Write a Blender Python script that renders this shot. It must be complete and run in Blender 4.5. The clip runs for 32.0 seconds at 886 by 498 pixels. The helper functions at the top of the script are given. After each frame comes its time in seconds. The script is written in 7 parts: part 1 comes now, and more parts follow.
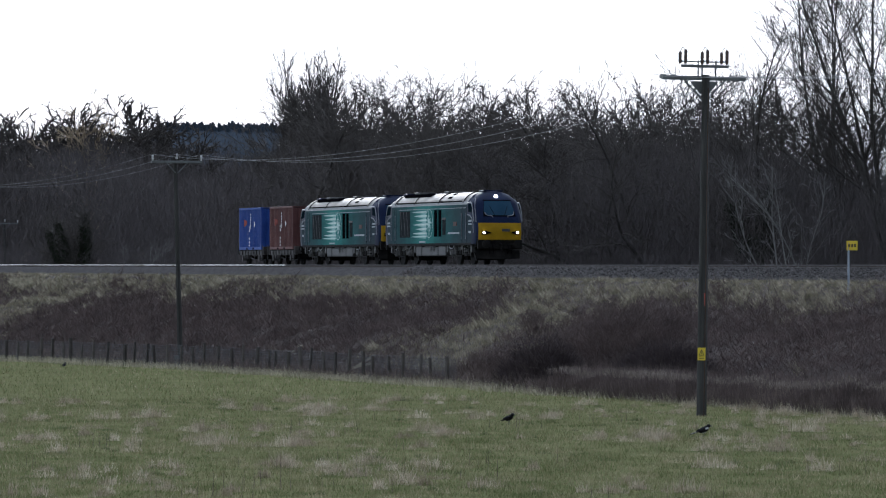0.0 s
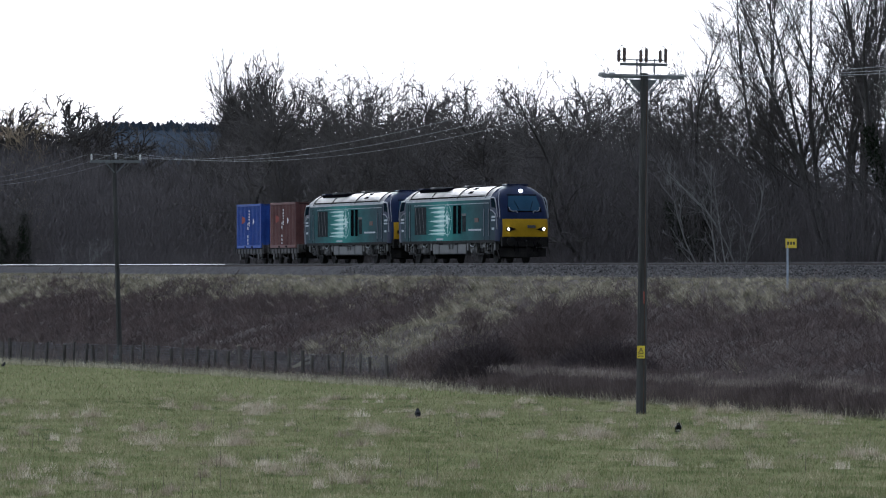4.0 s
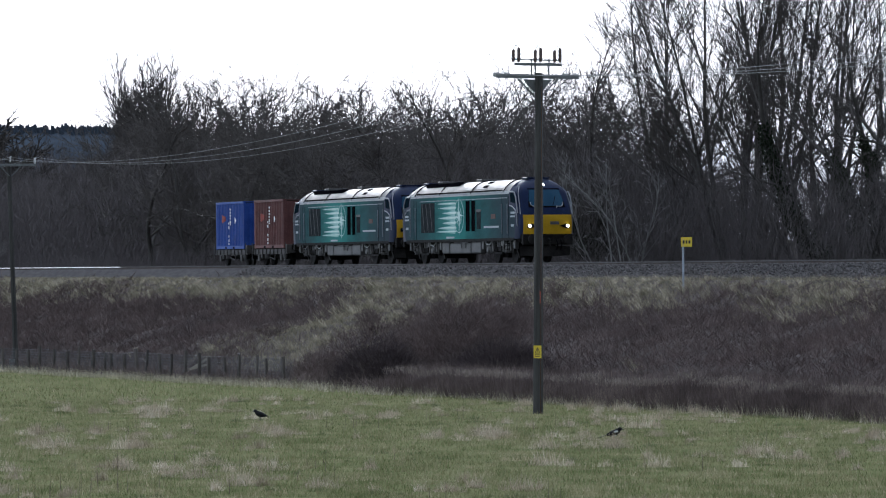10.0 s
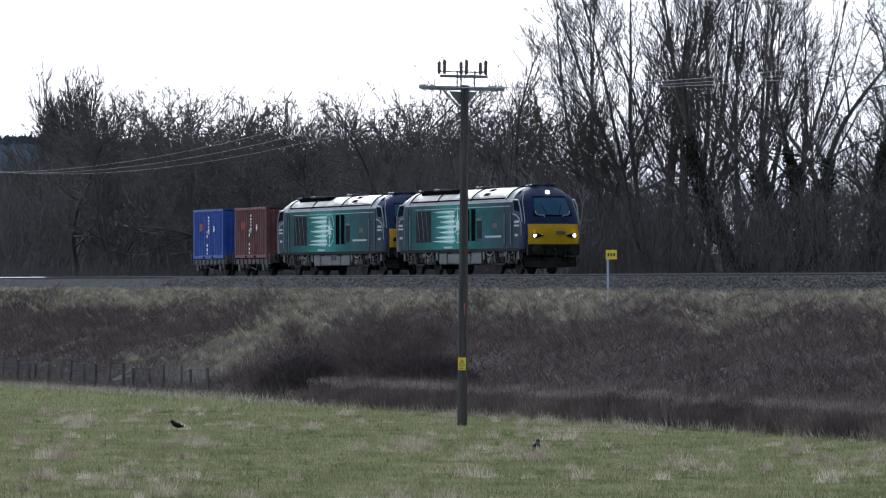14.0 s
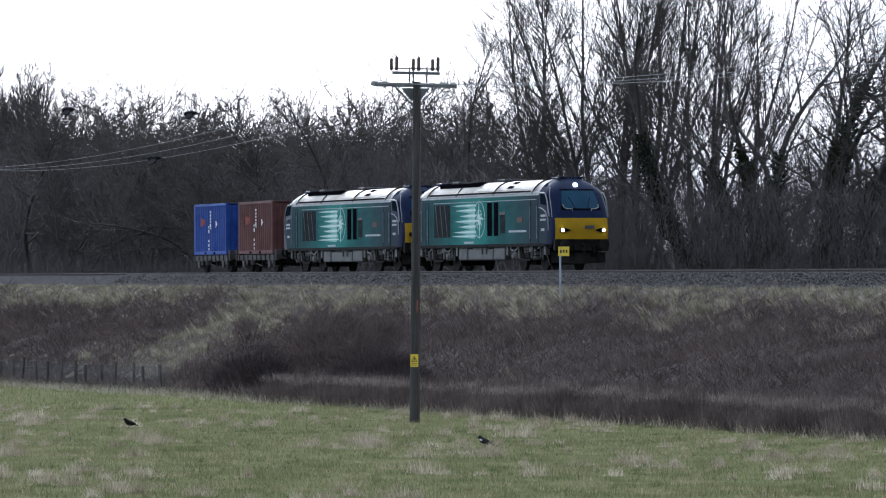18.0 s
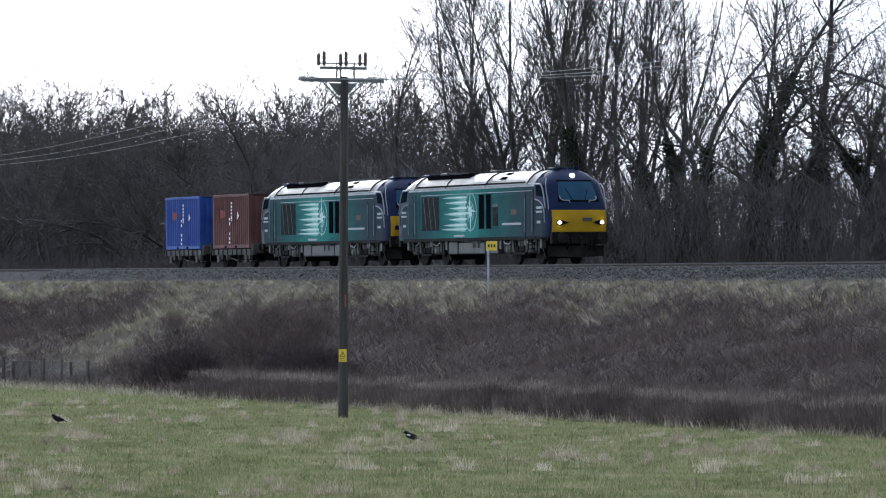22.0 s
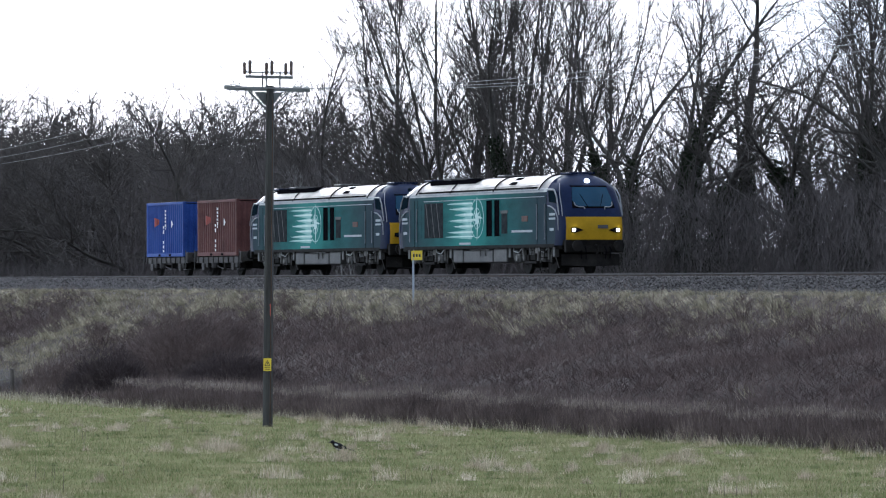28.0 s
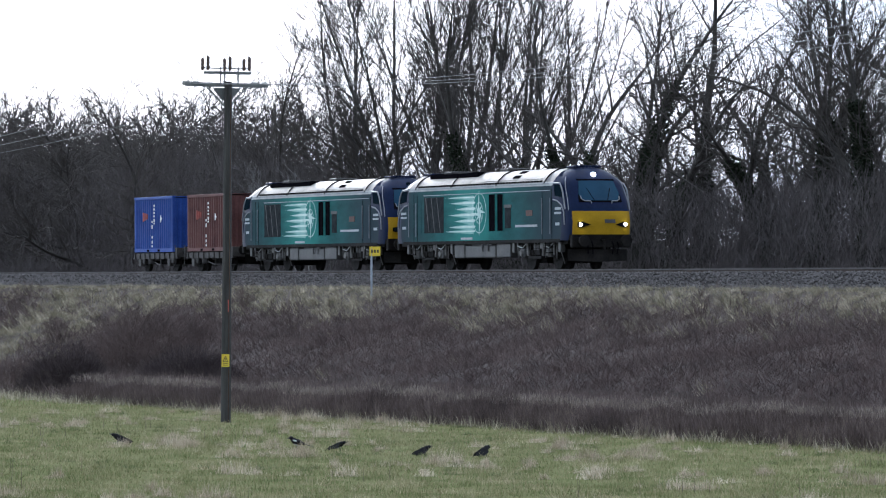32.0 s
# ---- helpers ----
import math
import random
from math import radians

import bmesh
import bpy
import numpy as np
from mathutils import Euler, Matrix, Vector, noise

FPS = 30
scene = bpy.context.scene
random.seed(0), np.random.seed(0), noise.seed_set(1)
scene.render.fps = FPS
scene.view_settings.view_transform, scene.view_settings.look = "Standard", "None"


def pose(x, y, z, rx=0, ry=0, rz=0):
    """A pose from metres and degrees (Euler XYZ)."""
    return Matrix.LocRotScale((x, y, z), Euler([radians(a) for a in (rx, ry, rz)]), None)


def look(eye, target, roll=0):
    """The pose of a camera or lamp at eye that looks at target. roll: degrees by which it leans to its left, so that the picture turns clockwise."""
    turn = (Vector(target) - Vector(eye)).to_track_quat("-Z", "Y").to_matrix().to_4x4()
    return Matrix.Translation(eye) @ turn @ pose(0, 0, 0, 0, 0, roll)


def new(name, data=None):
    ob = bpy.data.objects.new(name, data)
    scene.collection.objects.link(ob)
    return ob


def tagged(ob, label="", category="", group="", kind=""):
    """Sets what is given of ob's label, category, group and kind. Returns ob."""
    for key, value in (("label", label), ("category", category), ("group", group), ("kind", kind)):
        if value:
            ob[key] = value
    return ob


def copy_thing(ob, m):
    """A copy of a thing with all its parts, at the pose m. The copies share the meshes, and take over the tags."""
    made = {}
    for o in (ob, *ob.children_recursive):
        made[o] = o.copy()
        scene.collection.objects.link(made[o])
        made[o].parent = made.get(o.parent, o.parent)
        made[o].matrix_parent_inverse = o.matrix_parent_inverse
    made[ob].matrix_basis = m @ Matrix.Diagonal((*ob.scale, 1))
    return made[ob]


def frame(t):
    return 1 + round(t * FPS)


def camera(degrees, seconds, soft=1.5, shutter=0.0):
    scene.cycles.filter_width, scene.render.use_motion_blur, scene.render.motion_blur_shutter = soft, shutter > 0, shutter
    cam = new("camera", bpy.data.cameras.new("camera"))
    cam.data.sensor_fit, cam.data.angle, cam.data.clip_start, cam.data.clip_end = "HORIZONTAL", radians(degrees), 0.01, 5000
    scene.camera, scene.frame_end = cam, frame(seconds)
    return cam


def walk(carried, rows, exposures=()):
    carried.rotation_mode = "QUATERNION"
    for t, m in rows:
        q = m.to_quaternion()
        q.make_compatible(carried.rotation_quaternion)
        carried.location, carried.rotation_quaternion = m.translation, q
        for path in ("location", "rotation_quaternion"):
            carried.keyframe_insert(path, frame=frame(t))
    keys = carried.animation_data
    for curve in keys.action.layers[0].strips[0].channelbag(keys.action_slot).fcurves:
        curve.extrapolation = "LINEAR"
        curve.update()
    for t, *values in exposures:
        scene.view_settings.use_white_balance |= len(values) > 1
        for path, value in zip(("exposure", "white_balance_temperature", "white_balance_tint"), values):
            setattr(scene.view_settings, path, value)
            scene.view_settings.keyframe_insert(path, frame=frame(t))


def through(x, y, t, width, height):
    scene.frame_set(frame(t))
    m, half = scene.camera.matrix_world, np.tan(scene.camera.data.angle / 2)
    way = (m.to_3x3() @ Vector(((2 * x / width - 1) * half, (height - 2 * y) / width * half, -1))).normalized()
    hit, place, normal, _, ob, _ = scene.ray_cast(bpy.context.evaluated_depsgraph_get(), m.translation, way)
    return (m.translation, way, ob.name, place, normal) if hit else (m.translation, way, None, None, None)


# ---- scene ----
cam = camera(10.0, 32.0, soft=1.15)
EYE = (179.02, -74.36, 4.5)
RAIL = 4.68        # top of rail; the field lies near 0


def aim(heading, tilt, roll):
    return Matrix.Translation(EYE) @ pose(0, 0, 0, 0, 0, heading) @ pose(0, 0, 0, 90 + tilt) @ pose(0, 0, 0, 0, 0, roll)


walk(cam, [
    (0.0, aim(74.664, 0.216, 0.15)),
    (0.5, aim(74.523, 0.187, 0.23)),
    (1.0, aim(74.392, 0.180, 0.19)),
    (1.5, aim(74.333, 0.183, 0.26)),
    (2.0, aim(74.285, 0.185, 0.24)),
    (2.5, aim(74.224, 0.182, 0.20)),
    (3.0, aim(74.144, 0.190, 0.18)),
    (3.5, aim(74.070, 0.198, 0.08)),
    (5.5, aim(73.693, 0.245, -0.15)),
    (6.0, aim(73.587, 0.265, -0.13)),
    (6.5, aim(73.515, 0.280, -0.14)),
    (7.0, aim(73.431, 0.270, -0.18)),
    (7.5, aim(73.324, 0.251, -0.09)),
    (8.0, aim(73.184, 0.221, 0.03)),
    (8.5, aim(73.053, 0.192, 0.00)),
    (9.0, aim(72.923, 0.168, -0.06)),
    (9.5, aim(72.854, 0.176, -0.32)),
    (10.0, aim(72.799, 0.208, -0.43)),
    (10.5, aim(72.734, 0.237, -0.46)),
    (11.0, aim(72.637, 0.262, -0.34)),
    (11.5, aim(72.540, 0.264, -0.29)),
    (12.0, aim(72.431, 0.265, -0.30)),
    (12.5, aim(72.335, 0.272, -0.33)),
    (13.0, aim(72.213, 0.286, -0.42)),
    (13.5, aim(72.088, 0.311, -0.24)),
    (14.0, aim(71.949, 0.336, -0.16)),
    (14.5, aim(71.832, 0.347, -0.15)),
    (16.5, aim(71.644, 0.284, 0.09)),
    (17.0, aim(71.572, 0.287, 0.08)),
    (17.5, aim(71.493, 0.295, -0.03)),
    (18.0, aim(71.410, 0.297, -0.20)),
    (18.5, aim(71.323, 0.299, -0.19)),
    (19.0, aim(71.213, 0.296, -0.35)),
    (19.5, aim(71.095, 0.292, -0.31)),
    (20.0, aim(70.961, 0.286, -0.23)),
    (20.5, aim(70.843, 0.280, -0.28)),
    (21.0, aim(70.736, 0.264, -0.36)),
    (21.5, aim(70.672, 0.253, -0.40)),
    (22.0, aim(70.595, 0.234, -0.39)),
    (22.5, aim(70.521, 0.214, -0.37)),
    (23.0, aim(70.422, 0.213, -0.28)),
    (23.5, aim(70.323, 0.207, -0.29)),
    (24.0, aim(70.233, 0.207, -0.32)),
    (24.5, aim(70.184, 0.209, -0.34)),
    (25.0, aim(70.148, 0.230, -0.39)),
    (25.5, aim(70.113, 0.256, -0.45)),
    (27.5, aim(69.840, 0.350, -0.25)),
    (28.0, aim(69.748, 0.338, -0.18)),
    (28.5, aim(69.684, 0.321, -0.30)),
    (29.0, aim(69.644, 0.306, -0.33)),
    (29.5, aim(69.627, 0.306, -0.43)),
    (30.0, aim(69.581, 0.302, -0.37)),
    (30.5, aim(69.513, 0.300, -0.37)),
    (31.0, aim(69.432, 0.298, -0.27)),
    (31.5, aim(69.356, 0.295, -0.19)),
    (32.0, aim(69.275, 0.290, -0.18))],
    exposures=[(0.0, 0.45, 5700, 11), (3.0, 0.60, 5700, 11), (9.0, 0.72, 5700, 11), (19.0, 0.98, 5700, 11), (25.0, 1.1, 5700, 11), (32.0, 1.15, 5700, 11)])

# ---- sky and sun ----
SUN_AZ, SUN_EL = 172.0, 16.0     # the low sun stands behind the wood, veiled by cloud
world = bpy.data.worlds.new("overcast_sky")
scene.world = world
world.use_nodes = True
wt = world.node_tree
wt.nodes.clear()
w_out = wt.nodes.new("ShaderNodeOutputWorld")
w_bg = wt.nodes.new("ShaderNodeBackground")
w_sky = wt.nodes.new("ShaderNodeTexSky")
w_sky.sky_type, w_sky.sun_disc = "NISHITA", False
w_sky.sun_elevation, w_sky.sun_rotation = radians(SUN_EL), radians((90 - SUN_AZ) % 360)
w_sky.air_density, w_sky.dust_density = 1.0, 2.0
w_gain = wt.nodes.new("ShaderNodeVectorMath")
w_gain.operation = "SCALE"
w_gain.inputs[3].default_value = 0.12
w_co = wt.nodes.new("ShaderNodeTexCoord")
w_map = wt.nodes.new("ShaderNodeMapping")
w_map.inputs["Scale"].default_value = (5.0, 5.0, 16.0)
w_noise = wt.nodes.new("ShaderNodeTexNoise")
w_noise.inputs["Scale"].default_value, w_noise.inputs["Detail"].default_value = 1.4, 5.0
w_ramp = wt.nodes.new("ShaderNodeValToRGB")
w_ramp.color_ramp.elements[0].position, w_ramp.color_ramp.elements[0].color = 0.42, (0.60, 0.69, 0.80, 1)
w_ramp.color_ramp.elements[1].position, w_ramp.color_ramp.elements[1].color = 0.60, (1.16, 1.20, 1.25, 1)
w_mix = wt.nodes.new("ShaderNodeMix")
w_mix.data_type = "RGBA"
w_mix.inputs[0].default_value = 0.95
wt.links.new(w_sky.outputs[0], w_gain.inputs[0])
wt.links.new(w_co.outputs["Generated"], w_map.inputs["Vector"])
wt.links.new(w_map.outputs[0], w_noise.inputs["Vector"])
wt.links.new(w_noise.outputs[0], w_ramp.inputs[0])
wt.links.new(w_gain.outputs[0], w_mix.inputs[6])
wt.links.new(w_ramp.outputs[0], w_mix.inputs[7])
# the cloud is brighter towards the veiled sun, duller behind the camera
w_dot = wt.nodes.new("ShaderNodeVectorMath")
w_dot.operation = "DOT_PRODUCT"
w_dot.inputs[1].default_value = (math.cos(radians(SUN_AZ)), math.sin(radians(SUN_AZ)), 0.25)
w_rng = wt.nodes.new("ShaderNodeMapRange")
w_rng.inputs[1].default_value, w_rng.inputs[2].default_value = -0.9, 0.75
w_rng.inputs[3].default_value, w_rng.inputs[4].default_value = 0.34, 1.0
w_mul = wt.nodes.new("ShaderNodeVectorMath")
w_mul.operation = "SCALE"
wt.links.new(w_co.outputs["Generated"], w_dot.inputs[0])
wt.links.new(w_dot.outputs["Value"], w_rng.inputs[0])
wt.links.new(w_mix.outputs[2], w_mul.inputs[0])
wt.links.new(w_rng.outputs[0], w_mul.inputs[3])
wt.links.new(w_mul.outputs[0], w_bg.inputs[0])
w_bg.inputs[1].default_value = 1.14
wt.links.new(w_bg.outputs[0], w_out.inputs[0])
sun = new("sun", bpy.data.lights.new("sun", "SUN"))
sun.data.energy, sun.data.angle, sun.data.color = 0.8, radians(12), (1.0, 0.95, 0.88)
sd = Vector((math.cos(radians(SUN_AZ)) * math.cos(radians(SUN_EL)), math.sin(radians(SUN_AZ)) * math.cos(radians(SUN_EL)), math.sin(radians(SUN_EL))))
sun.matrix_world = look(sd * 300, (0, 0, 0))

# ---- materials ----


def surface(name, dark, light, scale=4.0, rough=0.6, metal=0.0, bump=0.15, fine=30.0, island=0.0, piece=0.0, coat=0.0, spec=0.5, stretch=(1, 1, 1)):
    """A two-scale mottled material: broad stains and a fine grain, with relief; island or piece vary it from piece to piece."""
    m = bpy.data.materials.new(name)
    m.use_nodes = True
    nt = m.node_tree
    b = nt.nodes["Principled BSDF"]
    co = nt.nodes.new("ShaderNodeTexCoord")
    mp = nt.nodes.new("ShaderNodeMapping")
    mp.inputs["Scale"].default_value = stretch
    nt.links.new(co.outputs["Object"], mp.inputs["Vector"])
    n1 = nt.nodes.new("ShaderNodeTexNoise")
    n1.inputs["Scale"].default_value, n1.inputs["Detail"].default_value = scale, 4.0
    n2 = nt.nodes.new("ShaderNodeTexNoise")
    n2.inputs["Scale"].default_value, n2.inputs["Detail"].default_value = fine, 3.0
    for n in (n1, n2):
        nt.links.new(mp.outputs[0], n.inputs["Vector"])
    ad = nt.nodes.new("ShaderNodeMath")
    ad.operation = "MULTIPLY_ADD"
    nt.links.new(n2.outputs[0], ad.inputs[0])
    ad.inputs[1].default_value = 0.45
    nt.links.new(n1.outputs[0], ad.inputs[2])
    last = ad
    if island or piece:
        if island:
            src, sock = nt.nodes.new("ShaderNodeNewGeometry"), "Random Per Island"
        else:
            src, sock = nt.nodes.new("ShaderNodeObjectInfo"), "Random"
        ma = nt.nodes.new("ShaderNodeMath")
        ma.operation = "MULTIPLY_ADD"
        nt.links.new(src.outputs[sock], ma.inputs[0])
        ma.inputs[1].default_value = island or piece
        nt.links.new(ad.outputs[0], ma.inputs[2])
        sb = nt.nodes.new("ShaderNodeMath")
        sb.operation = "SUBTRACT"
        nt.links.new(ma.outputs[0], sb.inputs[0])
        sb.inputs[1].default_value = (island or piece) / 2
        last = sb
    rp = nt.nodes.new("ShaderNodeValToRGB")
    rp.color_ramp.elements[0].position, rp.color_ramp.elements[0].color = 0.45, (*dark, 1)
    rp.color_ramp.elements[1].position, rp.color_ramp.elements[1].color = 1.0, (*light, 1)
    nt.links.new(last.outputs[0], rp.inputs[0])
    nt.links.new(rp.outputs[0], b.inputs["Base Color"])
    b.inputs["Roughness"].default_value, b.inputs["Metallic"].default_value = rough, metal
    b.inputs["Coat Weight"].default_value = coat
    b.inputs["Specular IOR Level"].default_value = spec
    if bump:
        bp = nt.nodes.new("ShaderNodeBump")
        bp.inputs["Strength"].default_value, bp.inputs["Distance"].default_value = bump, 0.02
        nt.links.new(n2.outputs[0], bp.inputs["Height"])
        nt.links.new(bp.outputs[0], b.inputs["Normal"])
    return m


def plants(name, stops, rough=0.75, patch=0.12, spread=0.7, through=0.0):
    """Stems and blades: a colour for each one, drifting in patches over the ground."""
    m = bpy.data.materials.new(name)
    m.use_nodes = True
    nt = m.node_tree
    b = nt.nodes["Principled BSDF"]
    geo = nt.nodes.new("ShaderNodeNewGeometry")
    co = nt.nodes.new("ShaderNodeTexCoord")
    n1 = nt.nodes.new("ShaderNodeTexNoise")
    n1.inputs["Scale"].default_value, n1.inputs["Detail"].default_value = patch, 3.0
    nt.links.new(co.outputs["Object"], n1.inputs["Vector"])
    ma = nt.nodes.new("ShaderNodeMath")
    ma.operation = "MULTIPLY_ADD"
    nt.links.new(geo.outputs["Random Per Island"], ma.inputs[0])
    ma.inputs[1].default_value = spread
    sc = nt.nodes.new("ShaderNodeMath")
    sc.operation = "MULTIPLY_ADD"
    nt.links.new(n1.outputs[0], sc.inputs[0])
    sc.inputs[1].default_value, sc.inputs[2].default_value = 2.0 * (1 - spread) + 0.6, -(1 - spread) / 2 - 0.3
    nt.links.new(sc.outputs[0], ma.inputs[2])
    rp = nt.nodes.new("ShaderNodeValToRGB")
    els = rp.color_ramp.elements
    while len(els) < len(stops):
        els.new(0.5)
    for e, (pos, col) in zip(els, stops):
        e.position, e.color = pos, (*col, 1)
    nt.links.new(ma.outputs[0], rp.inputs[0])
    nt.links.new(rp.outputs[0], b.inputs["Base Color"])
    b.inputs["Roughness"].default_value = rough
    b.inputs["Specular IOR Level"].default_value = 0.05
    if through:
        tr = nt.nodes.new("ShaderNodeBsdfTranslucent")
        mx = nt.nodes.new("ShaderNodeMixShader")
        nt.links.new(rp.outputs[0], tr.inputs[0])
        mx.inputs[0].default_value = through
        nt.links.new(b.outputs[0], mx.inputs[1])
        nt.links.new(tr.outputs[0], mx.inputs[2])
        nt.links.new(mx.outputs[0], nt.nodes["Material Output"].inputs[0])
    return m


def glow(name, col, strength):
    m = bpy.data.materials.new(name)
    m.use_nodes = True
    b = m.node_tree.nodes["Principled BSDF"]
    b.inputs["Base Color"].default_value = (*col, 1)
    b.inputs["Emission Color"].default_value = (*col, 1)
    b.inputs["Emission Strength"].default_value = strength
    return m


M_FIELD = surface("meadow_soil", (0.088, 0.098, 0.042), (0.168, 0.164, 0.082), 0.45, 1.0, 0, 0.6, 3.5, spec=0.0)
M_GRASS = plants("meadow_grass", [(0.0, (0.078, 0.102, 0.038)), (0.35, (0.142, 0.160, 0.066)), (0.62, (0.236, 0.216, 0.118)), (1.0, (0.46, 0.395, 0.27))], patch=1.3, spread=0.4, through=0.15)
M_TUFT = plants("green_grass_tuft", [(0.0, (0.062, 0.084, 0.036)), (0.5, (0.115, 0.138, 0.064)), (1.0, (0.19, 0.19, 0.105))], patch=1.5, spread=0.5, through=0.15)
M_TUSSOCK = plants("dry_tussock_grass", [(0.0, (0.20, 0.165, 0.115)), (0.5, (0.40, 0.335, 0.25)), (1.0, (0.70, 0.62, 0.50))], patch=1.2, spread=0.4, through=0.2)
M_SLOPE = surface("embankment_soil", (0.026, 0.020, 0.019), (0.066, 0.052, 0.046), 0.35, 0.95, 0, 0.8, 4.0, spec=0.1)
M_BRAMBLE = plants("dead_bramble_stems", [(0.0, (0.046, 0.035, 0.034)), (0.5, (0.101, 0.077, 0.071)), (0.85, (0.137, 0.106, 0.095)), (1.0, (0.17, 0.14, 0.124))], patch=0.8, spread=0.42)
# Bank grass darkened under the clumps, for the contrast backlight would give.
M_BANKBASE = plants("matted_bank_grass", [(0.0, (0.085, 0.077, 0.052)), (0.5, (0.205, 0.184, 0.128)), (1.0, (0.44, 0.39, 0.29))], patch=1.6, spread=0.3, through=0.2)
M_BANKGRASS = plants("pale_bank_grass", [(0.0, (0.105, 0.098, 0.062)), (0.45, (0.26, 0.238, 0.170)), (1.0, (0.62, 0.56, 0.44))], patch=2.0, spread=0.3, through=0.25)
M_DRYSTEM = plants("dry_pale_stems", [(0.0, (0.11, 0.09, 0.08)), (0.6, (0.22, 0.185, 0.16)), (1.0, (0.38, 0.33, 0.28))], patch=0.5)
M_HEDGE = plants("dark_hedge_stems", [(0.0, (0.052, 0.040, 0.038)), (0.6, (0.124, 0.097, 0.090)), (1.0, (0.26, 0.21, 0.18))], patch=0.5)
# Bramble stem tones taken down so the colour carries the thickets' inner shade.
M_SHADESTEM = plants("dark_shrub_stems", [(0.0, (0.022, 0.017, 0.018)), (0.6, (0.052, 0.041, 0.041)), (1.0, (0.12, 0.096, 0.09))], patch=0.5)
M_BALLAST = surface("granite_ballast", (0.044, 0.041, 0.041), (0.098, 0.092, 0.090), 3.0, 0.95, 0, 0.5, 14.0, spec=0.0)
M_STONE = surface("ballast_stone", (0.050, 0.046, 0.045), (0.120, 0.112, 0.108), 6.0, 0.95, 0, 0.4, 40.0, island=0.5, spec=0.05)
M_RAIL = surface("worn_rail_steel", (0.05, 0.046, 0.042), (0.11, 0.105, 0.10), 2.0, 0.6, 0.2, 0.05, spec=0.1)
# Bright metal that puts the sky glint on the far rail heads.
M_GLINT = surface("polished_rail_steel", (0.55, 0.55, 0.54), (0.75, 0.75, 0.74), 1.0, 0.22, 1.0, 0.03, 6.0)
M_RAILSIDE = surface("rusty_rail_web", (0.022, 0.016, 0.013), (0.055, 0.038, 0.028), 3.0, 0.9)
M_CONCRETE = surface("sleeper_concrete", (0.22, 0.21, 0.19), (0.42, 0.40, 0.37), 3.0, 0.9)
M_BARK = surface("grey_brown_bark", (0.034, 0.032, 0.030), (0.078, 0.073, 0.066), 1.2, 0.95, 0, 0.8, 14.0, spec=0.15)
M_TWIG = plants("bare_twigs", [(0.0, (0.050, 0.045, 0.042)), (0.6, (0.078, 0.070, 0.064)), (1.0, (0.104, 0.094, 0.085))], patch=0.1, spread=0.4)
# Twig colour with the low sun's gold backlight painted in, for one far tree.
M_BACKLIT = plants("golden_twigs", [(0.0, (0.26, 0.215, 0.15)), (0.6, (0.42, 0.35, 0.25)), (1.0, (0.56, 0.48, 0.36))], patch=0.1, through=0.6)
M_PALEBARK = surface("pale_young_bark", (0.11, 0.106, 0.10), (0.22, 0.213, 0.20), 3.0, 0.9, 0, 0.3, 20.0, spec=0.1)
M_WOOD = plants("wood_undergrowth", [(0.0, (0.070, 0.063, 0.064)), (0.55, (0.092, 0.082, 0.081)), (1.0, (0.116, 0.104, 0.099))], patch=0.05)
M_IVY = plants("ivy_leaves", [(0.0, (0.012, 0.016, 0.011)), (0.6, (0.024, 0.030, 0.019)), (1.0, (0.048, 0.056, 0.036))], rough=0.7)
# Blue-grey cast in the pine colour stands for distance haze.
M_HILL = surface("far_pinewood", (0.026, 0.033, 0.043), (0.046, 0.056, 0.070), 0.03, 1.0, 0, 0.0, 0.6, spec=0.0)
M_FOREST = surface("woodland_floor", (0.016, 0.012, 0.010), (0.042, 0.032, 0.026), 0.2, 0.95, 0, 0.5, 2.0, spec=0.1)
M_POLE = surface("creosoted_pole", (0.018, 0.018, 0.017), (0.068, 0.066, 0.062), 2.0, 0.85, 0, 0.5, 18.0, stretch=(6, 6, 0.35), spec=0.25)
M_GALV = surface("galvanised_steel", (0.07, 0.075, 0.075), (0.16, 0.168, 0.168), 3.0, 0.6, 0.2, 0.1)
M_POSTGREY = surface("pale_post_paint", (0.20, 0.23, 0.27), (0.34, 0.38, 0.43), 3.0, 0.6, 0, 0.1)
M_PORC = surface("brown_porcelain", (0.035, 0.020, 0.014), (0.08, 0.045, 0.03), 8.0, 0.25, 0, 0)
M_PALEPORC = surface("pale_porcelain", (0.25, 0.25, 0.24), (0.45, 0.45, 0.43), 8.0, 0.3, 0, 0)
M_WIRE = surface("weathered_conductor", (0.09, 0.095, 0.10), (0.17, 0.175, 0.18), 2.0, 0.7, 0.0, 0)
M_YELLOW = surface("sign_yellow", (0.58, 0.42, 0.02), (0.75, 0.57, 0.04), 5.0, 0.5, 0, 0.02)
M_BLACK = surface("black_print", (0.012, 0.012, 0.012), (0.03, 0.03, 0.03), 8.0, 0.6, 0, 0)
M_REDMARK = surface("red_marker", (0.42, 0.06, 0.04), (0.55, 0.10, 0.07), 6.0, 0.6, 0, 0)
M_POST = surface("weathered_fence_wood", (0.025, 0.021, 0.019), (0.085, 0.074, 0.066), 2.5, 0.9, 0, 0.4, 20.0, piece=0.5)
M_PALEWOOD = surface("split_pale_wood", (0.16, 0.145, 0.12), (0.36, 0.33, 0.28), 3.0, 0.85, 0, 0.3, 18.0)
M_NETTING = surface("galvanised_netting", (0.045, 0.047, 0.052), (0.095, 0.10, 0.108), 3.0, 0.7, 0.0, 0)

# ---- mesh helpers ----


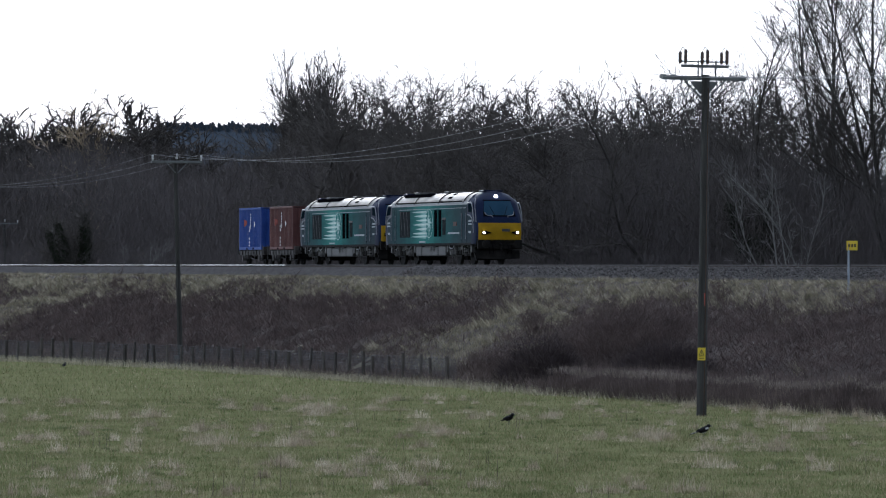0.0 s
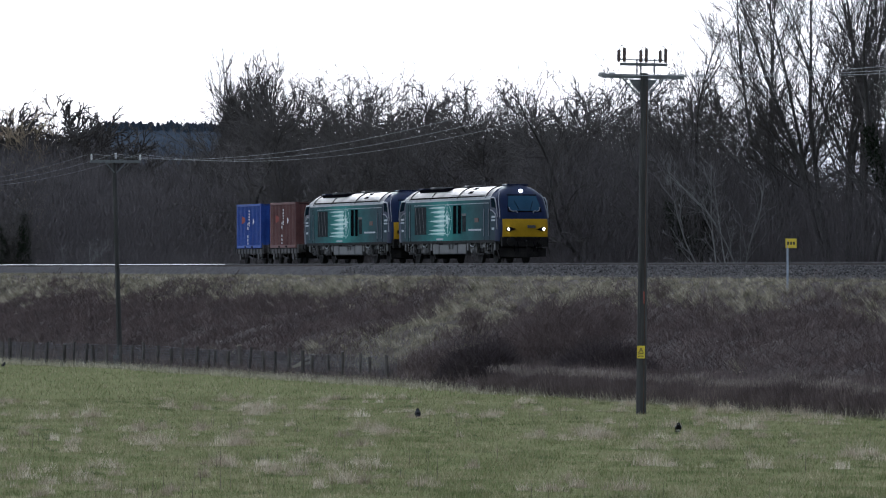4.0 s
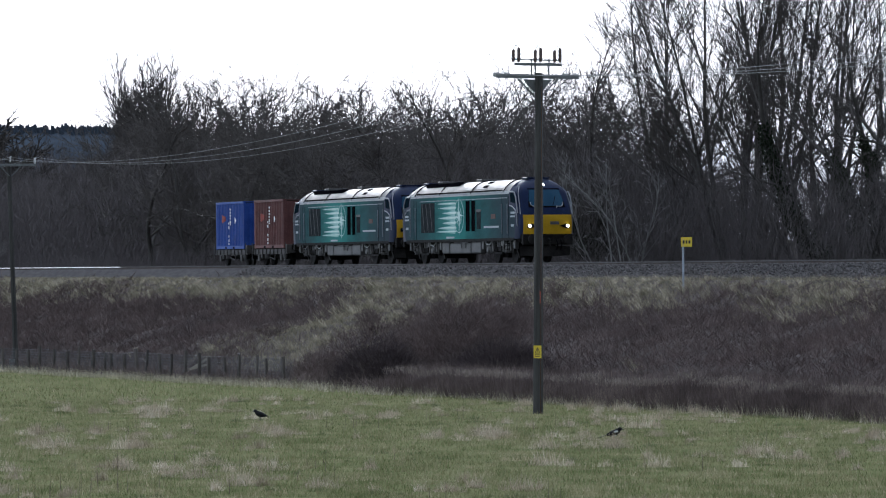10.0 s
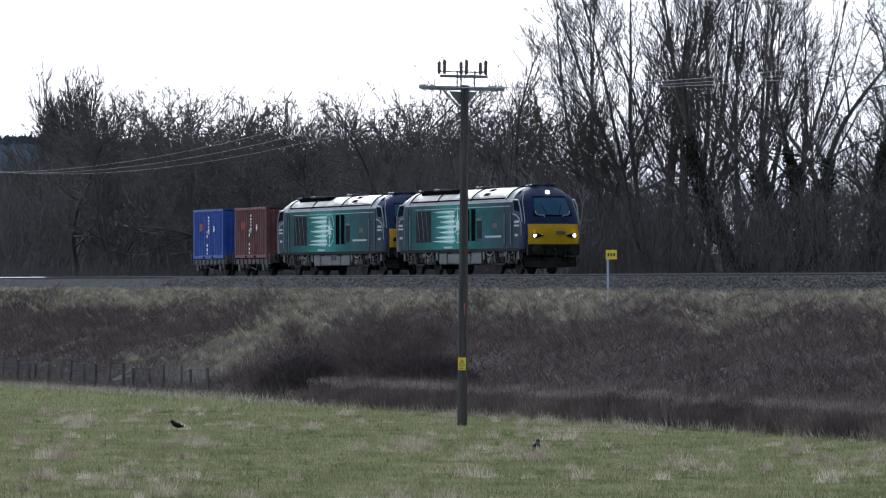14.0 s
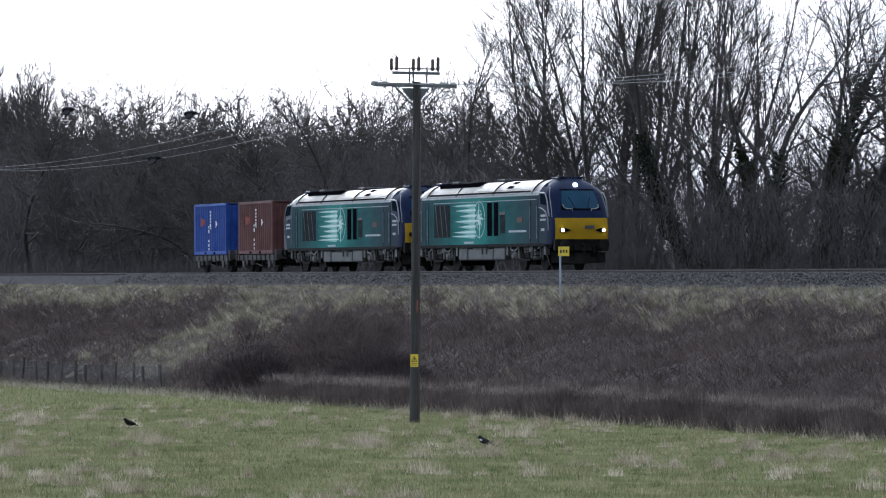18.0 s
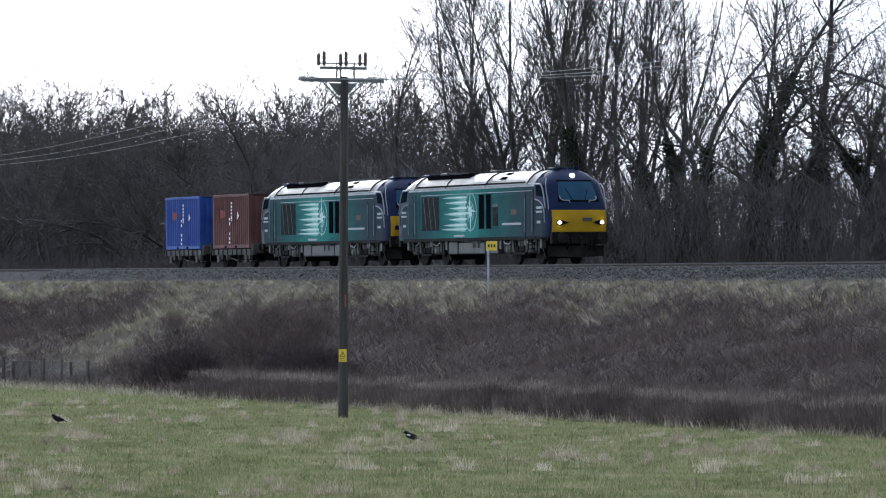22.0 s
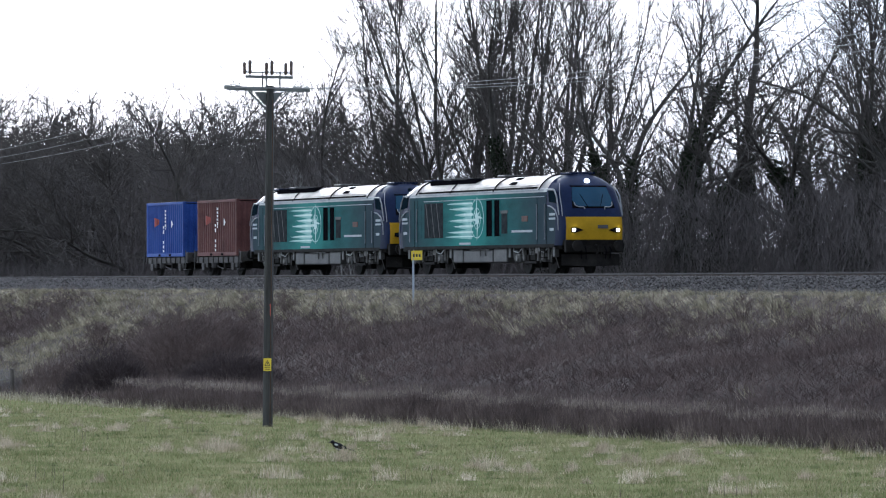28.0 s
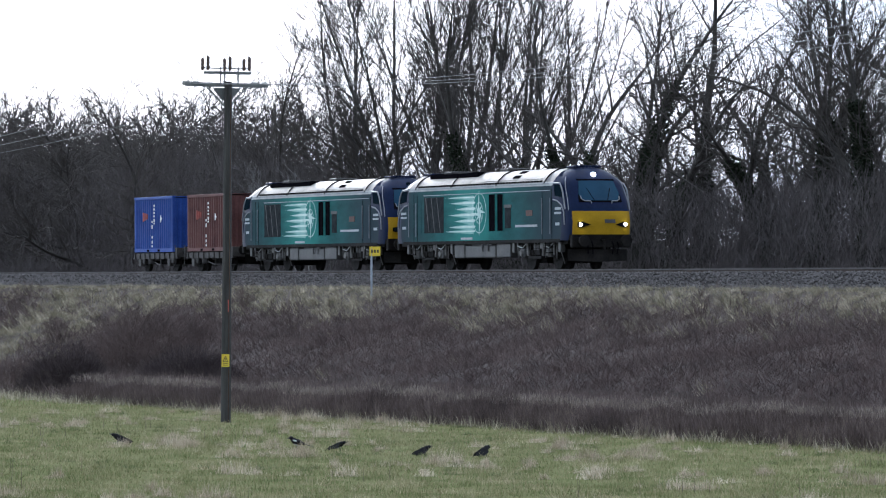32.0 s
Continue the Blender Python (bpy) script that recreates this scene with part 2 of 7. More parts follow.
def mesh_from(name, verts, faces, mat, smooth=False):
    me = bpy.data.meshes.new(name)
    me.from_pydata(verts, [], faces)
    me.materials.append(mat)
    if smooth:
        me.polygons.foreach_set("use_smooth", [True] * len(me.polygons))
    me.update()
    return me


def tri_mesh(name, verts, mat, per=3):
    """Loose triangles or quads from an array of corners."""
    v = np.asarray(verts, dtype=np.float32).reshape(-1, 3)
    n = len(v)
    me = bpy.data.meshes.new(name)
    me.vertices.add(n)
    me.vertices.foreach_set("co", v.ravel())
    me.loops.add(n)
    me.loops.foreach_set("vertex_index", np.arange(n, dtype=np.int32))
    me.polygons.add(n // per)
    me.polygons.foreach_set("loop_start", np.arange(0, n, per, dtype=np.int32))
    me.materials.append(mat)
    me.update()
    me.validate()
    return me


def part(name, bm, mat, parent=None, label=""):
    """Links a bmesh, or a finished mesh, as one object under a thing."""
    if isinstance(bm, bpy.types.Mesh):
        me = bm
    else:
        me = bpy.data.meshes.new(name)
        bmesh.ops.recalc_face_normals(bm, faces=bm.faces[:])
        bm.to_mesh(me)
        bm.free()
        me.materials.append(mat)
    ob = new(name, me)
    if parent:
        ob.parent = parent
    if label:
        ob["label"] = label
    return ob


def box(bm, x0, x1, y0, y1, z0, z1, bevel=0.0, m=None):
    r = bmesh.ops.create_cube(bm, size=1.0)
    vs = r["verts"]
    mat = Matrix.Translation(((x0 + x1) / 2, (y0 + y1) / 2, (z0 + z1) / 2)) @ Matrix.Diagonal((x1 - x0, y1 - y0, z1 - z0, 1))
    bmesh.ops.transform(bm, matrix=(m @ mat) if m else mat, verts=vs)
    if bevel:
        es = list({e for v in vs for e in v.link_edges})
        bmesh.ops.bevel(bm, geom=es, offset=bevel, segments=2, affect="EDGES", profile=0.5)
    return bm


def rod(bm, a, b, r0, r1=None, sides=8):
    a, b = Vector(a), Vector(b)
    r1 = r0 if r1 is None else r1
    ln = (b - a).length
    q = (b - a).to_track_quat("Z", "Y").to_matrix().to_4x4()
    bmesh.ops.create_cone(bm, cap_ends=True, segments=sides, radius1=r0, radius2=r1, depth=ln, matrix=Matrix.Translation((a + b) / 2) @ q)
    return bm


def B():
    return bmesh.new()


def tube(verts, faces, pts, radii, sides):
    """Adds a tapered tube along a polyline to vertex and face lists."""
    base = len(verts)
    n = len(pts)
    for i, (p, r) in enumerate(zip(pts, radii)):
        d = (pts[min(i + 1, n - 1)] - pts[max(i - 1, 0)]).normalized()
        u = d.cross(Vector((0.31, 0.94, 0.17)))
        if u.length < 1e-3:
            u = d.cross(Vector((1, 0, 0)))
        u.normalize()
        w = d.cross(u)
        for k in range(sides):
            a = 2 * math.pi * k / sides
            verts.append(p + u * (math.cos(a) * r) + w * (math.sin(a) * r))
    for i in range(n - 1):
        for k in range(sides):
            k2 = (k + 1) % sides
            faces.append((base + i * sides + k, base + i * sides + k2, base + (i + 1) * sides + k2, base + (i + 1) * sides + k))


def field_z(x, y):
    """Height of the meadow: a gentle fall along the line, and a rise under the camera."""
    z = -0.02 + 0.0052 * max(-260.0, min(120.0, x))
    d = math.hypot(x - EYE[0], y - EYE[1])
    if d < 60:
        k = 1 - d / 60
        z += (2.1 - 0.0) * k * k * (3 - 2 * k)
    return z + 0.06 * noise.noise((x * 0.09, y * 0.09, 0.3)) + 0.03 * noise.noise((x * 0.5, y * 0.5, 7.1))


TOP_Y, CESS = -7.6, RAIL - 0.74


def bank_z(x, y):
    """Height of the embankment's near face, y from -19 to -6.6."""
    foot = -18.5
    zf = field_z(x, foot) + 0.1
    if y > TOP_Y:
        return CESS + 0.03 * noise.noise((x * 0.5, y * 0.5, 2))
    k = max(0.0, (y - foot) / (TOP_Y - foot))
    k2 = k + 0.06 * math.sin(k * math.pi * 2)
    z = zf + (CESS - zf) * k2
    return z + math.sin(math.pi * k) * (0.35 * noise.noise((x * 0.12, y * 0.2, 5)) + 0.16 * noise.noise((x * 0.5, y * 0.5, 9)))

# ---- ground, embankment, track ----


def sheet(name, xs, ys, fz, mat):
    verts = [(x, y, fz(x, y)) for x in xs for y in ys]
    ny = len(ys)
    faces = [(i * ny + j, (i + 1) * ny + j, (i + 1) * ny + j + 1, i * ny + j + 1) for i in range(len(xs) - 1) for j in range(ny - 1)]
    return new(name, mesh_from(name, verts, faces, mat, True))


def steps(*spans):
    out = []
    for a, b, n in spans:
        out += list(np.linspace(a, b, n, endpoint=False))
    return out + [spans[-1][1]]


def land_z(x, y):
    """The whole ground: meadow before the line, the wooded valley side behind it."""
    if y < 8:
        return field_z(x, y)
    up = 0.0
    if y > 60:
        k = min(1.0, (y - 60) / 260)
        side = max(0.0, min(1.0, (-x - 120) / 180))
        up = 9.0 * k * k * side
    return field_z(x, 8) + 2.2 + up + 0.5 * noise.noise((x * 0.03, y * 0.03, 4))


ground = sheet("ground", steps((-4000, -700, 8), (-700, -140, 40), (-140, 130, 130), (130, 300, 20), (300, 4000, 6)),
               steps((-3000, -140, 6), (-140, -85, 8), (-85, -15, 60), (-15, 60, 16), (60, 400, 14), (400, 4000, 6)), land_z, M_FIELD)
tagged(ground, "rough green winter meadow with dry tussocks", "ground", kind="structure")
wood_floor = sheet("woodland_ground", steps((-800, 300, 110)), steps((6.5, 60, 12), (60, 420, 16)),
                   lambda x, y: (CESS if y < 8 else land_z(x, y)) + 0.25, M_FOREST)
tagged(wood_floor, "dark leaf-littered ground of the bare wood", "ground", kind="structure")
bank = sheet("embankment", steps((-700, -160, 60), (-160, 120, 280), (120, 300, 30)), steps((-20.5, -18.5, 3), (-18.5, -7.6, 30), (-7.6, 6.6, 6)),
             lambda x, y: bank_z(x, y) if y > -18.5 else field_z(x, y) - 0.15 * (-18.5 - y), M_SLOPE)
tagged(bank, "railway embankment overgrown with dead brambles and pale grass", "embankment", kind="structure")

# ballast bed under two tracks: shoulder, flat top, shoulder
prof = [(-7.0, CESS + 0.02), (-6.35, CESS + 0.16), (-5.5, RAIL - 0.16), (-1.7, RAIL - 0.18), (1.9, RAIL - 0.16), (2.8, CESS)]
bxs = steps((-700, -160, 40), (-160, 110, 270), (110, 300, 20))
bv = [(x, y + 0.1 * noise.noise((x * 0.7, y, 0)), z + 0.05 * noise.noise((x * 1.3, y * 2, 3))) for x in bxs for y, z in prof]
bf = [(i * 6 + j, (i + 1) * 6 + j, (i + 1) * 6 + j + 1, i * 6 + j + 1) for i in range(len(bxs) - 1) for j in range(5)]
ballast = tagged(new("ballast_bed", mesh_from("ballast_bed", bv, bf, M_BALLAST)), "grey granite ballast bed under two tracks", "ballast", kind="structure")


def rail_prof():
    # head, web and foot of a rail, half widths at heights below the top
    h = [(0.036, 0.0), (0.036, -0.035), (0.009, -0.05), (0.009, -0.13), (0.07, -0.14), (0.07, -0.155)]
    return [(y, z) for y, z in h] + [(-y, z) for y, z in reversed(h)]


def track(yc, label):
    t = tagged(new("railway_track"), label, "railway track", "railway tracks", "structure")
    t.location = (0, yc, RAIL)
    rp = rail_prof()
    for side in (-0.7525, 0.7525):
        vs = [(x, side + y, z - (0.004 if z > -0.02 else 0)) for x in (-690, 290) for y, z in rp]
        n = len(rp)
        part("rail", mesh_from("rail", vs, [(k, (k + 1) % n, n + (k + 1) % n, n + k) for k in range(n)], M_RAILSIDE), None, t)
        # glint set by material on the far stretch only; nearer rail kept dull
        for x0, x1, mt, lab in ((-690, -112, M_GLINT, "rail head with a sky glint put into its material"), (-112, 290, M_RAIL, "rail head left dull, without the glint")):
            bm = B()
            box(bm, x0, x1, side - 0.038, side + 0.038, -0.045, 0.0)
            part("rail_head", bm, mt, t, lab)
    bm_v, bm_f = [], []
    for i in range(440):
        x = -170 + i * 0.65
        b0 = len(bm_v)
        bm_v += [(x + dx, dy, dz) for dx in (-0.13, 0.13) for dy, dz in ((-1.25, -0.33), (-1.25, -0.175), (1.25, -0.175), (1.25, -0.33))]
        bm_f += [(b0, b0 + 1, b0 + 5, b0 + 4), (b0 + 1, b0 + 2, b0 + 6, b0 + 5), (b0 + 2, b0 + 3, b0 + 7, b0 + 6), (b0, b0 + 1, b0 + 2, b0 + 3), (b0 + 4, b0 + 5, b0 + 6, b0 + 7)]
    sl = part("sleepers", mesh_from("sleepers", bm_v, bm_f, M_CONCRETE), None, t)
    tagged(sl, "concrete sleepers", kind="stuff")
    return t


track(0.0, "steel railway track carrying the train")
track(-3.4, "empty steel railway track, a glint set on its far rails")

# ---- plants by the thousand ----
rng = np.random.default_rng(11)


def ground_at(x, y):
    return np.array([field_z(a, b) for a, b in zip(x, y)])


def view_spot(n, d0, d1, power=1.0):
    """Random spots on the meadow inside the fan that the camera sweeps."""
    d = d0 + (d1 - d0) * rng.random(n) ** power
    a = np.radians(rng.uniform(153.8, 170.6, n))
    return EYE[0] + d * np.cos(a), EYE[1] + d * np.sin(a)


def twig_cloud(name, pos, ln, wd, mat, label, rise=0.35, category="undergrowth"):
    """A mass of straight thin twigs, each a slender triangle pointing its own way."""
    n = len(pos)
    d = rng.normal(0, 1, (n, 3))
    d[:, 2] = np.abs(d[:, 2]) * 0.8 + rise
    d /= np.linalg.norm(d, axis=1)[:, None]
    s = np.cross(d, rng.normal(0, 1, (n, 3)))
    s /= np.linalg.norm(s, axis=1)[:, None]
    tip = pos + d * ln[:, None]
    v = np.stack([pos - s * wd[:, None] / 2, pos + s * wd[:, None] / 2, tip], 1)
    tagged(new(name, tri_mesh(name, v, mat)), label, category, kind="stuff")


def edge_y(x):
    """Where the mown meadow meets the rough strip below the bank."""
    return -23.4 - 0.085 * max(0.0, -50.0 - x) + 0.5 * noise.noise((x * 0.15, 1.0, 0.0))


def short_grass(name, pos, h, w, label, mat=None, lean=0.9, droop=0.0):
    """Short leaning blades, a triangle each."""
    n = len(pos)
    a, b = rng.uniform(0, 2 * np.pi, n), rng.uniform(0, 2 * np.pi, n)
    side = np.stack([np.cos(a), np.sin(a), np.zeros(n)], 1) * (w / 2)[:, None]
    ln = h * rng.uniform(0.1 * lean, lean, n)
    tip = pos + np.stack([np.cos(b) * ln, np.sin(b) * ln - droop * h, h * (1 - 0.35 * droop)], 1)
    tagged(new(name, tri_mesh(name, np.stack([pos - side, pos + side, tip], 1), mat or M_GRASS)), label, "grass", kind="stuff")


def meadow():
    x, y = view_spot(360000, 76, 172, 1.25)
    ok = np.array([b < edge_y(a) + 0.4 for a, b in zip(x, y)])
    x, y = x[ok], y[ok]
    pos = np.stack([x, y, ground_at(x, y) - 0.02], 1)
    n = len(x)
    hh = np.array([0.5 + 0.5 * noise.noise((a * 0.8, b * 0.8, 3)) for a, b in zip(x, y)])
    short_grass("meadow_grass", pos, (0.05 + 0.11 * rng.random(n)) * (0.45 + 1.6 * hh * hh), 0.010 + 0.012 * rng.random(n), "short green meadow grass with yellowed blades")
    x, y = view_spot(90000, 168, 330)
    ok = np.array([b < edge_y(a) + 0.4 for a, b in zip(x, y)])
    x, y = x[ok], y[ok]
    n = len(x)
    short_grass("far_meadow_grass", np.stack([x, y, ground_at(x, y) - 0.02], 1), 0.08 + 0.12 * rng.random(n), 0.018 + 0.02 * rng.random(n), "green meadow grass below the fence")
    # tussocks: each a burst of stems, tallest in the middle
    def tufts(name, count, d1, keep, hi, wide, mat, label):
        P, H, W = [], [], []
        tx, ty = view_spot(count, 78, d1, 1.15)
        for a, b in zip(tx, ty):
            if b > edge_y(a) - 0.3 or noise.noise((a * 0.13, b * 0.13, keep)) < 0.0:
                continue
            r = wide * (0.25 + 0.75 * rng.random() ** 2)
            k = int((60 + 760 * r) * rng.uniform(0.7, 1.3))
            q = rng.normal(0, r, (k, 2))
            top = hi * (0.4 + 0.8 * rng.random()) * (0.6 + 0.4 * r / wide)
            P.append(np.stack([a + q[:, 0], b + q[:, 1], np.full(k, field_z(a, b) - 0.02)], 1))
            H.append(top * np.exp(-(q ** 2).sum(1) / (2.5 * r * r)) * (0.3 + 0.8 * rng.random(k)))
            W.append(0.009 + 0.010 * rng.random(k))
        short_grass(name, np.concatenate(P), np.concatenate(H), np.concatenate(W), label, mat, 0.8)
    tufts("dry_tussocks", 1050, 172, 8, 0.46, 0.34, M_TUSSOCK, "pale dry grass tussocks scattered in the meadow")
    # thin dead weed stalks in loose groups
    P = []
    for a, b in zip(*view_spot(46, 84, 160)):
        if b < edge_y(a) - 1:
            for i in range(int(rng.integers(2, 9))):
                u, v = a + rng.normal(0, 0.9), b + rng.normal(0, 0.6)
                P.append((u, v, field_z(u, v) - 0.02))
    short_grass("weed_stalks", np.array(P), rng.uniform(0.25, 0.6, len(P)), np.full(len(P), 0.014), "thin dead weed stalks standing in the meadow", M_BRAMBLE, 0.12)
    tufts("green_tufts", 700, 172, 15, 0.18, 0.25, M_TUFT, "dark green grass tufts in the meadow")


def grassiness(x, y):
    """1 where pale grass holds the bank, 0 under brambles."""
    k = (y + 18.5) / (TOP_Y + 18.5)
    g = (k - 0.73) * 5.5 + 0.8 * noise.noise((x * 0.11, y * 0.3, 6))
    for c, wd in ((-35.0, 10.0), (-152.0, 14.0)):
        g = max(g, 1.3 - abs(x - c - (1 - k) * 5) / wd + 1.1 * noise.noise((x * 0.2, y * 0.35, 12)))
    return max(0.0, min(1.0, g * (1.0 + 0.9 * noise.noise((x * 0.8, y * 1.1, 31)))))


def bank_plants():
    n = 360000
    # thin out with distance along the bank
    u = rng.random(n)
    x = 82 - 350 * u ** 1.35
    y = rng.uniform(-18.6, -6.7, n)
    g = np.array([grassiness(a, b) for a, b in zip(x, y)])
    z = np.array([bank_z(a, b) for a, b in zip(x, y)])
    sel = rng.random(n) < g
    m = int(sel.sum())
    pos = np.stack([x, y, z - 0.03], 1)
    far = 1 + np.clip(-x / 160, 0, 1.5)
    short_grass("bank_grass", pos[sel], (0.12 + 0.20 * rng.random(m)) * np.where(y[sel] > -8.5, 0.75, 1), (0.014 + 0.014 * rng.random(m)) * far[sel], "matted grass along the embankment top, darkened to set off the backlit clumps", M_BANKBASE)
    # heavy clumps that flop down from the crest, each with its own size
    P, H, W = [], [], []
    for i in range(3600):
        a = 82 - 270 * rng.random() ** 1.3
        b = -7.5 - 4.2 * rng.random() ** 1.2 if i % 3 else rng.uniform(-17.5, -7.5)
        if rng.random() > grassiness(a, b) + 0.06:
            continue
        k = int(rng.integers(34, 64))
        r = rng.uniform(0.10, 0.26)
        q = rng.normal(0, r, (k, 2))
        P.append(np.stack([a + q[:, 0], b + q[:, 1] * 0.7, np.full(k, bank_z(a, b) - 0.03) + q[:, 1] * 0.25], 1))
        H.append(rng.uniform(0.35, 0.78) * (0.55 if b > -8.3 else 1.0) * np.exp(-(q ** 2).sum(1) / (3 * r * r)) * (0.6 + 0.5 * rng.random(k)))
        W.append((0.016 + 0.020 * rng.random(k)) * (1 + max(0.0, -a / 160)))
    short_grass("bank_tussocks", np.concatenate(P), np.concatenate(H), np.concatenate(W), "pale flopping grass clumps along the crest of the bank", M_BANKGRASS, 0.5, 0.55)
    x, y, z = x[~sel], y[~sel], z[~sel]
    far = far[~sel]
    m = len(x)
    lump = np.array([max(0.0, noise.noise((a * 0.35, b * 0.5, 21)) + 0.25) for a, b in zip(x, y)])
    twig_cloud("bramble_thicket", np.stack([x, y, z + (0.05 + 0.5 * lump) * rng.random(m)], 1), (0.25 + 0.45 * rng.random(m)), (0.011 + 0.014 * rng.random(m)) * far, M_BRAMBLE, "tangled dead bramble stems on the embankment", 0.5, "brambles")


def hedge():
    n = 110000
    x = rng.uniform(5.6, 84, n)
    w = rng.random(n)
    y = -21.3 - w * 2.0
    top = np.array([0.95 + 0.28 * noise.noise((a * 0.45, 0.0, 3.0)) + 0.35 * noise.noise((a * 0.12, 5.0, 3.0)) for a in x])
    front = np.clip((y + 23.4) / 0.9, 0.25, 1)
    z = ground_at(x, y)
    z0 = z + top * front * rng.random(n) ** 0.8 * 0.75
    twig_cloud("bramble_hedge", np.stack([x, y, z0], 1), 0.25 + 0.35 * rng.random(n), 0.010 + 0.014 * rng.random(n), M_HEDGE, "low dense strip of leafless bramble at the bank's foot", 2.2, "hedge")
    n = 12000
    x = rng.uniform(5.6, 84, n)
    top = np.array([0.95 + 0.28 * noise.noise((a * 0.45, 0.0, 3.0)) + 0.35 * noise.noise((a * 0.12, 5.0, 3.0)) for a in x])
    y = -22.2 - 0.9 * rng.random(n)
    short_grass("hedge_fringe", np.stack([x, y, ground_at(x, y) + top * rng.uniform(0.74, 0.96, n)], 1), 0.08 + 0.10 * rng.random(n), 0.008 + 0.010 * rng.random(n), "dry pale stems standing along the hedge top", M_DRYSTEM)
    # rank weeds before it and along the fence
    n = 30000
    x = rng.uniform(-150, 84, n)
    y = np.array([edge_y(a) for a in x]) + rng.uniform(-0.4, 2.2, n)
    short_grass("edge_weeds", np.stack([x, y, ground_at(x, y) - 0.02], 1), 0.12 + 0.3 * rng.random(n), 0.012 + 0.016 * rng.random(n), "rank dry weeds along the meadow's edge", M_BANKGRASS)
    n = 60000
    x = rng.uniform(-150, 84, n)
    y = np.where(x < 6, -18.5 - rng.random(n) * 4.0, -18.3 - rng.random(n) * 3.2)
    twig_cloud("foot_brambles", np.stack([x, y, ground_at(x, y) + 0.3 * rng.random(n)], 1), 0.2 + 0.4 * rng.random(n), 0.016 + 0.02 * rng.random(n), M_HEDGE, "low dead brambles behind the fence and hedge", 0.5, "brambles")


def shrub(name, x, y, z, rx, ry, h, n, label, mat=None, wd=0.014):
    """A leafless bush: arching stems that rise from one stool, with side twigs."""
    r = random.Random(int(x * 31 + y * 17))
    vs, fs = [], []
    for i in range(n):
        a = r.uniform(0, 2 * math.pi)
        k = math.sqrt(r.random())
        end = Vector((math.cos(a) * rx * k, math.sin(a) * ry * k, h * (1.05 - 0.75 * k * k) * r.uniform(0.7, 1.05)))
        root = Vector((end.x * 0.35 + r.uniform(-0.2, 0.2), end.y * 0.35, -0.1))
        mid = (root + end) / 2 + Vector((r.uniform(-0.15, 0.15), r.uniform(-0.15, 0.15), 0.2 * h))
        pts = [root, mid, end]
        tube(vs, fs, pts, [wd, wd * 0.7, wd * 0.25], 3)
        for j in range(5):
            s = r.uniform(0.3, 1)
            p = mid.lerp(end, s)
            q = p + Vector((r.uniform(-1, 1), r.uniform(-1, 1), r.uniform(-0.1, 1))) * r.uniform(0.15, 0.45)
            tube(vs, fs, [p, q], [wd * 0.5, wd * 0.2], 3)
    ob = new(name, mesh_from(name, vs, fs, mat or M_HEDGE))
    ob.location = (x, y, z)
    return tagged(ob, label, "bush")


def mound(x, y, z, rx, ry, h, n, label, mat=None):
    """A rounded leafless thicket that reaches down to the ground all round."""
    a = rng.uniform(0, 2 * np.pi, n)
    k = np.sqrt(rng.random(n))
    top = h * np.maximum(0.0, 1 - k * k) * (0.85 + 0.35 * np.sin(a * 3 + x) * k) * rng.uniform(0.75, 1.15, n)
    u = rng.random(n) ** 0.55
    px, py = np.cos(a) * k * rx, np.sin(a) * k * ry
    pos = np.stack([px, py, top * u + py * 0.35], 1)
    out = np.stack([px / rx, py / ry, np.full(n, 0.9)], 1) + rng.normal(0, 0.6, (n, 3))
    out /= np.linalg.norm(out, axis=1)[:, None]
    s = np.cross(out, rng.normal(0, 1, (n, 3)))
    s /= np.linalg.norm(s, axis=1)[:, None]
    wd = (0.010 + 0.012 * rng.random(n))[:, None]
    ln = (0.25 + 0.5 * rng.random(n))[:, None]
    v = np.stack([pos - s * wd / 2, pos + s * wd / 2, pos + out * ln], 1)
    ob = new("bush")
    ob.location = (x, y, z)
    tagged(part("stems", tri_mesh("stems", v[: n // 3], mat or M_BRAMBLE), None, ob), kind="stuff")
    tagged(part("twigs", tri_mesh("twigs", v[n // 3:], mat or M_BRAMBLE), None, ob), kind="stuff")
    return tagged(ob, label, "bush")


KINDS = {
    # height, stems, least and most lean, base radius, first branch, branch angle, upward pull, crookedness, limbs a stem, limb length, leans set by hand
    "round": (12.5, 5, 4, 30, 0.15, 0.30, 50, 0.012, 0.070, 14, 0.36, None),
    "tall": (19.5, 1, 1, 5, 0.20, 0.20, 46, 0.045, 0.030, 34, 0.27, None),
    "fan": (22.5, 11, 1, 25, 0.24, 0.28, 34, 0.022, 0.028, 11, 0.30, None),
    "fork": (17.5, 3, 6, 20, 0.32, 0.26, 50, 0.022, 0.070, 13, 0.38, ((20, 240), (4, 80), (13, 60))),
    "spread": (17.5, 3, 6, 20, 0.36, 0.26, 52, 0.018, 0.075, 13, 0.42, ((27, 66), (15, 250), (5, 150))),
    "broom": (15.0, 9, 1, 6, 0.07, 0.12, 15, 0.04, 0.012, 12, 0.28, None),
    "thin": (8.5, 5, 3, 20, 0.055, 0.20, 30, 0.03, 0.04, 7, 0.26, None),
}


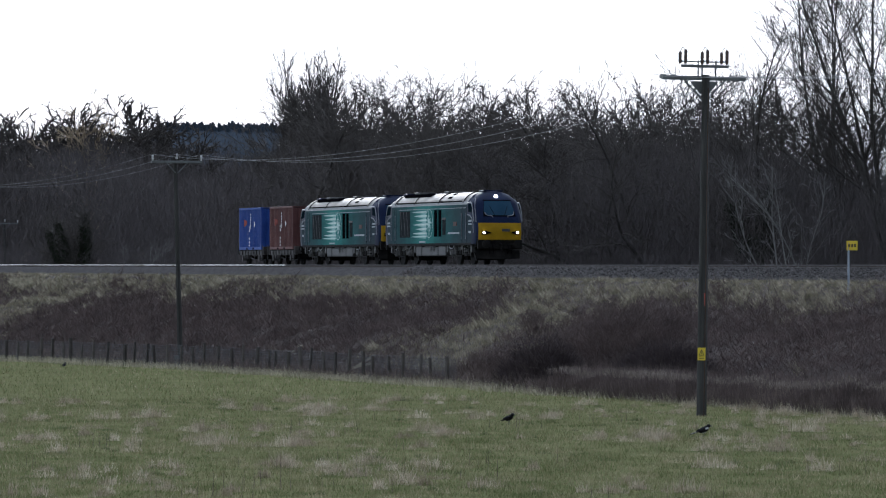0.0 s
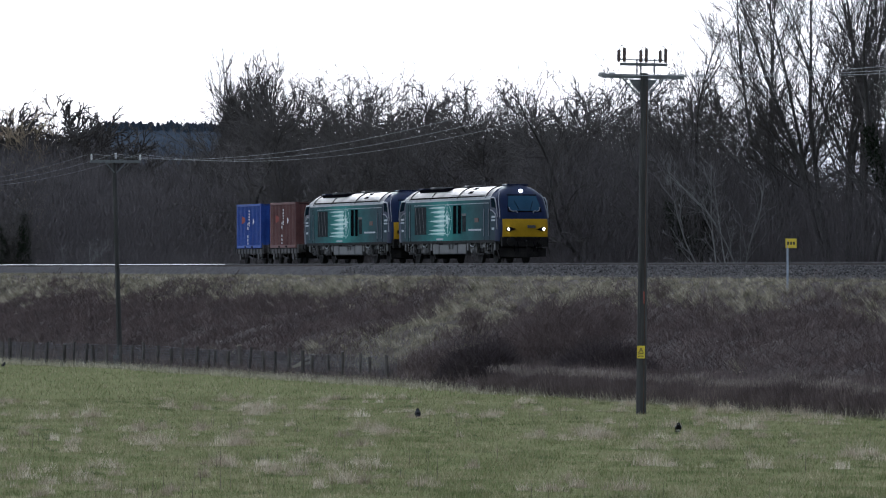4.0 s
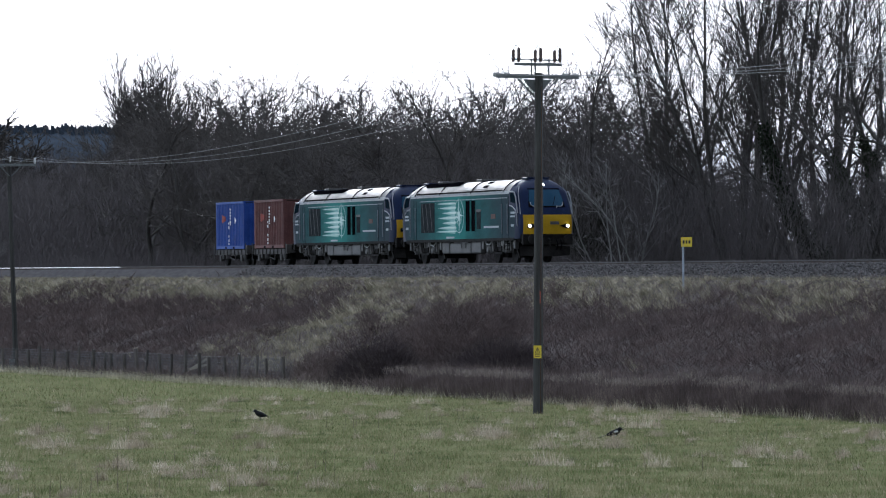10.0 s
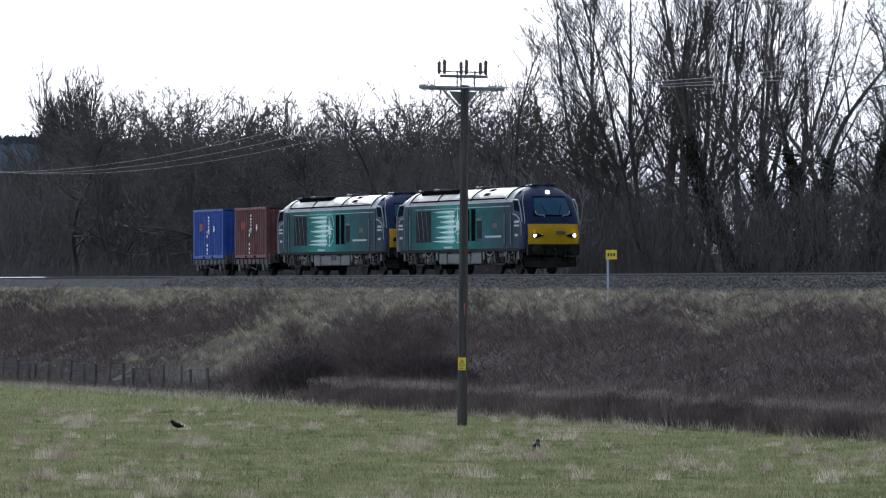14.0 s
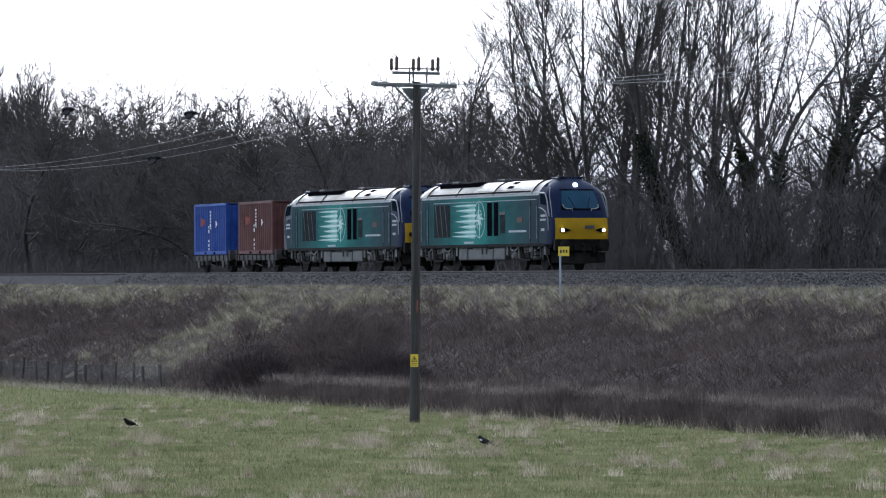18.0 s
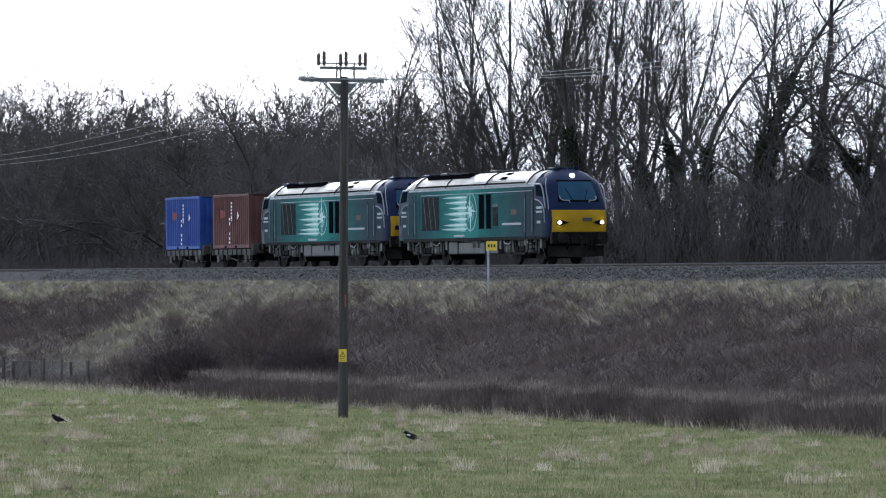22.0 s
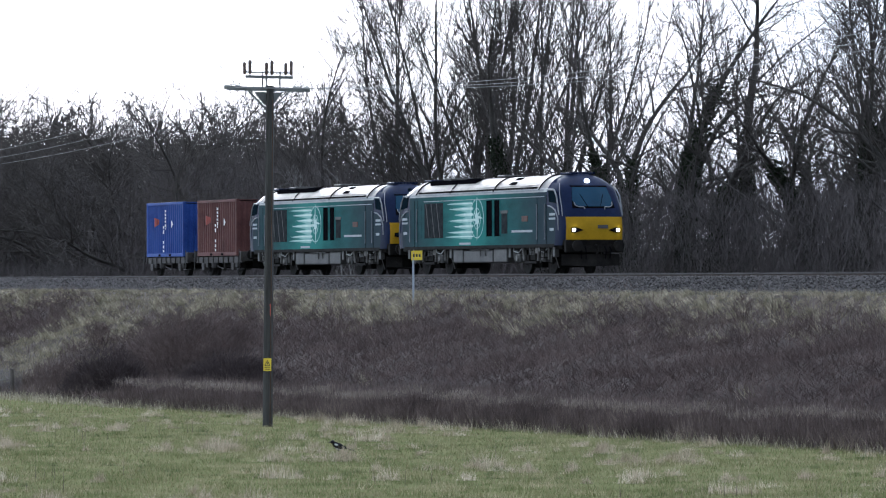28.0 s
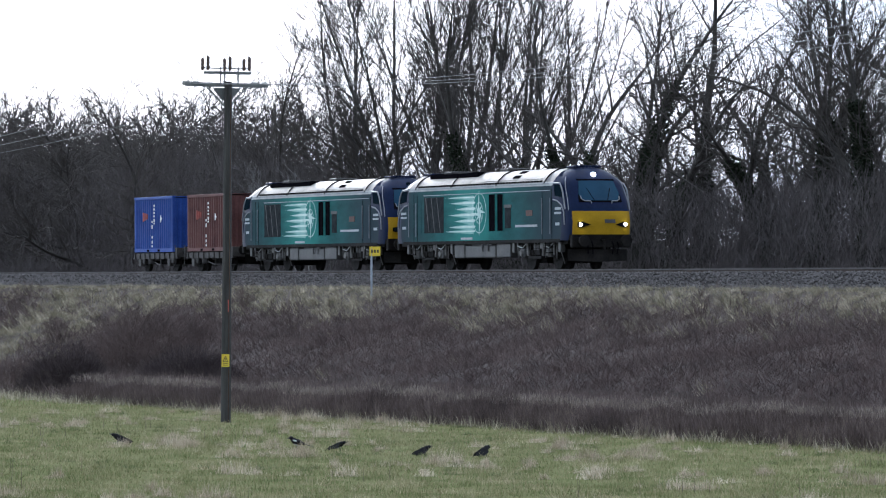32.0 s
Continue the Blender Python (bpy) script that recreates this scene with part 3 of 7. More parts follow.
def tree_meshes(kind, seed, low=False, fat=0.0):
    """Grows a bare tree: leaning stems, limbs along them that curve up, branches on the limbs, sprays of twigs on the branches."""
    h, stems, lean0, lean1, r0, first, ang, pull, crook, limbs, reach, by_hand = KINDS[kind]
    r = random.Random(seed)
    vs, fs, tv, tf, lines = [], [], [], [], []
    fat = fat or (1.7 if low else 1.12 if kind == "round" else 0.95)
    slim = kind in ("fan", "tall", "broom")     # long straight twigs at narrow angles
    wild = 1.5 if kind in ("round", "fork", "spread") else 1.0

    def shoot(p, d, ln, ra, rb, seg, level):
        """One smoothly wandering shoot as a tapered tube; gives its line back."""
        d = d.normalized()
        pts, rad = [p.copy()], [ra]
        bend = Vector((0, 0, 0))
        c = crook * (1.0 if level < 2 else wild)
        for i in range(seg):
            bend = bend * 0.6 + Vector((r.gauss(0, c), r.gauss(0, c), r.gauss(0, c)))
            d = (d + bend + Vector((0, 0, pull * (0.4, 1.5, 1.2, 0.6)[level] * 6 / seg * (0.5 if level == 0 else 1)))).normalized()
            p = p + d * (ln / seg)
            pts.append(p)
            rad.append(ra + (rb - ra) * ((i + 1) / seg) ** 0.8)
        if level == 0 or ra > 0.06:
            tube(vs, fs, pts, rad, 8 if ra > 0.12 else 6)
        else:
            tube(tv, tf, pts, rad, 4 if ra > 0.03 else 3)
        return pts, rad

    def off(d, angle):
        """d turned aside by an angle, any way round."""
        u = d.cross(Vector((r.gauss(0, 1), r.gauss(0, 1), r.gauss(0, 1)))).normalized()
        return (d * math.cos(angle) + u * math.sin(angle)).normalized()

    def spot(pts, rad, k):
        """A place, direction and thickness along a shoot, k from 0 to 1."""
        q = min(len(pts) - 1.01, k * (len(pts) - 1))
        a = int(q)
        return pts[a].lerp(pts[a + 1], q - a), (pts[a + 1] - pts[a]).normalized(), rad[a] + (rad[a + 1] - rad[a]) * (q - a)

    def twig(p, d, ln, rad):
        b = len(tv)
        u = d.cross(Vector((0.31, 0.94, 0.17))).normalized() * rad
        w = d.cross(u)
        tv.extend((p + u, p - u * 0.5 + w * 0.87, p - u * 0.5 - w * 0.87, p + d * ln))
        tf.extend(((b, b + 1, b + 3), (b + 1, b + 2, b + 3), (b + 2, b, b + 3)))

    def spray(pts, rad, ln):
        """Branches on a limb, side shoots on the branches and twigs on those."""
        n2 = max(4, int(ln * (0.9 if low else 1.5)))
        for j in range(n2):
            s2 = 0.14 + 0.84 * (j + r.random()) / n2
            p2, d2, w2 = spot(pts, rad, s2)
            l2 = max(0.7, ln * 0.44 * (1.15 - 0.6 * s2) * r.uniform(0.6, 1.25))
            cp, cr = shoot(p2, off(d2, radians(r.uniform(16, 36) if slim else r.uniform(26, 54))), l2, min(w2 * 0.75, 0.014 + 0.004 * l2) * fat, 0.006 * fat, 3 if low else 4, 2)
            for m in range(max(2, int(l2 * (1.2 if low else 4.2 if kind == "round" else 3.2))) + 1):
                p3, d3, w3 = spot(cp, cr, 0.15 + 0.83 * r.random())
                l3 = max(0.35, l2 * (r.uniform(0.4, 0.75) if slim else r.uniform(0.28, 0.55)))
                dd = off(d3, radians(r.uniform(12, 34) if slim else r.uniform(22, 50)))
                if low:
                    twig(p3, dd, l3, 0.0085 * fat)
                    continue
                ep, er = shoot(p3, dd, l3, 0.0095 * fat, 0.005 * fat, 2, 3)
                for e in range(3):
                    p4, d4, w4 = spot(ep, er, 0.2 + 0.75 * r.random())
                    twig(p4, off(d4, radians(r.uniform(10, 32) if slim else r.uniform(20, 48))), l3 * r.uniform(0.35, 0.7), 0.0068 * fat)

    for k in range(stems):
        tilt, az = by_hand[k] if by_hand else (lean0 + (lean1 - lean0) * ((k + 0.5) / stems) ** 0.8 + r.uniform(-2, 2), k * 137.5 + seed * 40)
        tilt, az = radians(tilt), radians(az)
        hk = h * (1.0 if k == 0 else r.uniform(0.82, 1.0)) / (0.5 + 0.5 * math.cos(tilt))
        foot = Vector((math.cos(az), math.sin(az), 0)) * (0.0 if stems == 1 else r.uniform(0.1, 0.12 + 0.06 * stems)) + Vector((0, 0, -0.3))
        rb = r0 * (1.0 if k == 0 else r.uniform(0.6, 1.0))
        d = Vector((math.cos(az) * math.sin(tilt), math.sin(az) * math.sin(tilt), math.cos(tilt)))
        sp, sr = shoot(foot, d, hk * (0.80 if kind == "round" else 0.95), rb, 0.02, 16, 0)
        lines.append((sp, sr))
        count = limbs // 2 if low else limbs
        for i in range(count):
            s = first + (0.97 - first) * ((i + r.random()) / count) ** 0.9
            p, ds, lr = spot(sp, sr, s)
            ln = h * reach * (1.12 - 0.72 * s) * r.uniform(0.65, 1.25)
            bp, br = shoot(p, off(ds, radians(ang * r.uniform(0.6, 1.25))), ln, max(0.024, lr * r.uniform(0.42, 0.66)), 0.010, 7, 1)
            spray(bp, br, ln)
        tail = sp[10:]
        spray(tail, sr[10:], hk * 0.34)
    return (vs, fs), (tv, tf), lines


def make_tree(kind, seed, label, ivy=0, pale=None, fat=0.0):
    (vs, fs), (tv, tf), lines = tree_meshes(kind, seed, fat=fat)
    t = tagged(new("tree"), label, "tree", "trees behind the line")
    part("trunk", mesh_from("trunk", vs, fs, pale or M_BARK, True), None, t)
    part("crown", mesh_from("crown", tv, tf, pale or M_TWIG), None, t, "bare winter twigs")
    if ivy:
        r = random.Random(seed + 5)
        q = []
        for pts, rad in lines:
            reach = r.uniform(0.42, 0.66) if kind != "round" else 0.85
            for i in range(ivy // len(lines)):
                k = reach * r.random() ** 0.85 * (len(pts) - 1.01)
                a = int(k)
                base = pts[a].lerp(pts[a + 1], k - a)
                # ivy swells in uneven pads round the stem and thins out upwards
                pad = 0.55 + 0.45 * noise.noise((base.z * 0.55, seed, 3.0)) + 0.35 * noise.noise((base.z * 1.7, seed, 8.0))
                wide = rad[a] + (0.10 + 0.42 * max(0.05, pad)) * (1 - 0.6 * k / (len(pts) * reach)) * (1.7 if kind == "round" else 1.0)
                an, out = r.uniform(0, 6.283), wide * math.sqrt(r.random())
                c = base + Vector((math.cos(an) * out, math.sin(an) * out, r.gauss(0, 0.12)))
                for j in range(3):
                    f = c + Vector((r.gauss(0, 0.10), r.gauss(0, 0.10), r.gauss(0, 0.10)))
                    u = Vector((r.gauss(0, 1), r.gauss(0, 1), r.gauss(0, 1))).normalized() * 0.055
                    w = u.cross(Vector((r.gauss(0, 1), r.gauss(0, 1), r.gauss(0, 1)))).normalized() * 0.045
                    q += [f - u, f + w, f + u, f - w]
        part("ivy", tri_mesh("ivy", [tuple(v) for v in q], M_IVY, 4), None, t, "dark evergreen ivy on the stems")
    return t


def stand(protos, spots):
    """Sets the trees out; a size over 4 is a height in metres, else a scale."""
    used = set()
    tall = {k: max(v.co.z for c in o.children for v in c.data.vertices) for k, o in protos.items()}
    for kind, x, y, s, turn in spots:
        s = s / tall[kind] if s > 4 else s
        m = pose(x, y, land_z(x, y) + 0.1, 0, 0, turn) @ Matrix.Diagonal((s, s, s, 1))
        if kind not in used:
            protos[kind].matrix_basis = m
            used.add(kind)
        else:
            o = copy_thing(protos[kind], m)
            o.matrix_basis = m
    for k in protos:
        if k not in used:
            protos[k].location = (-260, 60, land_z(-260, 60))


CROWNS = ((169.7, 0.0316), (168.5, 0.0346), (167.8, 0.0291), (166.6, 0.0291), (165.8, 0.0390), (165.2, 0.0419), (163.9, 0.0384), (163.0, 0.0404), (162.5, 0.0414), (161.7, 0.0404), (153.0, 0.0534))
THICKET = ((169.7, 0.0276), (168.7, 0.0282), (167.85, 0.0274), (167.75, 0.0231), (166.6, 0.0231), (166.4, 0.0276), (165.2, 0.0281), (163.9, 0.0268), (162.4, 0.0268), (161.2, 0.0261), (160.7, 0.0225), (159.8, 0.0212), (157.6, 0.0208), (156.6, 0.0204), (155.6, 0.0200), (154.0, 0.0205))


def bearing(x, y):
    """The compass angle and distance of a spot from where the camera stands."""
    return math.degrees(math.atan2(y - EYE[1], x - EYE[0])), math.hypot(x - EYE[0], y - EYE[1])


def tab_at(tab, a):
    """How high the wood rises along that bearing, as a slope."""
    if a >= tab[0][0]:
        return tab[0][1]
    for (p, q), (u, v) in zip(tab, tab[1:]):
        if a >= u:
            return q + (v - q) * (p - a) / (p - u)
    return tab[-1][1]


def trees():
    P = {
        "fan": make_tree("fan", 3, "tall bare tree with many upright stems"),
        "fan2": make_tree("fan", 14, "tall bare tree with many fanned stems"),
        "tall": make_tree("tall", 5, "tall bare tree with a single straight trunk"),
        "tall2": make_tree("tall", 25, "tall slender bare tree with fine twigs"),
        "tall_ivy": make_tree("tall", 8, "tall bare tree with an ivy-clad trunk", 5200),
        "fork": make_tree("fork", 21, "bare tree with a leaning ivy-clad stem", 6600),
        "fork2": make_tree("fork", 34, "bare tree with crooked forked stems", 4200),
        "spread": make_tree("spread", 11, "bare tree with wide leaning limbs and an ivy-clad foot", 6000),
        "round": make_tree("round", 4, "bare tree with a rounded twiggy crown"),
        "round2": make_tree("round", 9, "bare tree with a broad twiggy crown"),
        "round3": make_tree("round", 19, "bare tree with a domed crown of fine twigs"),
        "round_ivy": make_tree("round", 27, "small bare tree smothered in dark ivy", 6400),
        "broom": make_tree("broom", 6, "narrow bare tree with upright brush-like branches", 0, None, 1.6),
        "thin": make_tree("thin", 2, "slender pale young tree without leaves", 0, M_PALEBARK, 0.9),
        "far_round": make_tree("round", 55, "distant bare tree with a domed crown", 0, None, 3.4),
        "gold": make_tree("round", 58, "distant bare tree, pale gold backlight painted into its twigs", 0, M_BACKLIT, 1.8),
    }
    spots = [
        # the big trees by the line
        ("tall2", -81, 15, 0.98, 10), ("tall", -76.5, 15.5, 1.02, 200), ("tall2", -85, 19, 0.88, 120), ("tall", -72.5, 17, 1.0, 77), ("round_ivy", -74, 12, 0.86, 0), ("tall2", -70.4, 15, 0.98, 50), ("tall", -67.6, 15.5, 0.95, 10), ("fan", -57.9, 15, 1.0, 0), ("fan2", -56.5, 18.5, 0.95, 140),
        ("tall", -48.2, 15, 0.95, 300), ("fork", -42, 15, 1.05, 0), ("fork2", -36.8, 15, 1.05, 150), ("tall_ivy", -32.2, 15, 0.95, 120), ("spread", -28.3, 15, 1.12, 0), ("tall2", -30.5, 19, 0.95, 30), ("fork2", -34, 22, 0.95, 300),
        ("tall", -25.6, 19, 0.98, 270), ("tall_ivy", -12.8, 15, 1.0, 15), ("tall2", -11.0, 15.6, 1.02, 80), ("tall_ivy", -7.7, 15, 1.05, 250), ("tall", -4.8, 15, 1.0, 190), ("spread", -19, 22, 0.9, 200), ("tall2", -18.5, 16, 0.85, 45),
        ("round", -62, 29, 0.95, 10), ("round2", -48, 30, 0.9, 70), ("round3", -82, 25, 0.95, 70), ("round2", -32, 29, 0.8, 170), ("thin", -214, 8.6, 6.0, 220), ("thin", -58.3, 8.6, 8.4, 20),
        ("round", -88, 20, 0.98, 300), ("round3", -40, 24, 1.05, 20), ("round", -26, 25, 1.0, 100), ("tall2", -55, 22, 0.85, 60), ("round2", -12, 22, 0.95, 210), ("round3", -18, 28, 0.9, 330), ("tall", -42, 21, 0.85, 140), ("round3", -1, 20, 1.0, 30),
        ("fork", -20, 17, 1.0, 120), ("fork2", -8, 17, 1.05, 200), ("spread", -2, 18, 1.0, 30), ("tall", -16, 19, 1.0, 60), ("round_ivy", -238, 8.3, 10.8, 40), ("round_ivy", -246, 8.8, 9.0, 200),
    ]
    r = random.Random(77)
    # the wood to the far end of the line, row behind row
    kinds = ("round", "round2", "round3", "round", "round2", "round3")
    i = 0
    for row, (y, x0, gap) in enumerate(((15, -86, 8.5), (24, -100, 10.5), (35, -150, 16.0))):
        x = float(x0)
        while x > (-205, -235, -300)[row]:
            px, py = x + r.uniform(-2, 2), y + r.uniform(-2.5, 2.5)
            az, d = bearing(px, py)
            top = EYE[2] + d * tab_at(CROWNS, az) * r.uniform(0.92, 1.08)
            x -= gap
            i += 1
            if az > 166.12:
                continue
            k = kinds[i % 6]
            spots.append((k, px, py, top - land_z(px, py), r.uniform(0, 360)))
    for k, (ab, w) in enumerate(((166.12, 1.0), (165.98, 0.93), (166.26, 0.86))):
        px, py = EYE[0] + 483 * math.cos(radians(ab)), EYE[1] + 483 * math.sin(radians(ab))
        spots.append(("broom", px, py, w * (EYE[2] + 483 * 0.0440 - land_z(px, py)), 80 * k))
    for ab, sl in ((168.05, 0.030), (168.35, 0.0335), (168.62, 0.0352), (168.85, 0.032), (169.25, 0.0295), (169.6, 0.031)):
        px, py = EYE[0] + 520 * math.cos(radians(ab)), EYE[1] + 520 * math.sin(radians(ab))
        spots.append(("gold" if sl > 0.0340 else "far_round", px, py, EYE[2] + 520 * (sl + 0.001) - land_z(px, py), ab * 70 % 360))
    stand(P, spots)


def far_wood():
    """The depth of the wood behind the first trees, as one mass of stems and twigs."""
    V, F, n0 = [], [], 0
    protos = []
    for kind, seed in (("round", 41), ("round", 42), ("thin", 43), ("round", 44)):
        (a, b), (c, d), lines = tree_meshes(kind, seed, True)
        n = len(a)
        v = np.array([tuple(q) for q in a + c], dtype=np.float32)
        f = np.array([q if len(q) == 4 else (*q, q[2]) for q in b + [tuple(i + n for i in q) for q in d]], dtype=np.int32)
        protos.append((v, f))
    r = random.Random(5)
    spots = []
    for i in range(34):
        y = r.uniform(45, 110)
        x = -150 - r.random() * 330 - (y - 45) * 1.5
        spots.append((x, y, r.uniform(1.0, 1.35)))
    for i in range(26):
        y = r.uniform(30, 60)
        spots.append((-20 - r.random() * 150 - (y - 30) * 2.2, y, r.uniform(0.75, 1.05)))
    for x, y, s in spots:
        v, f = protos[r.randrange(4)]
        az, d = bearing(x, y)
        s = max(0.5, (EYE[2] + d * (0.0215 if 166.4 < az < 167.9 else tab_at(CROWNS, az) if az > 161.5 else 0.022) * r.uniform(0.76, 0.95) - land_z(x, y)) / float(v[:, 2].max()))
        a = r.uniform(0, 6.28)
        ca, sa = math.cos(a), math.sin(a)
        w = np.empty_like(v)
        w[:, 0] = (v[:, 0] * ca - v[:, 1] * sa) * s + x
        w[:, 1] = (v[:, 0] * sa + v[:, 1] * ca) * s + y
        w[:, 2] = v[:, 2] * s + land_z(x, y)
        V.append(w)
        F.append(f + n0)
        n0 += len(v)
    V, F = np.concatenate(V), np.concatenate(F)
    me = bpy.data.meshes.new("far_wood")
    me.vertices.add(len(V))
    me.vertices.foreach_set("co", V.ravel())
    me.loops.add(F.size)
    me.loops.foreach_set("vertex_index", F.ravel())
    me.polygons.add(len(F))
    me.polygons.foreach_set("loop_start", np.arange(0, F.size, 4, dtype=np.int32))
    me.materials.append(M_WOOD)
    me.update()
    me.validate()
    tagged(new("far_wood", me), "bare winter wood receding behind the railway", "wood", kind="stuff")


def undergrowth():
    def thicket(name, n, x0, x1, y0, y1, share, ln, wd, label, power=0.8, skew=0.0):
        x, y = rng.uniform(x0, x1, n), y0 + (y1 - y0) * rng.random(n)
        x = x - skew * (y - y0)
        z = np.array([land_z(a, b) for a, b in zip(x, y)])
        top = []
        for a, b, g in zip(x, y, z):
            az, d = bearing(a, b)
            top.append((EYE[2] + d * tab_at(THICKET, az) - g) * (0.86 + 0.22 * noise.noise((a * 0.10, b * 0.1, 2)) + 0.16 * noise.noise((a * 0.4, b * 0.4, 6))))
        top = np.maximum(np.array(top) * share, 0.5)
        twig_cloud(name, np.stack([x, y, z + top * rng.random(n) ** power], 1), ln * (0.4 + rng.random(n)), wd * (0.4 + rng.random(n)), M_WOOD, label, 1.6)
    thicket("near_undergrowth", 200000, -104, 18, 9, 27, 1.0, 0.9, 0.021, "tangled leafless scrub under the tall trees", 0.9)
    thicket("low_scrub", 60000, -330, 18, 7.5, 12, 0.35, 0.8, 0.03, "low leafless scrub beside the far track")
    thicket("wood_undergrowth", 240000, -330, -90, 12, 44, 0.91, 1.2, 0.041, "dense dark thicket filling the wood", 0.8, 1.2)
    thicket("deep_undergrowth", 110000, -600, -200, 42, 85, 1.0, 2.2, 0.11, "dark leafless thicket deep in the wood", 0.75, 1.5)


def far_hill():
    """A wooded ridge beyond the valley, seen past the end of the wood, with a ragged line of pine tops."""
    def crest(a):
        return 47.7 + 1.2 * noise.noise((a * 1.7, 0, 0)) - 30.0 * max(0.0, min(1.0, (166.2 - a) / 2.5)) - 12.0 * max(0.0, min(1.0, (a - 167.8) / 0.8))
    vs, fs = [], []
    r = random.Random(8)
    nx = 240
    for i in range(nx):
        ad = 161 + 14 * i / (nx - 1)
        a = radians(ad)
        for d, k in ((1150, 0.0), (1350, 0.8), (1500, 1.0), (1700, 0.85)):
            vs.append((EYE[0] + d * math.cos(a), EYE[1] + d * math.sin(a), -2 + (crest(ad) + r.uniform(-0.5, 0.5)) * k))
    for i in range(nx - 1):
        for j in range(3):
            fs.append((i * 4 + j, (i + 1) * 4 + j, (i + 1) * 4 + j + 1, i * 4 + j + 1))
    tagged(new("far_hill", mesh_from("far_hill", vs, fs, M_HILL)), "dark pine-covered distant ridge, blue-grey haze put into its colour", "hill", kind="structure")
    vs, fs = [], []
    for i in range(2600):
        ad = 161 + 14 * r.random()
        a = radians(ad)
        d = r.uniform(1470, 1520)
        x, y = EYE[0] + d * math.cos(a), EYE[1] + d * math.sin(a)
        h, w = r.uniform(1.5, 3.6), r.uniform(0.8, 1.8)
        z = -3 + crest(ad) * (0.8 + 0.2 * min(1, (d - 1350) / 150))
        b = len(vs)
        for k in range(5):
            t = 2 * math.pi * k / 5
            vs.append((x + math.cos(t) * w, y + math.sin(t) * w, z + r.uniform(-0.5, 0.5)))
        for k in range(5):
            t = 2 * math.pi * k / 5 + 0.3
            vs.append((x + math.cos(t) * w * 0.25, y + math.sin(t) * w * 0.25, z + h * r.uniform(0.6, 1.0)))
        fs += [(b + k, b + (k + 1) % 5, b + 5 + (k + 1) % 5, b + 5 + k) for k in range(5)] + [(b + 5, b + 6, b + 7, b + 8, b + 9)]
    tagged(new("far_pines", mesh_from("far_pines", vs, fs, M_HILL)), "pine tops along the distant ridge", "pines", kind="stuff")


# ---- power line ----
NEAR, FAR, NEXT, BEYOND = (37.6, -27.7), (-60.3, -22.1), (135.5, -33.3), (-160.0, -17.0)


def pole_base(x, y):
    t = tagged(new("utility_pole"), "", "utility pole", "poles of the power line")
    t.location = (x, y, field_z(x, y))
    return t


def insulator(bm, p, h, r):
    p = Vector(p)
    rod(bm, p, p + Vector((0, 0, h)), r * 0.6)
    for k in range(3):
        z = h * (0.25 + 0.27 * k)
        rod(bm, p + Vector((0, 0, z)), p + Vector((0, 0, z + h * 0.12)), r, r * 0.6, 10)


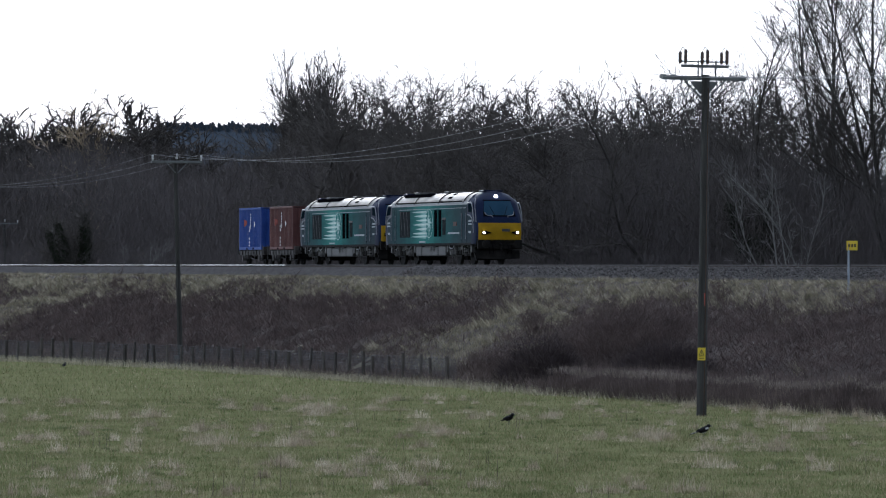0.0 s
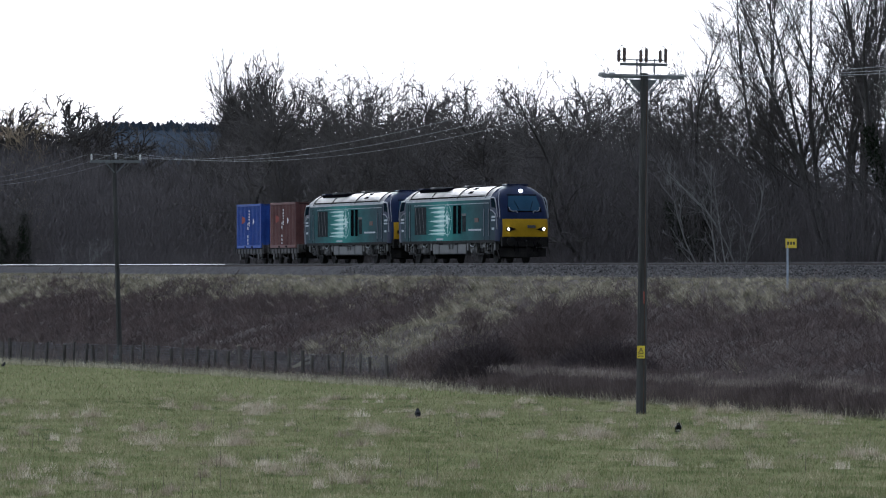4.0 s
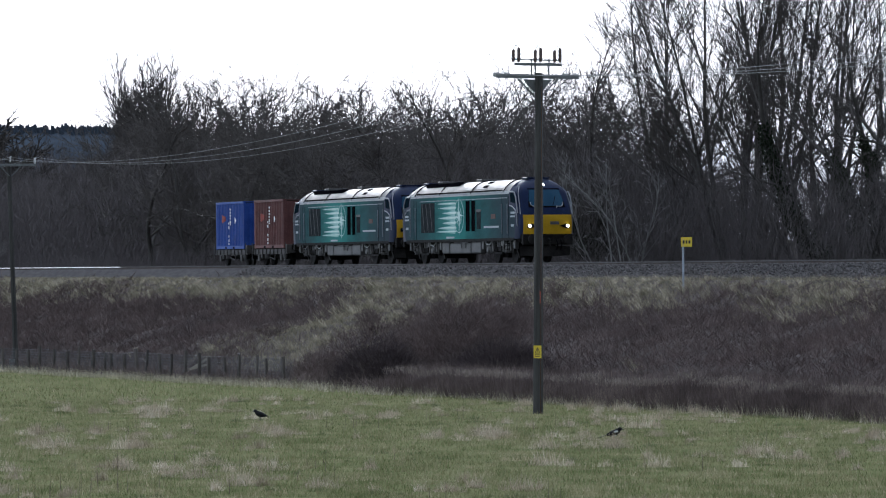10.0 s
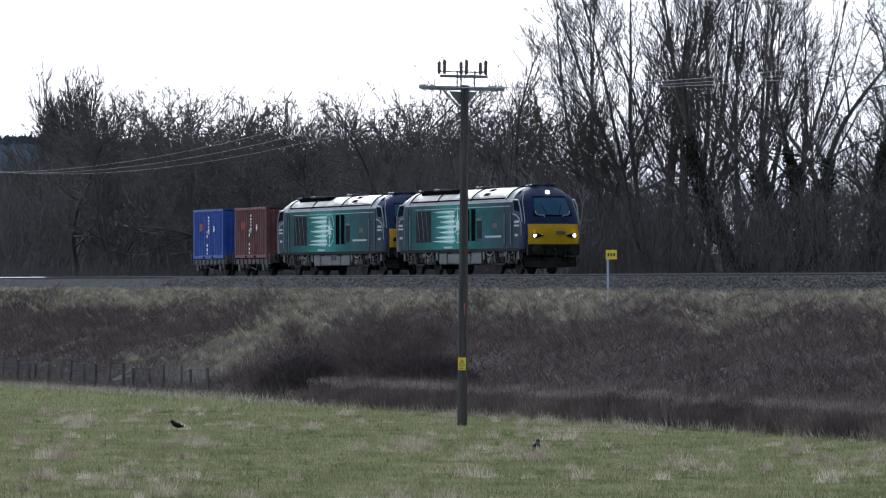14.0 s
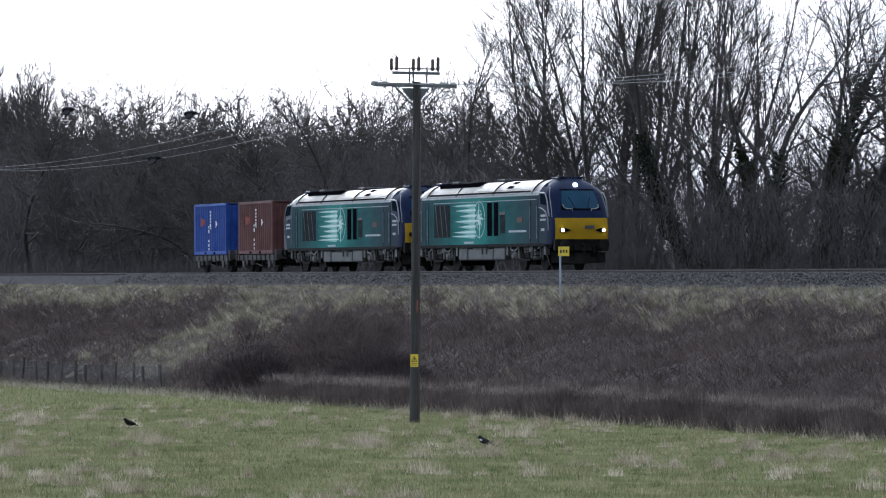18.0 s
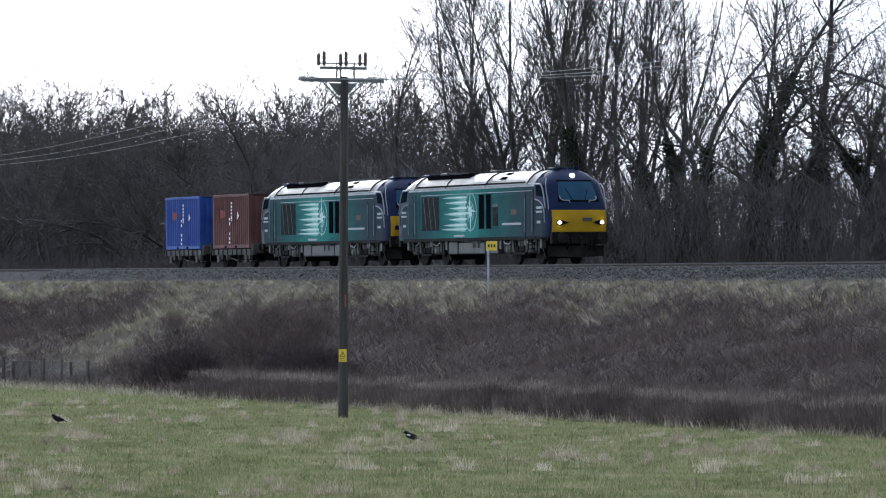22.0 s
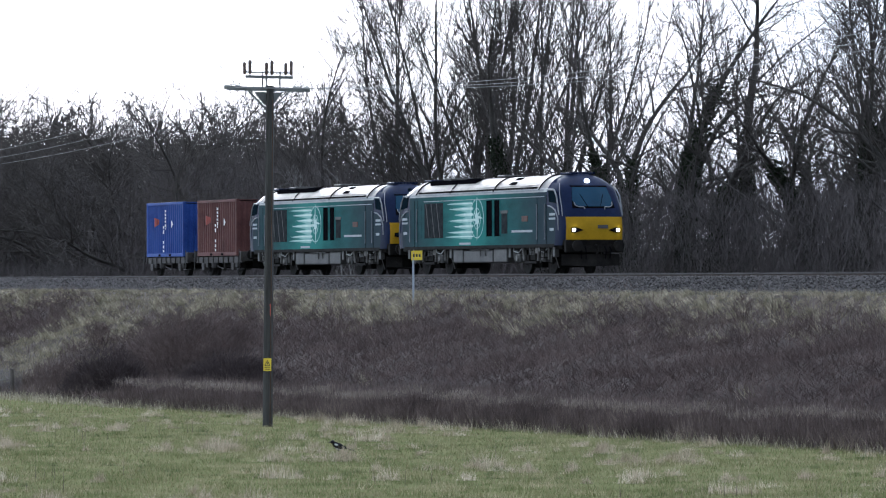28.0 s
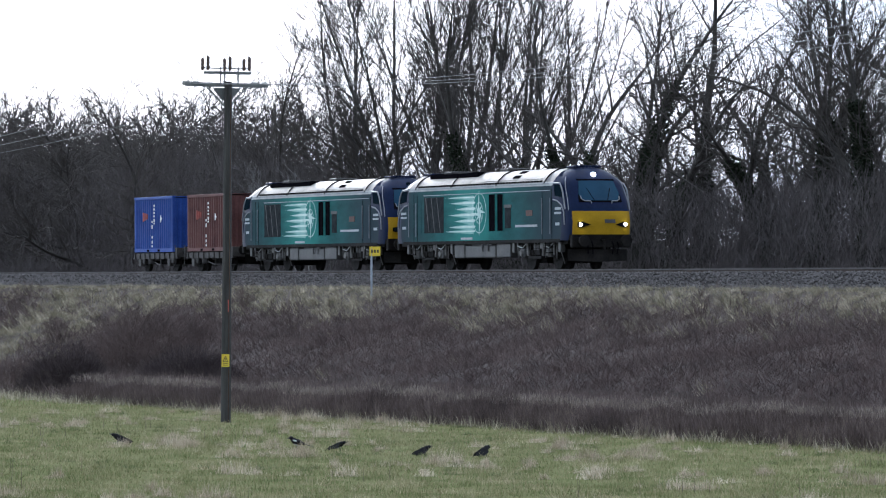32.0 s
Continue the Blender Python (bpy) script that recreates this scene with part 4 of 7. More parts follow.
def near_pole():
    t = pole_base(*NEAR)
    tagged(t, "dark creosoted wooden power pole with switchgear and a yellow plate")
    t.rotation_euler = (radians(-0.62), radians(0.2), 0)
    bm = B()
    rod(bm, (0.02, 0, -0.4), (0, 0, 10.03), 0.150, 0.115, 14)
    part("shaft", bm, M_POLE, t)
    bm = B()
    box(bm, -0.16, -0.10, -1.28, 1.28, 9.87, 10.00, 0.01)
    part("crossarm", bm, M_GALV, t, "galvanised steel crossarm")
    for s in (-1, 1):
        bm = B()
        rod(bm, (-0.13, s * 0.62, 9.87), (-0.1, s * 0.06, 9.30), 0.028)
        part("brace", bm, M_GALV, t)
    bm = B()
    v = [bm.verts.new(q) for q in ((-0.17, -0.45, 9.85), (-0.17, 0.45, 9.85), (-0.17, 0.13, 9.47), (-0.17, -0.13, 9.47))]
    w = [bm.verts.new((q.co.x + 0.05, q.co.y, q.co.z)) for q in v]
    bm.faces.new(v)
    bm.faces.new(w[::-1])
    for k in range(4):
        bm.faces.new((v[k], w[k], w[(k + 1) % 4], v[(k + 1) % 4]))
    part("gusset", bm, M_GALV, t)
    for y in (-0.20, -0.08, 0.34):
        bm = B()
        rod(bm, (-0.12, y, 9.97), (-0.12, y, 10.47), 0.026)
        part("riser", bm, M_GALV, t)
    for z, r, y0, y1 in ((10.29, 0.045, -0.72, 0.74), (10.42, 0.02, -0.78, 0.72)):
        bm = B()
        box(bm, -0.13 - r, -0.13 + r, y0, y1, z - r, z + r, 0.006)
        part("switch_beam", bm, M_GALV, t)
    for y in (-0.66, 0.02, 0.62):
        for dy, h, mt in ((-0.10, 0.36, M_PORC), (0.07, 0.42, M_PORC)):
            bm = B()
            insulator(bm, (-0.13, y + dy, 10.35), h, 0.085)
            part("insulator", bm, mt, t)
        bm = B()
        rod(bm, (-0.13, y - 0.10, 10.71), (-0.13, y - 0.02, 10.85), 0.014)
        rod(bm, (-0.13, y - 0.02, 10.85), (-0.13, y + 0.07, 10.77), 0.014)
        part("switch_blade", bm, M_GALV, t)
    for y in (-1.22, -0.9, 0.05, 0.9, 1.22):
        bm = B()
        for k in range(4):
            rod(bm, (-0.16 - 0.10 * k, y, 9.97), (-0.22 - 0.10 * k, y, 9.97), 0.075, 0.05, 10)
        part("tension_insulator", bm, M_PALEPORC, t, "pale porcelain disc insulator")
    plate = B()
    fwd = Matrix.Rotation(radians(-24), 4, "Z")
    box(plate, 0.155, 0.165, -0.115, 0.115, 1.65, 2.02, m=fwd)
    pl = part("warning_plate", plate, M_YELLOW, t, "yellow warning plate with black triangle")
    bm = B()
    for a, b in (((-0.075, 1.80), (0.075, 1.80)), ((-0.075, 1.80), (0, 1.96)), ((0.075, 1.80), (0, 1.96)), ((0, 1.83), (0, 1.91))):
        rod(bm, fwd @ Vector((0.167, a[0], a[1])), fwd @ Vector((0.167, b[0], b[1])), 0.010, None, 6)
    for z in (1.75, 1.70):
        box(bm, 0.164, 0.168, -0.08, 0.08, z - 0.01, z + 0.008, m=fwd)
    part("warning_print", bm, M_BLACK, pl, "black triangle and lines")
    bm = B()
    box(bm, 0.120, 0.137, 0.0, 0.085, 3.26, 3.62, 0.004, m=fwd)
    part("red_tag", bm, M_REDMARK, t, "small faded red marker")
    bm = B()
    rod(bm, fwd @ Vector((0.14, 0.09, 0)), fwd @ Vector((0.118, 0.09, 9.65)), 0.014, None, 6)
    part("earth_wire", bm, M_PORC, t)


def far_pole(x, y, label):
    t = pole_base(x, y)
    tagged(t, label)
    bm = B()
    rod(bm, (0, 0.25, -0.4), (0, -0.05, 10.02), 0.135, 0.095, 12)
    part("shaft", bm, M_POLE, t)
    bm = B()
    box(bm, 0.10, 0.20, -1.25, 1.25, 9.84, 9.97, 0.01)
    part("crossarm", bm, M_GALV, t)
    for s in (-1, 1):
        bm = B()
        rod(bm, (0.15, s * 0.5, 9.84), (0.1, s * 0.05, 9.37), 0.03)
        part("brace", bm, M_GALV, t)
    for yy, z in ((-1.2, 9.97), (0.0, 10.04), (1.2, 9.97)):
        bm = B()
        insulator(bm, (0.15, yy, z), 0.28, 0.07)
        part("insulator", bm, M_PALEPORC, t, "pale pin insulator")
    bm = B()
    box(bm, 0.13, 0.19, -0.14, 0.14, 0.0, 0.55, 0.01)
    part("base_guard", bm, M_GALV, t, "pale metal guard at the foot")


def wires():
    def span(a, b, sag, y0, y1, z0, z1):
        pa = Vector((a[0] - 0.1, a[1] + y0, field_z(*a) + z0))
        pb = Vector((b[0] + 0.1, b[1] + y1, field_z(*b) + z1))
        n = 40
        pts = []
        for i in range(n + 1):
            k = i / n
            p = pa.lerp(pb, k)
            p.z -= sag * 4 * k * (1 - k)
            pts.append(p)
        vs, fs = [], []
        tube(vs, fs, pts, [0.0065] * (n + 1), 4)
        tagged(new("power_cable", mesh_from("power_cable", vs, fs, M_WIRE)), "bare grey overhead power cable strung between poles", "cable", "cables of the power line")
    for y, sag in ((-1.2, 1.1), (0.0, 1.15), (1.2, 1.2)):
        span(NEAR, FAR, sag, y, y, 9.97, 10.28)
        span(FAR, BEYOND, sag - 0.3, y, y, 10.28, 11.12)
        span(NEXT, NEAR, 1.45, y, y, 10.85, 9.97)


def fence():
    f = tagged(new("fence"), "old wooden post fence with rusty wire netting", "fence")
    r = random.Random(3)
    x = -150.0
    while x < -10:
        y = edge_y(x) + 1.4
        z = field_z(x, y)
        h = r.uniform(1.0, 1.3)
        lean = r.uniform(-6, 6)
        bm = B()
        w = r.uniform(0.04, 0.065)
        box(bm, -w, w, -w, w, -0.3, h, 0.008)
        o = part("post", bm, M_POST, f)
        o.matrix_basis = pose(x, y, z, r.uniform(-4, 4), lean, r.uniform(0, 30))
        x += r.uniform(1.3, 3.0)
    vs, fs = [], []
    xs = np.arange(-150, -9.5, 1.5)
    for zz in np.arange(0.1, 1.06, 0.12):
        pts = [Vector((a, edge_y(a) + 1.46, field_z(a, edge_y(a) + 1.4) + zz + 0.03 * r.uniform(-1, 1))) for a in xs]
        tube(vs, fs, pts, [0.006] * len(pts), 3)
    for a in np.arange(-150, -9.5, 0.16):
        y = edge_y(a) + 1.46
        z = field_z(a, y)
        tube(vs, fs, [Vector((a, y, z + 0.05)), Vector((a + 0.02, y, z + 1.05))], [0.007, 0.007], 3)
    part("netting", mesh_from("netting", vs, fs, M_NETTING), None, f, "rusty wire netting")
    for x, d, lean in ((-24.6, 1.0, 58), (-24.9, 0.9, 76)):
        bm = B()
        box(bm, -0.05, 0.05, -0.03, 0.03, 0, d, 0.006)
        o = part("broken_rail", bm, M_PALEWOOD, f, "pale broken rail leaning on the fence")
        y = edge_y(x) + 1.1
        o.matrix_basis = pose(x, y, field_z(x, y) + 0.5, 0, lean, 75)


def line_sign():
    x, y = -3.2, -8.2
    t = tagged(new("trackside_sign"), "small yellow trackside sign on a grey post", "sign")
    z0 = bank_z(x, y)
    t.location = (x, y, z0)
    top = RAIL + 0.90 - z0
    bm = B()
    rod(bm, (-0.03, -0.13, -0.3), (-0.03, -0.13, top - 0.05), 0.042, None, 10)
    part("post", bm, M_POSTGREY, t, "pale grey tubular post")
    bm = B()
    tw = Matrix.Rotation(radians(-20), 4, "Z")
    box(bm, 0.04, 0.055, -0.21, 0.21, top - 0.36, top, 0.004, m=tw)
    p = part("plate", bm, M_YELLOW, t, "yellow plate")
    bm = B()
    for k, yy in enumerate((-0.11, 0.0, 0.11)):
        box(bm, 0.056, 0.06, yy - 0.035, yy + 0.035, top - 0.24, top - 0.12, m=tw)
    part("print", bm, M_BLACK, p, "dark unreadable marks")

# ---- the train ----


def livery(name):
    """Teal side paint that darkens to blue at both ends, with sooty streaks."""
    m = surface(name, (0.006, 0.066, 0.064), (0.024, 0.160, 0.148), 0.8, 0.6, 0, 0.02, 9.0, spec=0.022, stretch=(1, 1, 2.5))
    nt = m.node_tree
    b = nt.nodes["Principled BSDF"]
    base = b.inputs["Base Color"].links[0].from_socket
    co = nt.nodes.new("ShaderNodeTexCoord")
    sp = nt.nodes.new("ShaderNodeSeparateXYZ")
    nt.links.new(co.outputs["Object"], sp.inputs[0])
    ad = nt.nodes.new("ShaderNodeMath")
    ad.operation = "ADD"
    nt.links.new(sp.outputs[0], ad.inputs[0])
    ad.inputs[1].default_value = 10.6
    ab = nt.nodes.new("ShaderNodeMath")
    ab.operation = "ABSOLUTE"
    nt.links.new(ad.outputs[0], ab.inputs[0])
    rp = nt.nodes.new("ShaderNodeMapRange")
    rp.inputs[1].default_value, rp.inputs[2].default_value = 1.5, 8.0
    nt.links.new(ab.outputs[0], rp.inputs[0])
    mx = nt.nodes.new("ShaderNodeMix")
    mx.data_type = "RGBA"
    nt.links.new(rp.outputs[0], mx.inputs[0])
    mx.inputs[7].default_value = (0.026, 0.042, 0.052, 1)
    # a paler mint haze sprayed round the compass star
    a2 = nt.nodes.new("ShaderNodeMath")
    a2.operation = "ADD"
    nt.links.new(sp.outputs[0], a2.inputs[0])
    a2.inputs[1].default_value = 10.7
    b2 = nt.nodes.new("ShaderNodeMath")
    b2.operation = "ABSOLUTE"
    nt.links.new(a2.outputs[0], b2.inputs[0])
    r2 = nt.nodes.new("ShaderNodeMapRange")
    r2.inputs[1].default_value, r2.inputs[2].default_value, r2.inputs[3].default_value, r2.inputs[4].default_value = 0.4, 3.0, 0.6, 0.0
    nt.links.new(b2.outputs[0], r2.inputs[0])
    m2 = nt.nodes.new("ShaderNodeMix")
    m2.data_type = "RGBA"
    nt.links.new(r2.outputs[0], m2.inputs[0])
    nt.links.new(base, m2.inputs[6])
    m2.inputs[7].default_value = (0.050, 0.235, 0.205, 1)
    nt.links.new(m2.outputs[2], mx.inputs[6])
    nt.links.new(mx.outputs[2], b.inputs["Base Color"])
    return m


M_TEAL = livery("teal_side_paint")
M_BLUE = surface("navy_cab_paint", (0.004, 0.008, 0.026), (0.008, 0.015, 0.046), 2.0, 0.4, 0, 0.02, 14.0, spec=0.05)
M_WARN = surface("warning_yellow_paint", (0.24, 0.145, 0.004), (0.35, 0.215, 0.008), 1.6, 0.45, 0, 0.03, 18.0, spec=0.1)
M_ROOF = surface("silver_roof_paint", (0.080, 0.072, 0.062), (0.235, 0.215, 0.188), 1.3, 0.52, 0.0, 0.08, 9.0, stretch=(0.6, 1, 1), spec=0.16)
M_CANT = surface("pale_cantrail_paint", (0.20, 0.21, 0.21), (0.40, 0.41, 0.40), 1.5, 0.5, 0, 0.02, 12.0, spec=0.2)
M_GRAPHIC = surface("pale_mint_graphic", (0.26, 0.43, 0.40), (0.46, 0.63, 0.59), 2.0, 0.4, 0, 0, 12.0)
M_MINT = surface("mint_streak_graphic", (0.06, 0.25, 0.22), (0.12, 0.36, 0.31), 2.0, 0.4, 0, 0, 12.0)
M_GRILLE = surface("dark_grille", (0.002, 0.002, 0.003), (0.008, 0.008, 0.010), 6.0, 0.8, 0, 0.2, spec=0.0)
M_GRILLEGREY = surface("sooty_grille_mesh", (0.015, 0.018, 0.020), (0.042, 0.046, 0.048), 3.0, 0.8, 0, 0.3, spec=0.0)
M_UNDER = surface("grimy_underframe", (0.004, 0.004, 0.004), (0.020, 0.018, 0.016), 2.5, 0.8, 0.0, 0.3, 14.0, spec=0.1)
M_TANK = surface("grey_tank_paint", (0.022, 0.022, 0.021), (0.075, 0.075, 0.072), 1.5, 0.6, 0, 0.1, 12.0)
M_WHEEL = surface("wheel_steel", (0.008, 0.0075, 0.007), (0.030, 0.028, 0.026), 3.0, 0.75, 0.0, 0.1, spec=0.05)
M_DAMPER = surface("dusty_damper_grey", (0.06, 0.06, 0.058), (0.17, 0.165, 0.155), 4.0, 0.7, 0, 0.1, 14.0, spec=0.1)
M_PLATE = surface("dull_red_plate", (0.07, 0.035, 0.03), (0.13, 0.08, 0.065), 9.0, 0.6, 0, 0, spec=0.1)
M_EMBLEM = surface("faded_red_emblem", (0.16, 0.035, 0.030), (0.30, 0.055, 0.040), 4.0, 0.6, 0, 0, spec=0.1)
# Base colour holds the blue of the reflected sky; specular is kept low.
M_GLASS = surface("tinted_cab_glass", (0.008, 0.030, 0.058), (0.014, 0.048, 0.086), 1.0, 0.15, 0, 0, spec=0.08)
M_SIDEGLASS = surface("dark_side_glass", (0.004, 0.008, 0.012), (0.008, 0.016, 0.022), 1.0, 0.3, 0, 0, spec=0.0)
M_TRIM = surface("bright_white_trim", (0.11, 0.125, 0.14), (0.21, 0.225, 0.25), 3.0, 0.5, 0, 0)
M_PANEL = surface("brushed_grey_panel", (0.040, 0.040, 0.040), (0.095, 0.093, 0.090), 2.0, 0.55, 0.2, 0.05, spec=0.2)
M_LAMP = glow("headlight_glow", (1.0, 0.97, 0.90), 14.0)
M_BOXBLUE = surface("container_blue_paint", (0.016, 0.042, 0.19), (0.038, 0.088, 0.31), 0.9, 0.55, 0, 0.05, 12.0, spec=0.1)
M_BOXBROWN = surface("container_brown_paint", (0.072, 0.032, 0.031), (0.150, 0.070, 0.064), 0.9, 0.6, 0, 0.05, 12.0, spec=0.1)
M_WAGON = surface("dusty_wagon_steel", (0.018, 0.016, 0.015), (0.070, 0.065, 0.060), 2.0, 0.75, 0.2, 0.2, 12.0)
M_WHITE = surface("white_lettering", (0.62, 0.62, 0.60), (0.80, 0.80, 0.78), 4.0, 0.5, 0, 0)
M_SLATE = surface("grey_decal", (0.18, 0.21, 0.225), (0.32, 0.36, 0.375), 4.0, 0.5, 0, 0)

HW = 1.345
MID = -10.0        # the middle of a locomotive, from its front buffers' line


def nose_x(z):
    """How far the cab's front lies behind the coupling line, by height."""
    tab = ((0.9, -0.42), (1.2, -0.28), (1.6, -0.20), (2.12, -0.30), (2.5, -0.46), (3.3, -0.95), (3.55, -1.25), (3.84, -1.75))
    for (a, b), (c, d) in zip(tab, tab[1:]):
        if z <= c:
            return b + (d - b) * max(0.0, (z - a) / (c - a))
    return tab[-1][1]


PROFILE = [(1.0, 1.0), (1.0, 1.22), (1.0, 1.7), (1.0, 2.12), (1.0, 2.5), (1.0, 2.95), (0.995, 3.12), (0.96, 3.27), (0.86, 3.45), (0.72, 3.63), (0.52, 3.76), (0.28, 3.82), (0.0, 3.84)]


def body_station(k):
    """One cross-section; k counts from the nose (0) back to the middle."""
    plan = [(-0.08, 0.28), (-0.05, 0.54), (0.0, 0.74), (0.05, 0.82), (0.12, 0.885), (0.24, 0.94), (0.48, 0.98), (0.88, 1.0)]
    ring = []
    for s, z in PROFILE:
        if k < len(plan):
            e, w = plan[k]
            top = max(0.0, (z - 2.1) / 1.4)
            ring.append((nose_x(z) - e, HW * s * w * (1 - 0.20 * top * (1 - k / 8)), z if k > 0 else z))
        else:
            x = (-2.05, -2.9, -4.6, -7.3, -10.0)[k - len(plan)]
            ring.append((x, HW * s, z))
    return ring


def shell():
    """Quads of the body shell over both ends, sorted by colour."""
    half = [body_station(k) for k in range(13)]
    full = half + [[(2 * MID - x, y, z) for x, y, z in half[12 - i]] for i in range(1, 13)]
    out = {"teal": [], "blue": [], "yellow": [], "roof": [], "cant": [], "cabroof": [], "valance": []}
    n = len(full)
    for i in range(n - 1):
        e = min(i, n - 2 - i)
        for j in range(len(PROFILE) - 1):
            z = (PROFILE[j][1] + PROFILE[j + 1][1]) / 2
            for s in (-1, 1):
                q = [full[i][j], full[i + 1][j], full[i + 1][j + 1], full[i][j + 1]]
                q = [(x, y * s, zz) for x, y, zz in q]
                if e <= 3 and 1.22 < z < 2.12:
                    key = "yellow"
                elif e <= 4 and z < 1.22:
                    key = "valance"
                elif e <= 6:
                    key = "blue"
                elif e == 7:
                    key = "blue" if z > 2.5 else "teal"
                elif z > 3.26:
                    key = "roof" if e > 8 else "cabroof"
                elif z > 3.12:
                    key = "cant"
                else:
                    key = "teal"
                out[key].append(q)
    for i in (0, n - 1):
        for j in range(len(PROFILE) - 1):
            a, b = full[i][j], full[i][j + 1]
            z = (PROFILE[j][1] + PROFILE[j + 1][1]) / 2
            q = [a, b, (b[0], -b[1], b[2]), (a[0], -a[1], a[2])]
            out["yellow" if 1.22 < z < 2.12 else "valance" if z < 1.22 else "blue"].append(q)
    return out


def quads_bm(quads):
    bm = B()
    for q in quads:
        vs = []
        for p in q:
            if not vs or (Vector(p) - vs[-1].co).length > 1e-5:
                vs.append(bm.verts.new(p))
        if len(vs) > 2 and (vs[0].co - vs[-1].co).length < 1e-5:
            bm.verts.remove(vs.pop())
        if len(vs) > 2:
            bm.faces.new(vs)
    bmesh.ops.remove_doubles(bm, verts=bm.verts[:], dist=1e-4)
    for f in bm.faces:
        f.smooth = True
    return bm


def flat(bm, pts, lift, s):
    """A thin plate on one side wall from (x, z) corners; lift is its distance out from the wall."""
    vs = [bm.verts.new((x, s * (HW + lift), z)) for x, z in pts]
    ws = [bm.verts.new((x, s * (HW - 0.01), z)) for x, z in pts]
    bm.faces.new(vs)
    k = len(pts)
    for i in range(k):
        bm.faces.new((vs[i], ws[i], ws[(i + 1) % k], vs[(i + 1) % k]))
    return bm


def rect(x0, x1, z0, z1):
    return [(x0, z0), (x1, z0), (x1, z1), (x0, z1)]


def side_part(name, pts, lift, mat, parent, label=""):
    far = part(name, flat(B(), pts, lift, 1), mat, parent, label)
    return part(name, flat(B(), pts, lift, -1), mat, parent, label)


def wheelset(parent, x, r, y=0.76):
    ax = new("wheelset")
    ax.parent = parent
    ax.location = (x, 0, r)
    bm = B()
    rod(bm, (0, -0.95, 0), (0, 0.95, 0), 0.09, None, 10)
    part("axle", bm, M_UNDER, ax)
    for s in (-1, 1):
        bm = B()
        rod(bm, (0, s * (y - 0.065), 0), (0, s * (y + 0.065), 0), r, r, 28)
        rod(bm, (0, s * (y - 0.085), 0), (0, s * (y - 0.06), 0), r + 0.028, r + 0.028, 28)
        rod(bm, (0, s * (y + 0.06), 0), (0, s * (y + 0.10), 0), r * 0.30, r * 0.22, 12)
        for k in range(4):
            a = math.pi / 2 * k
            rod(bm, (math.cos(a) * r * 0.58, s * (y + 0.06), math.sin(a) * r * 0.58), (math.cos(a) * r * 0.58, s * (y + 0.075), math.sin(a) * r * 0.58), r * 0.10, None, 8)
        part("wheel", bm, M_WHEEL, ax)
    return ax


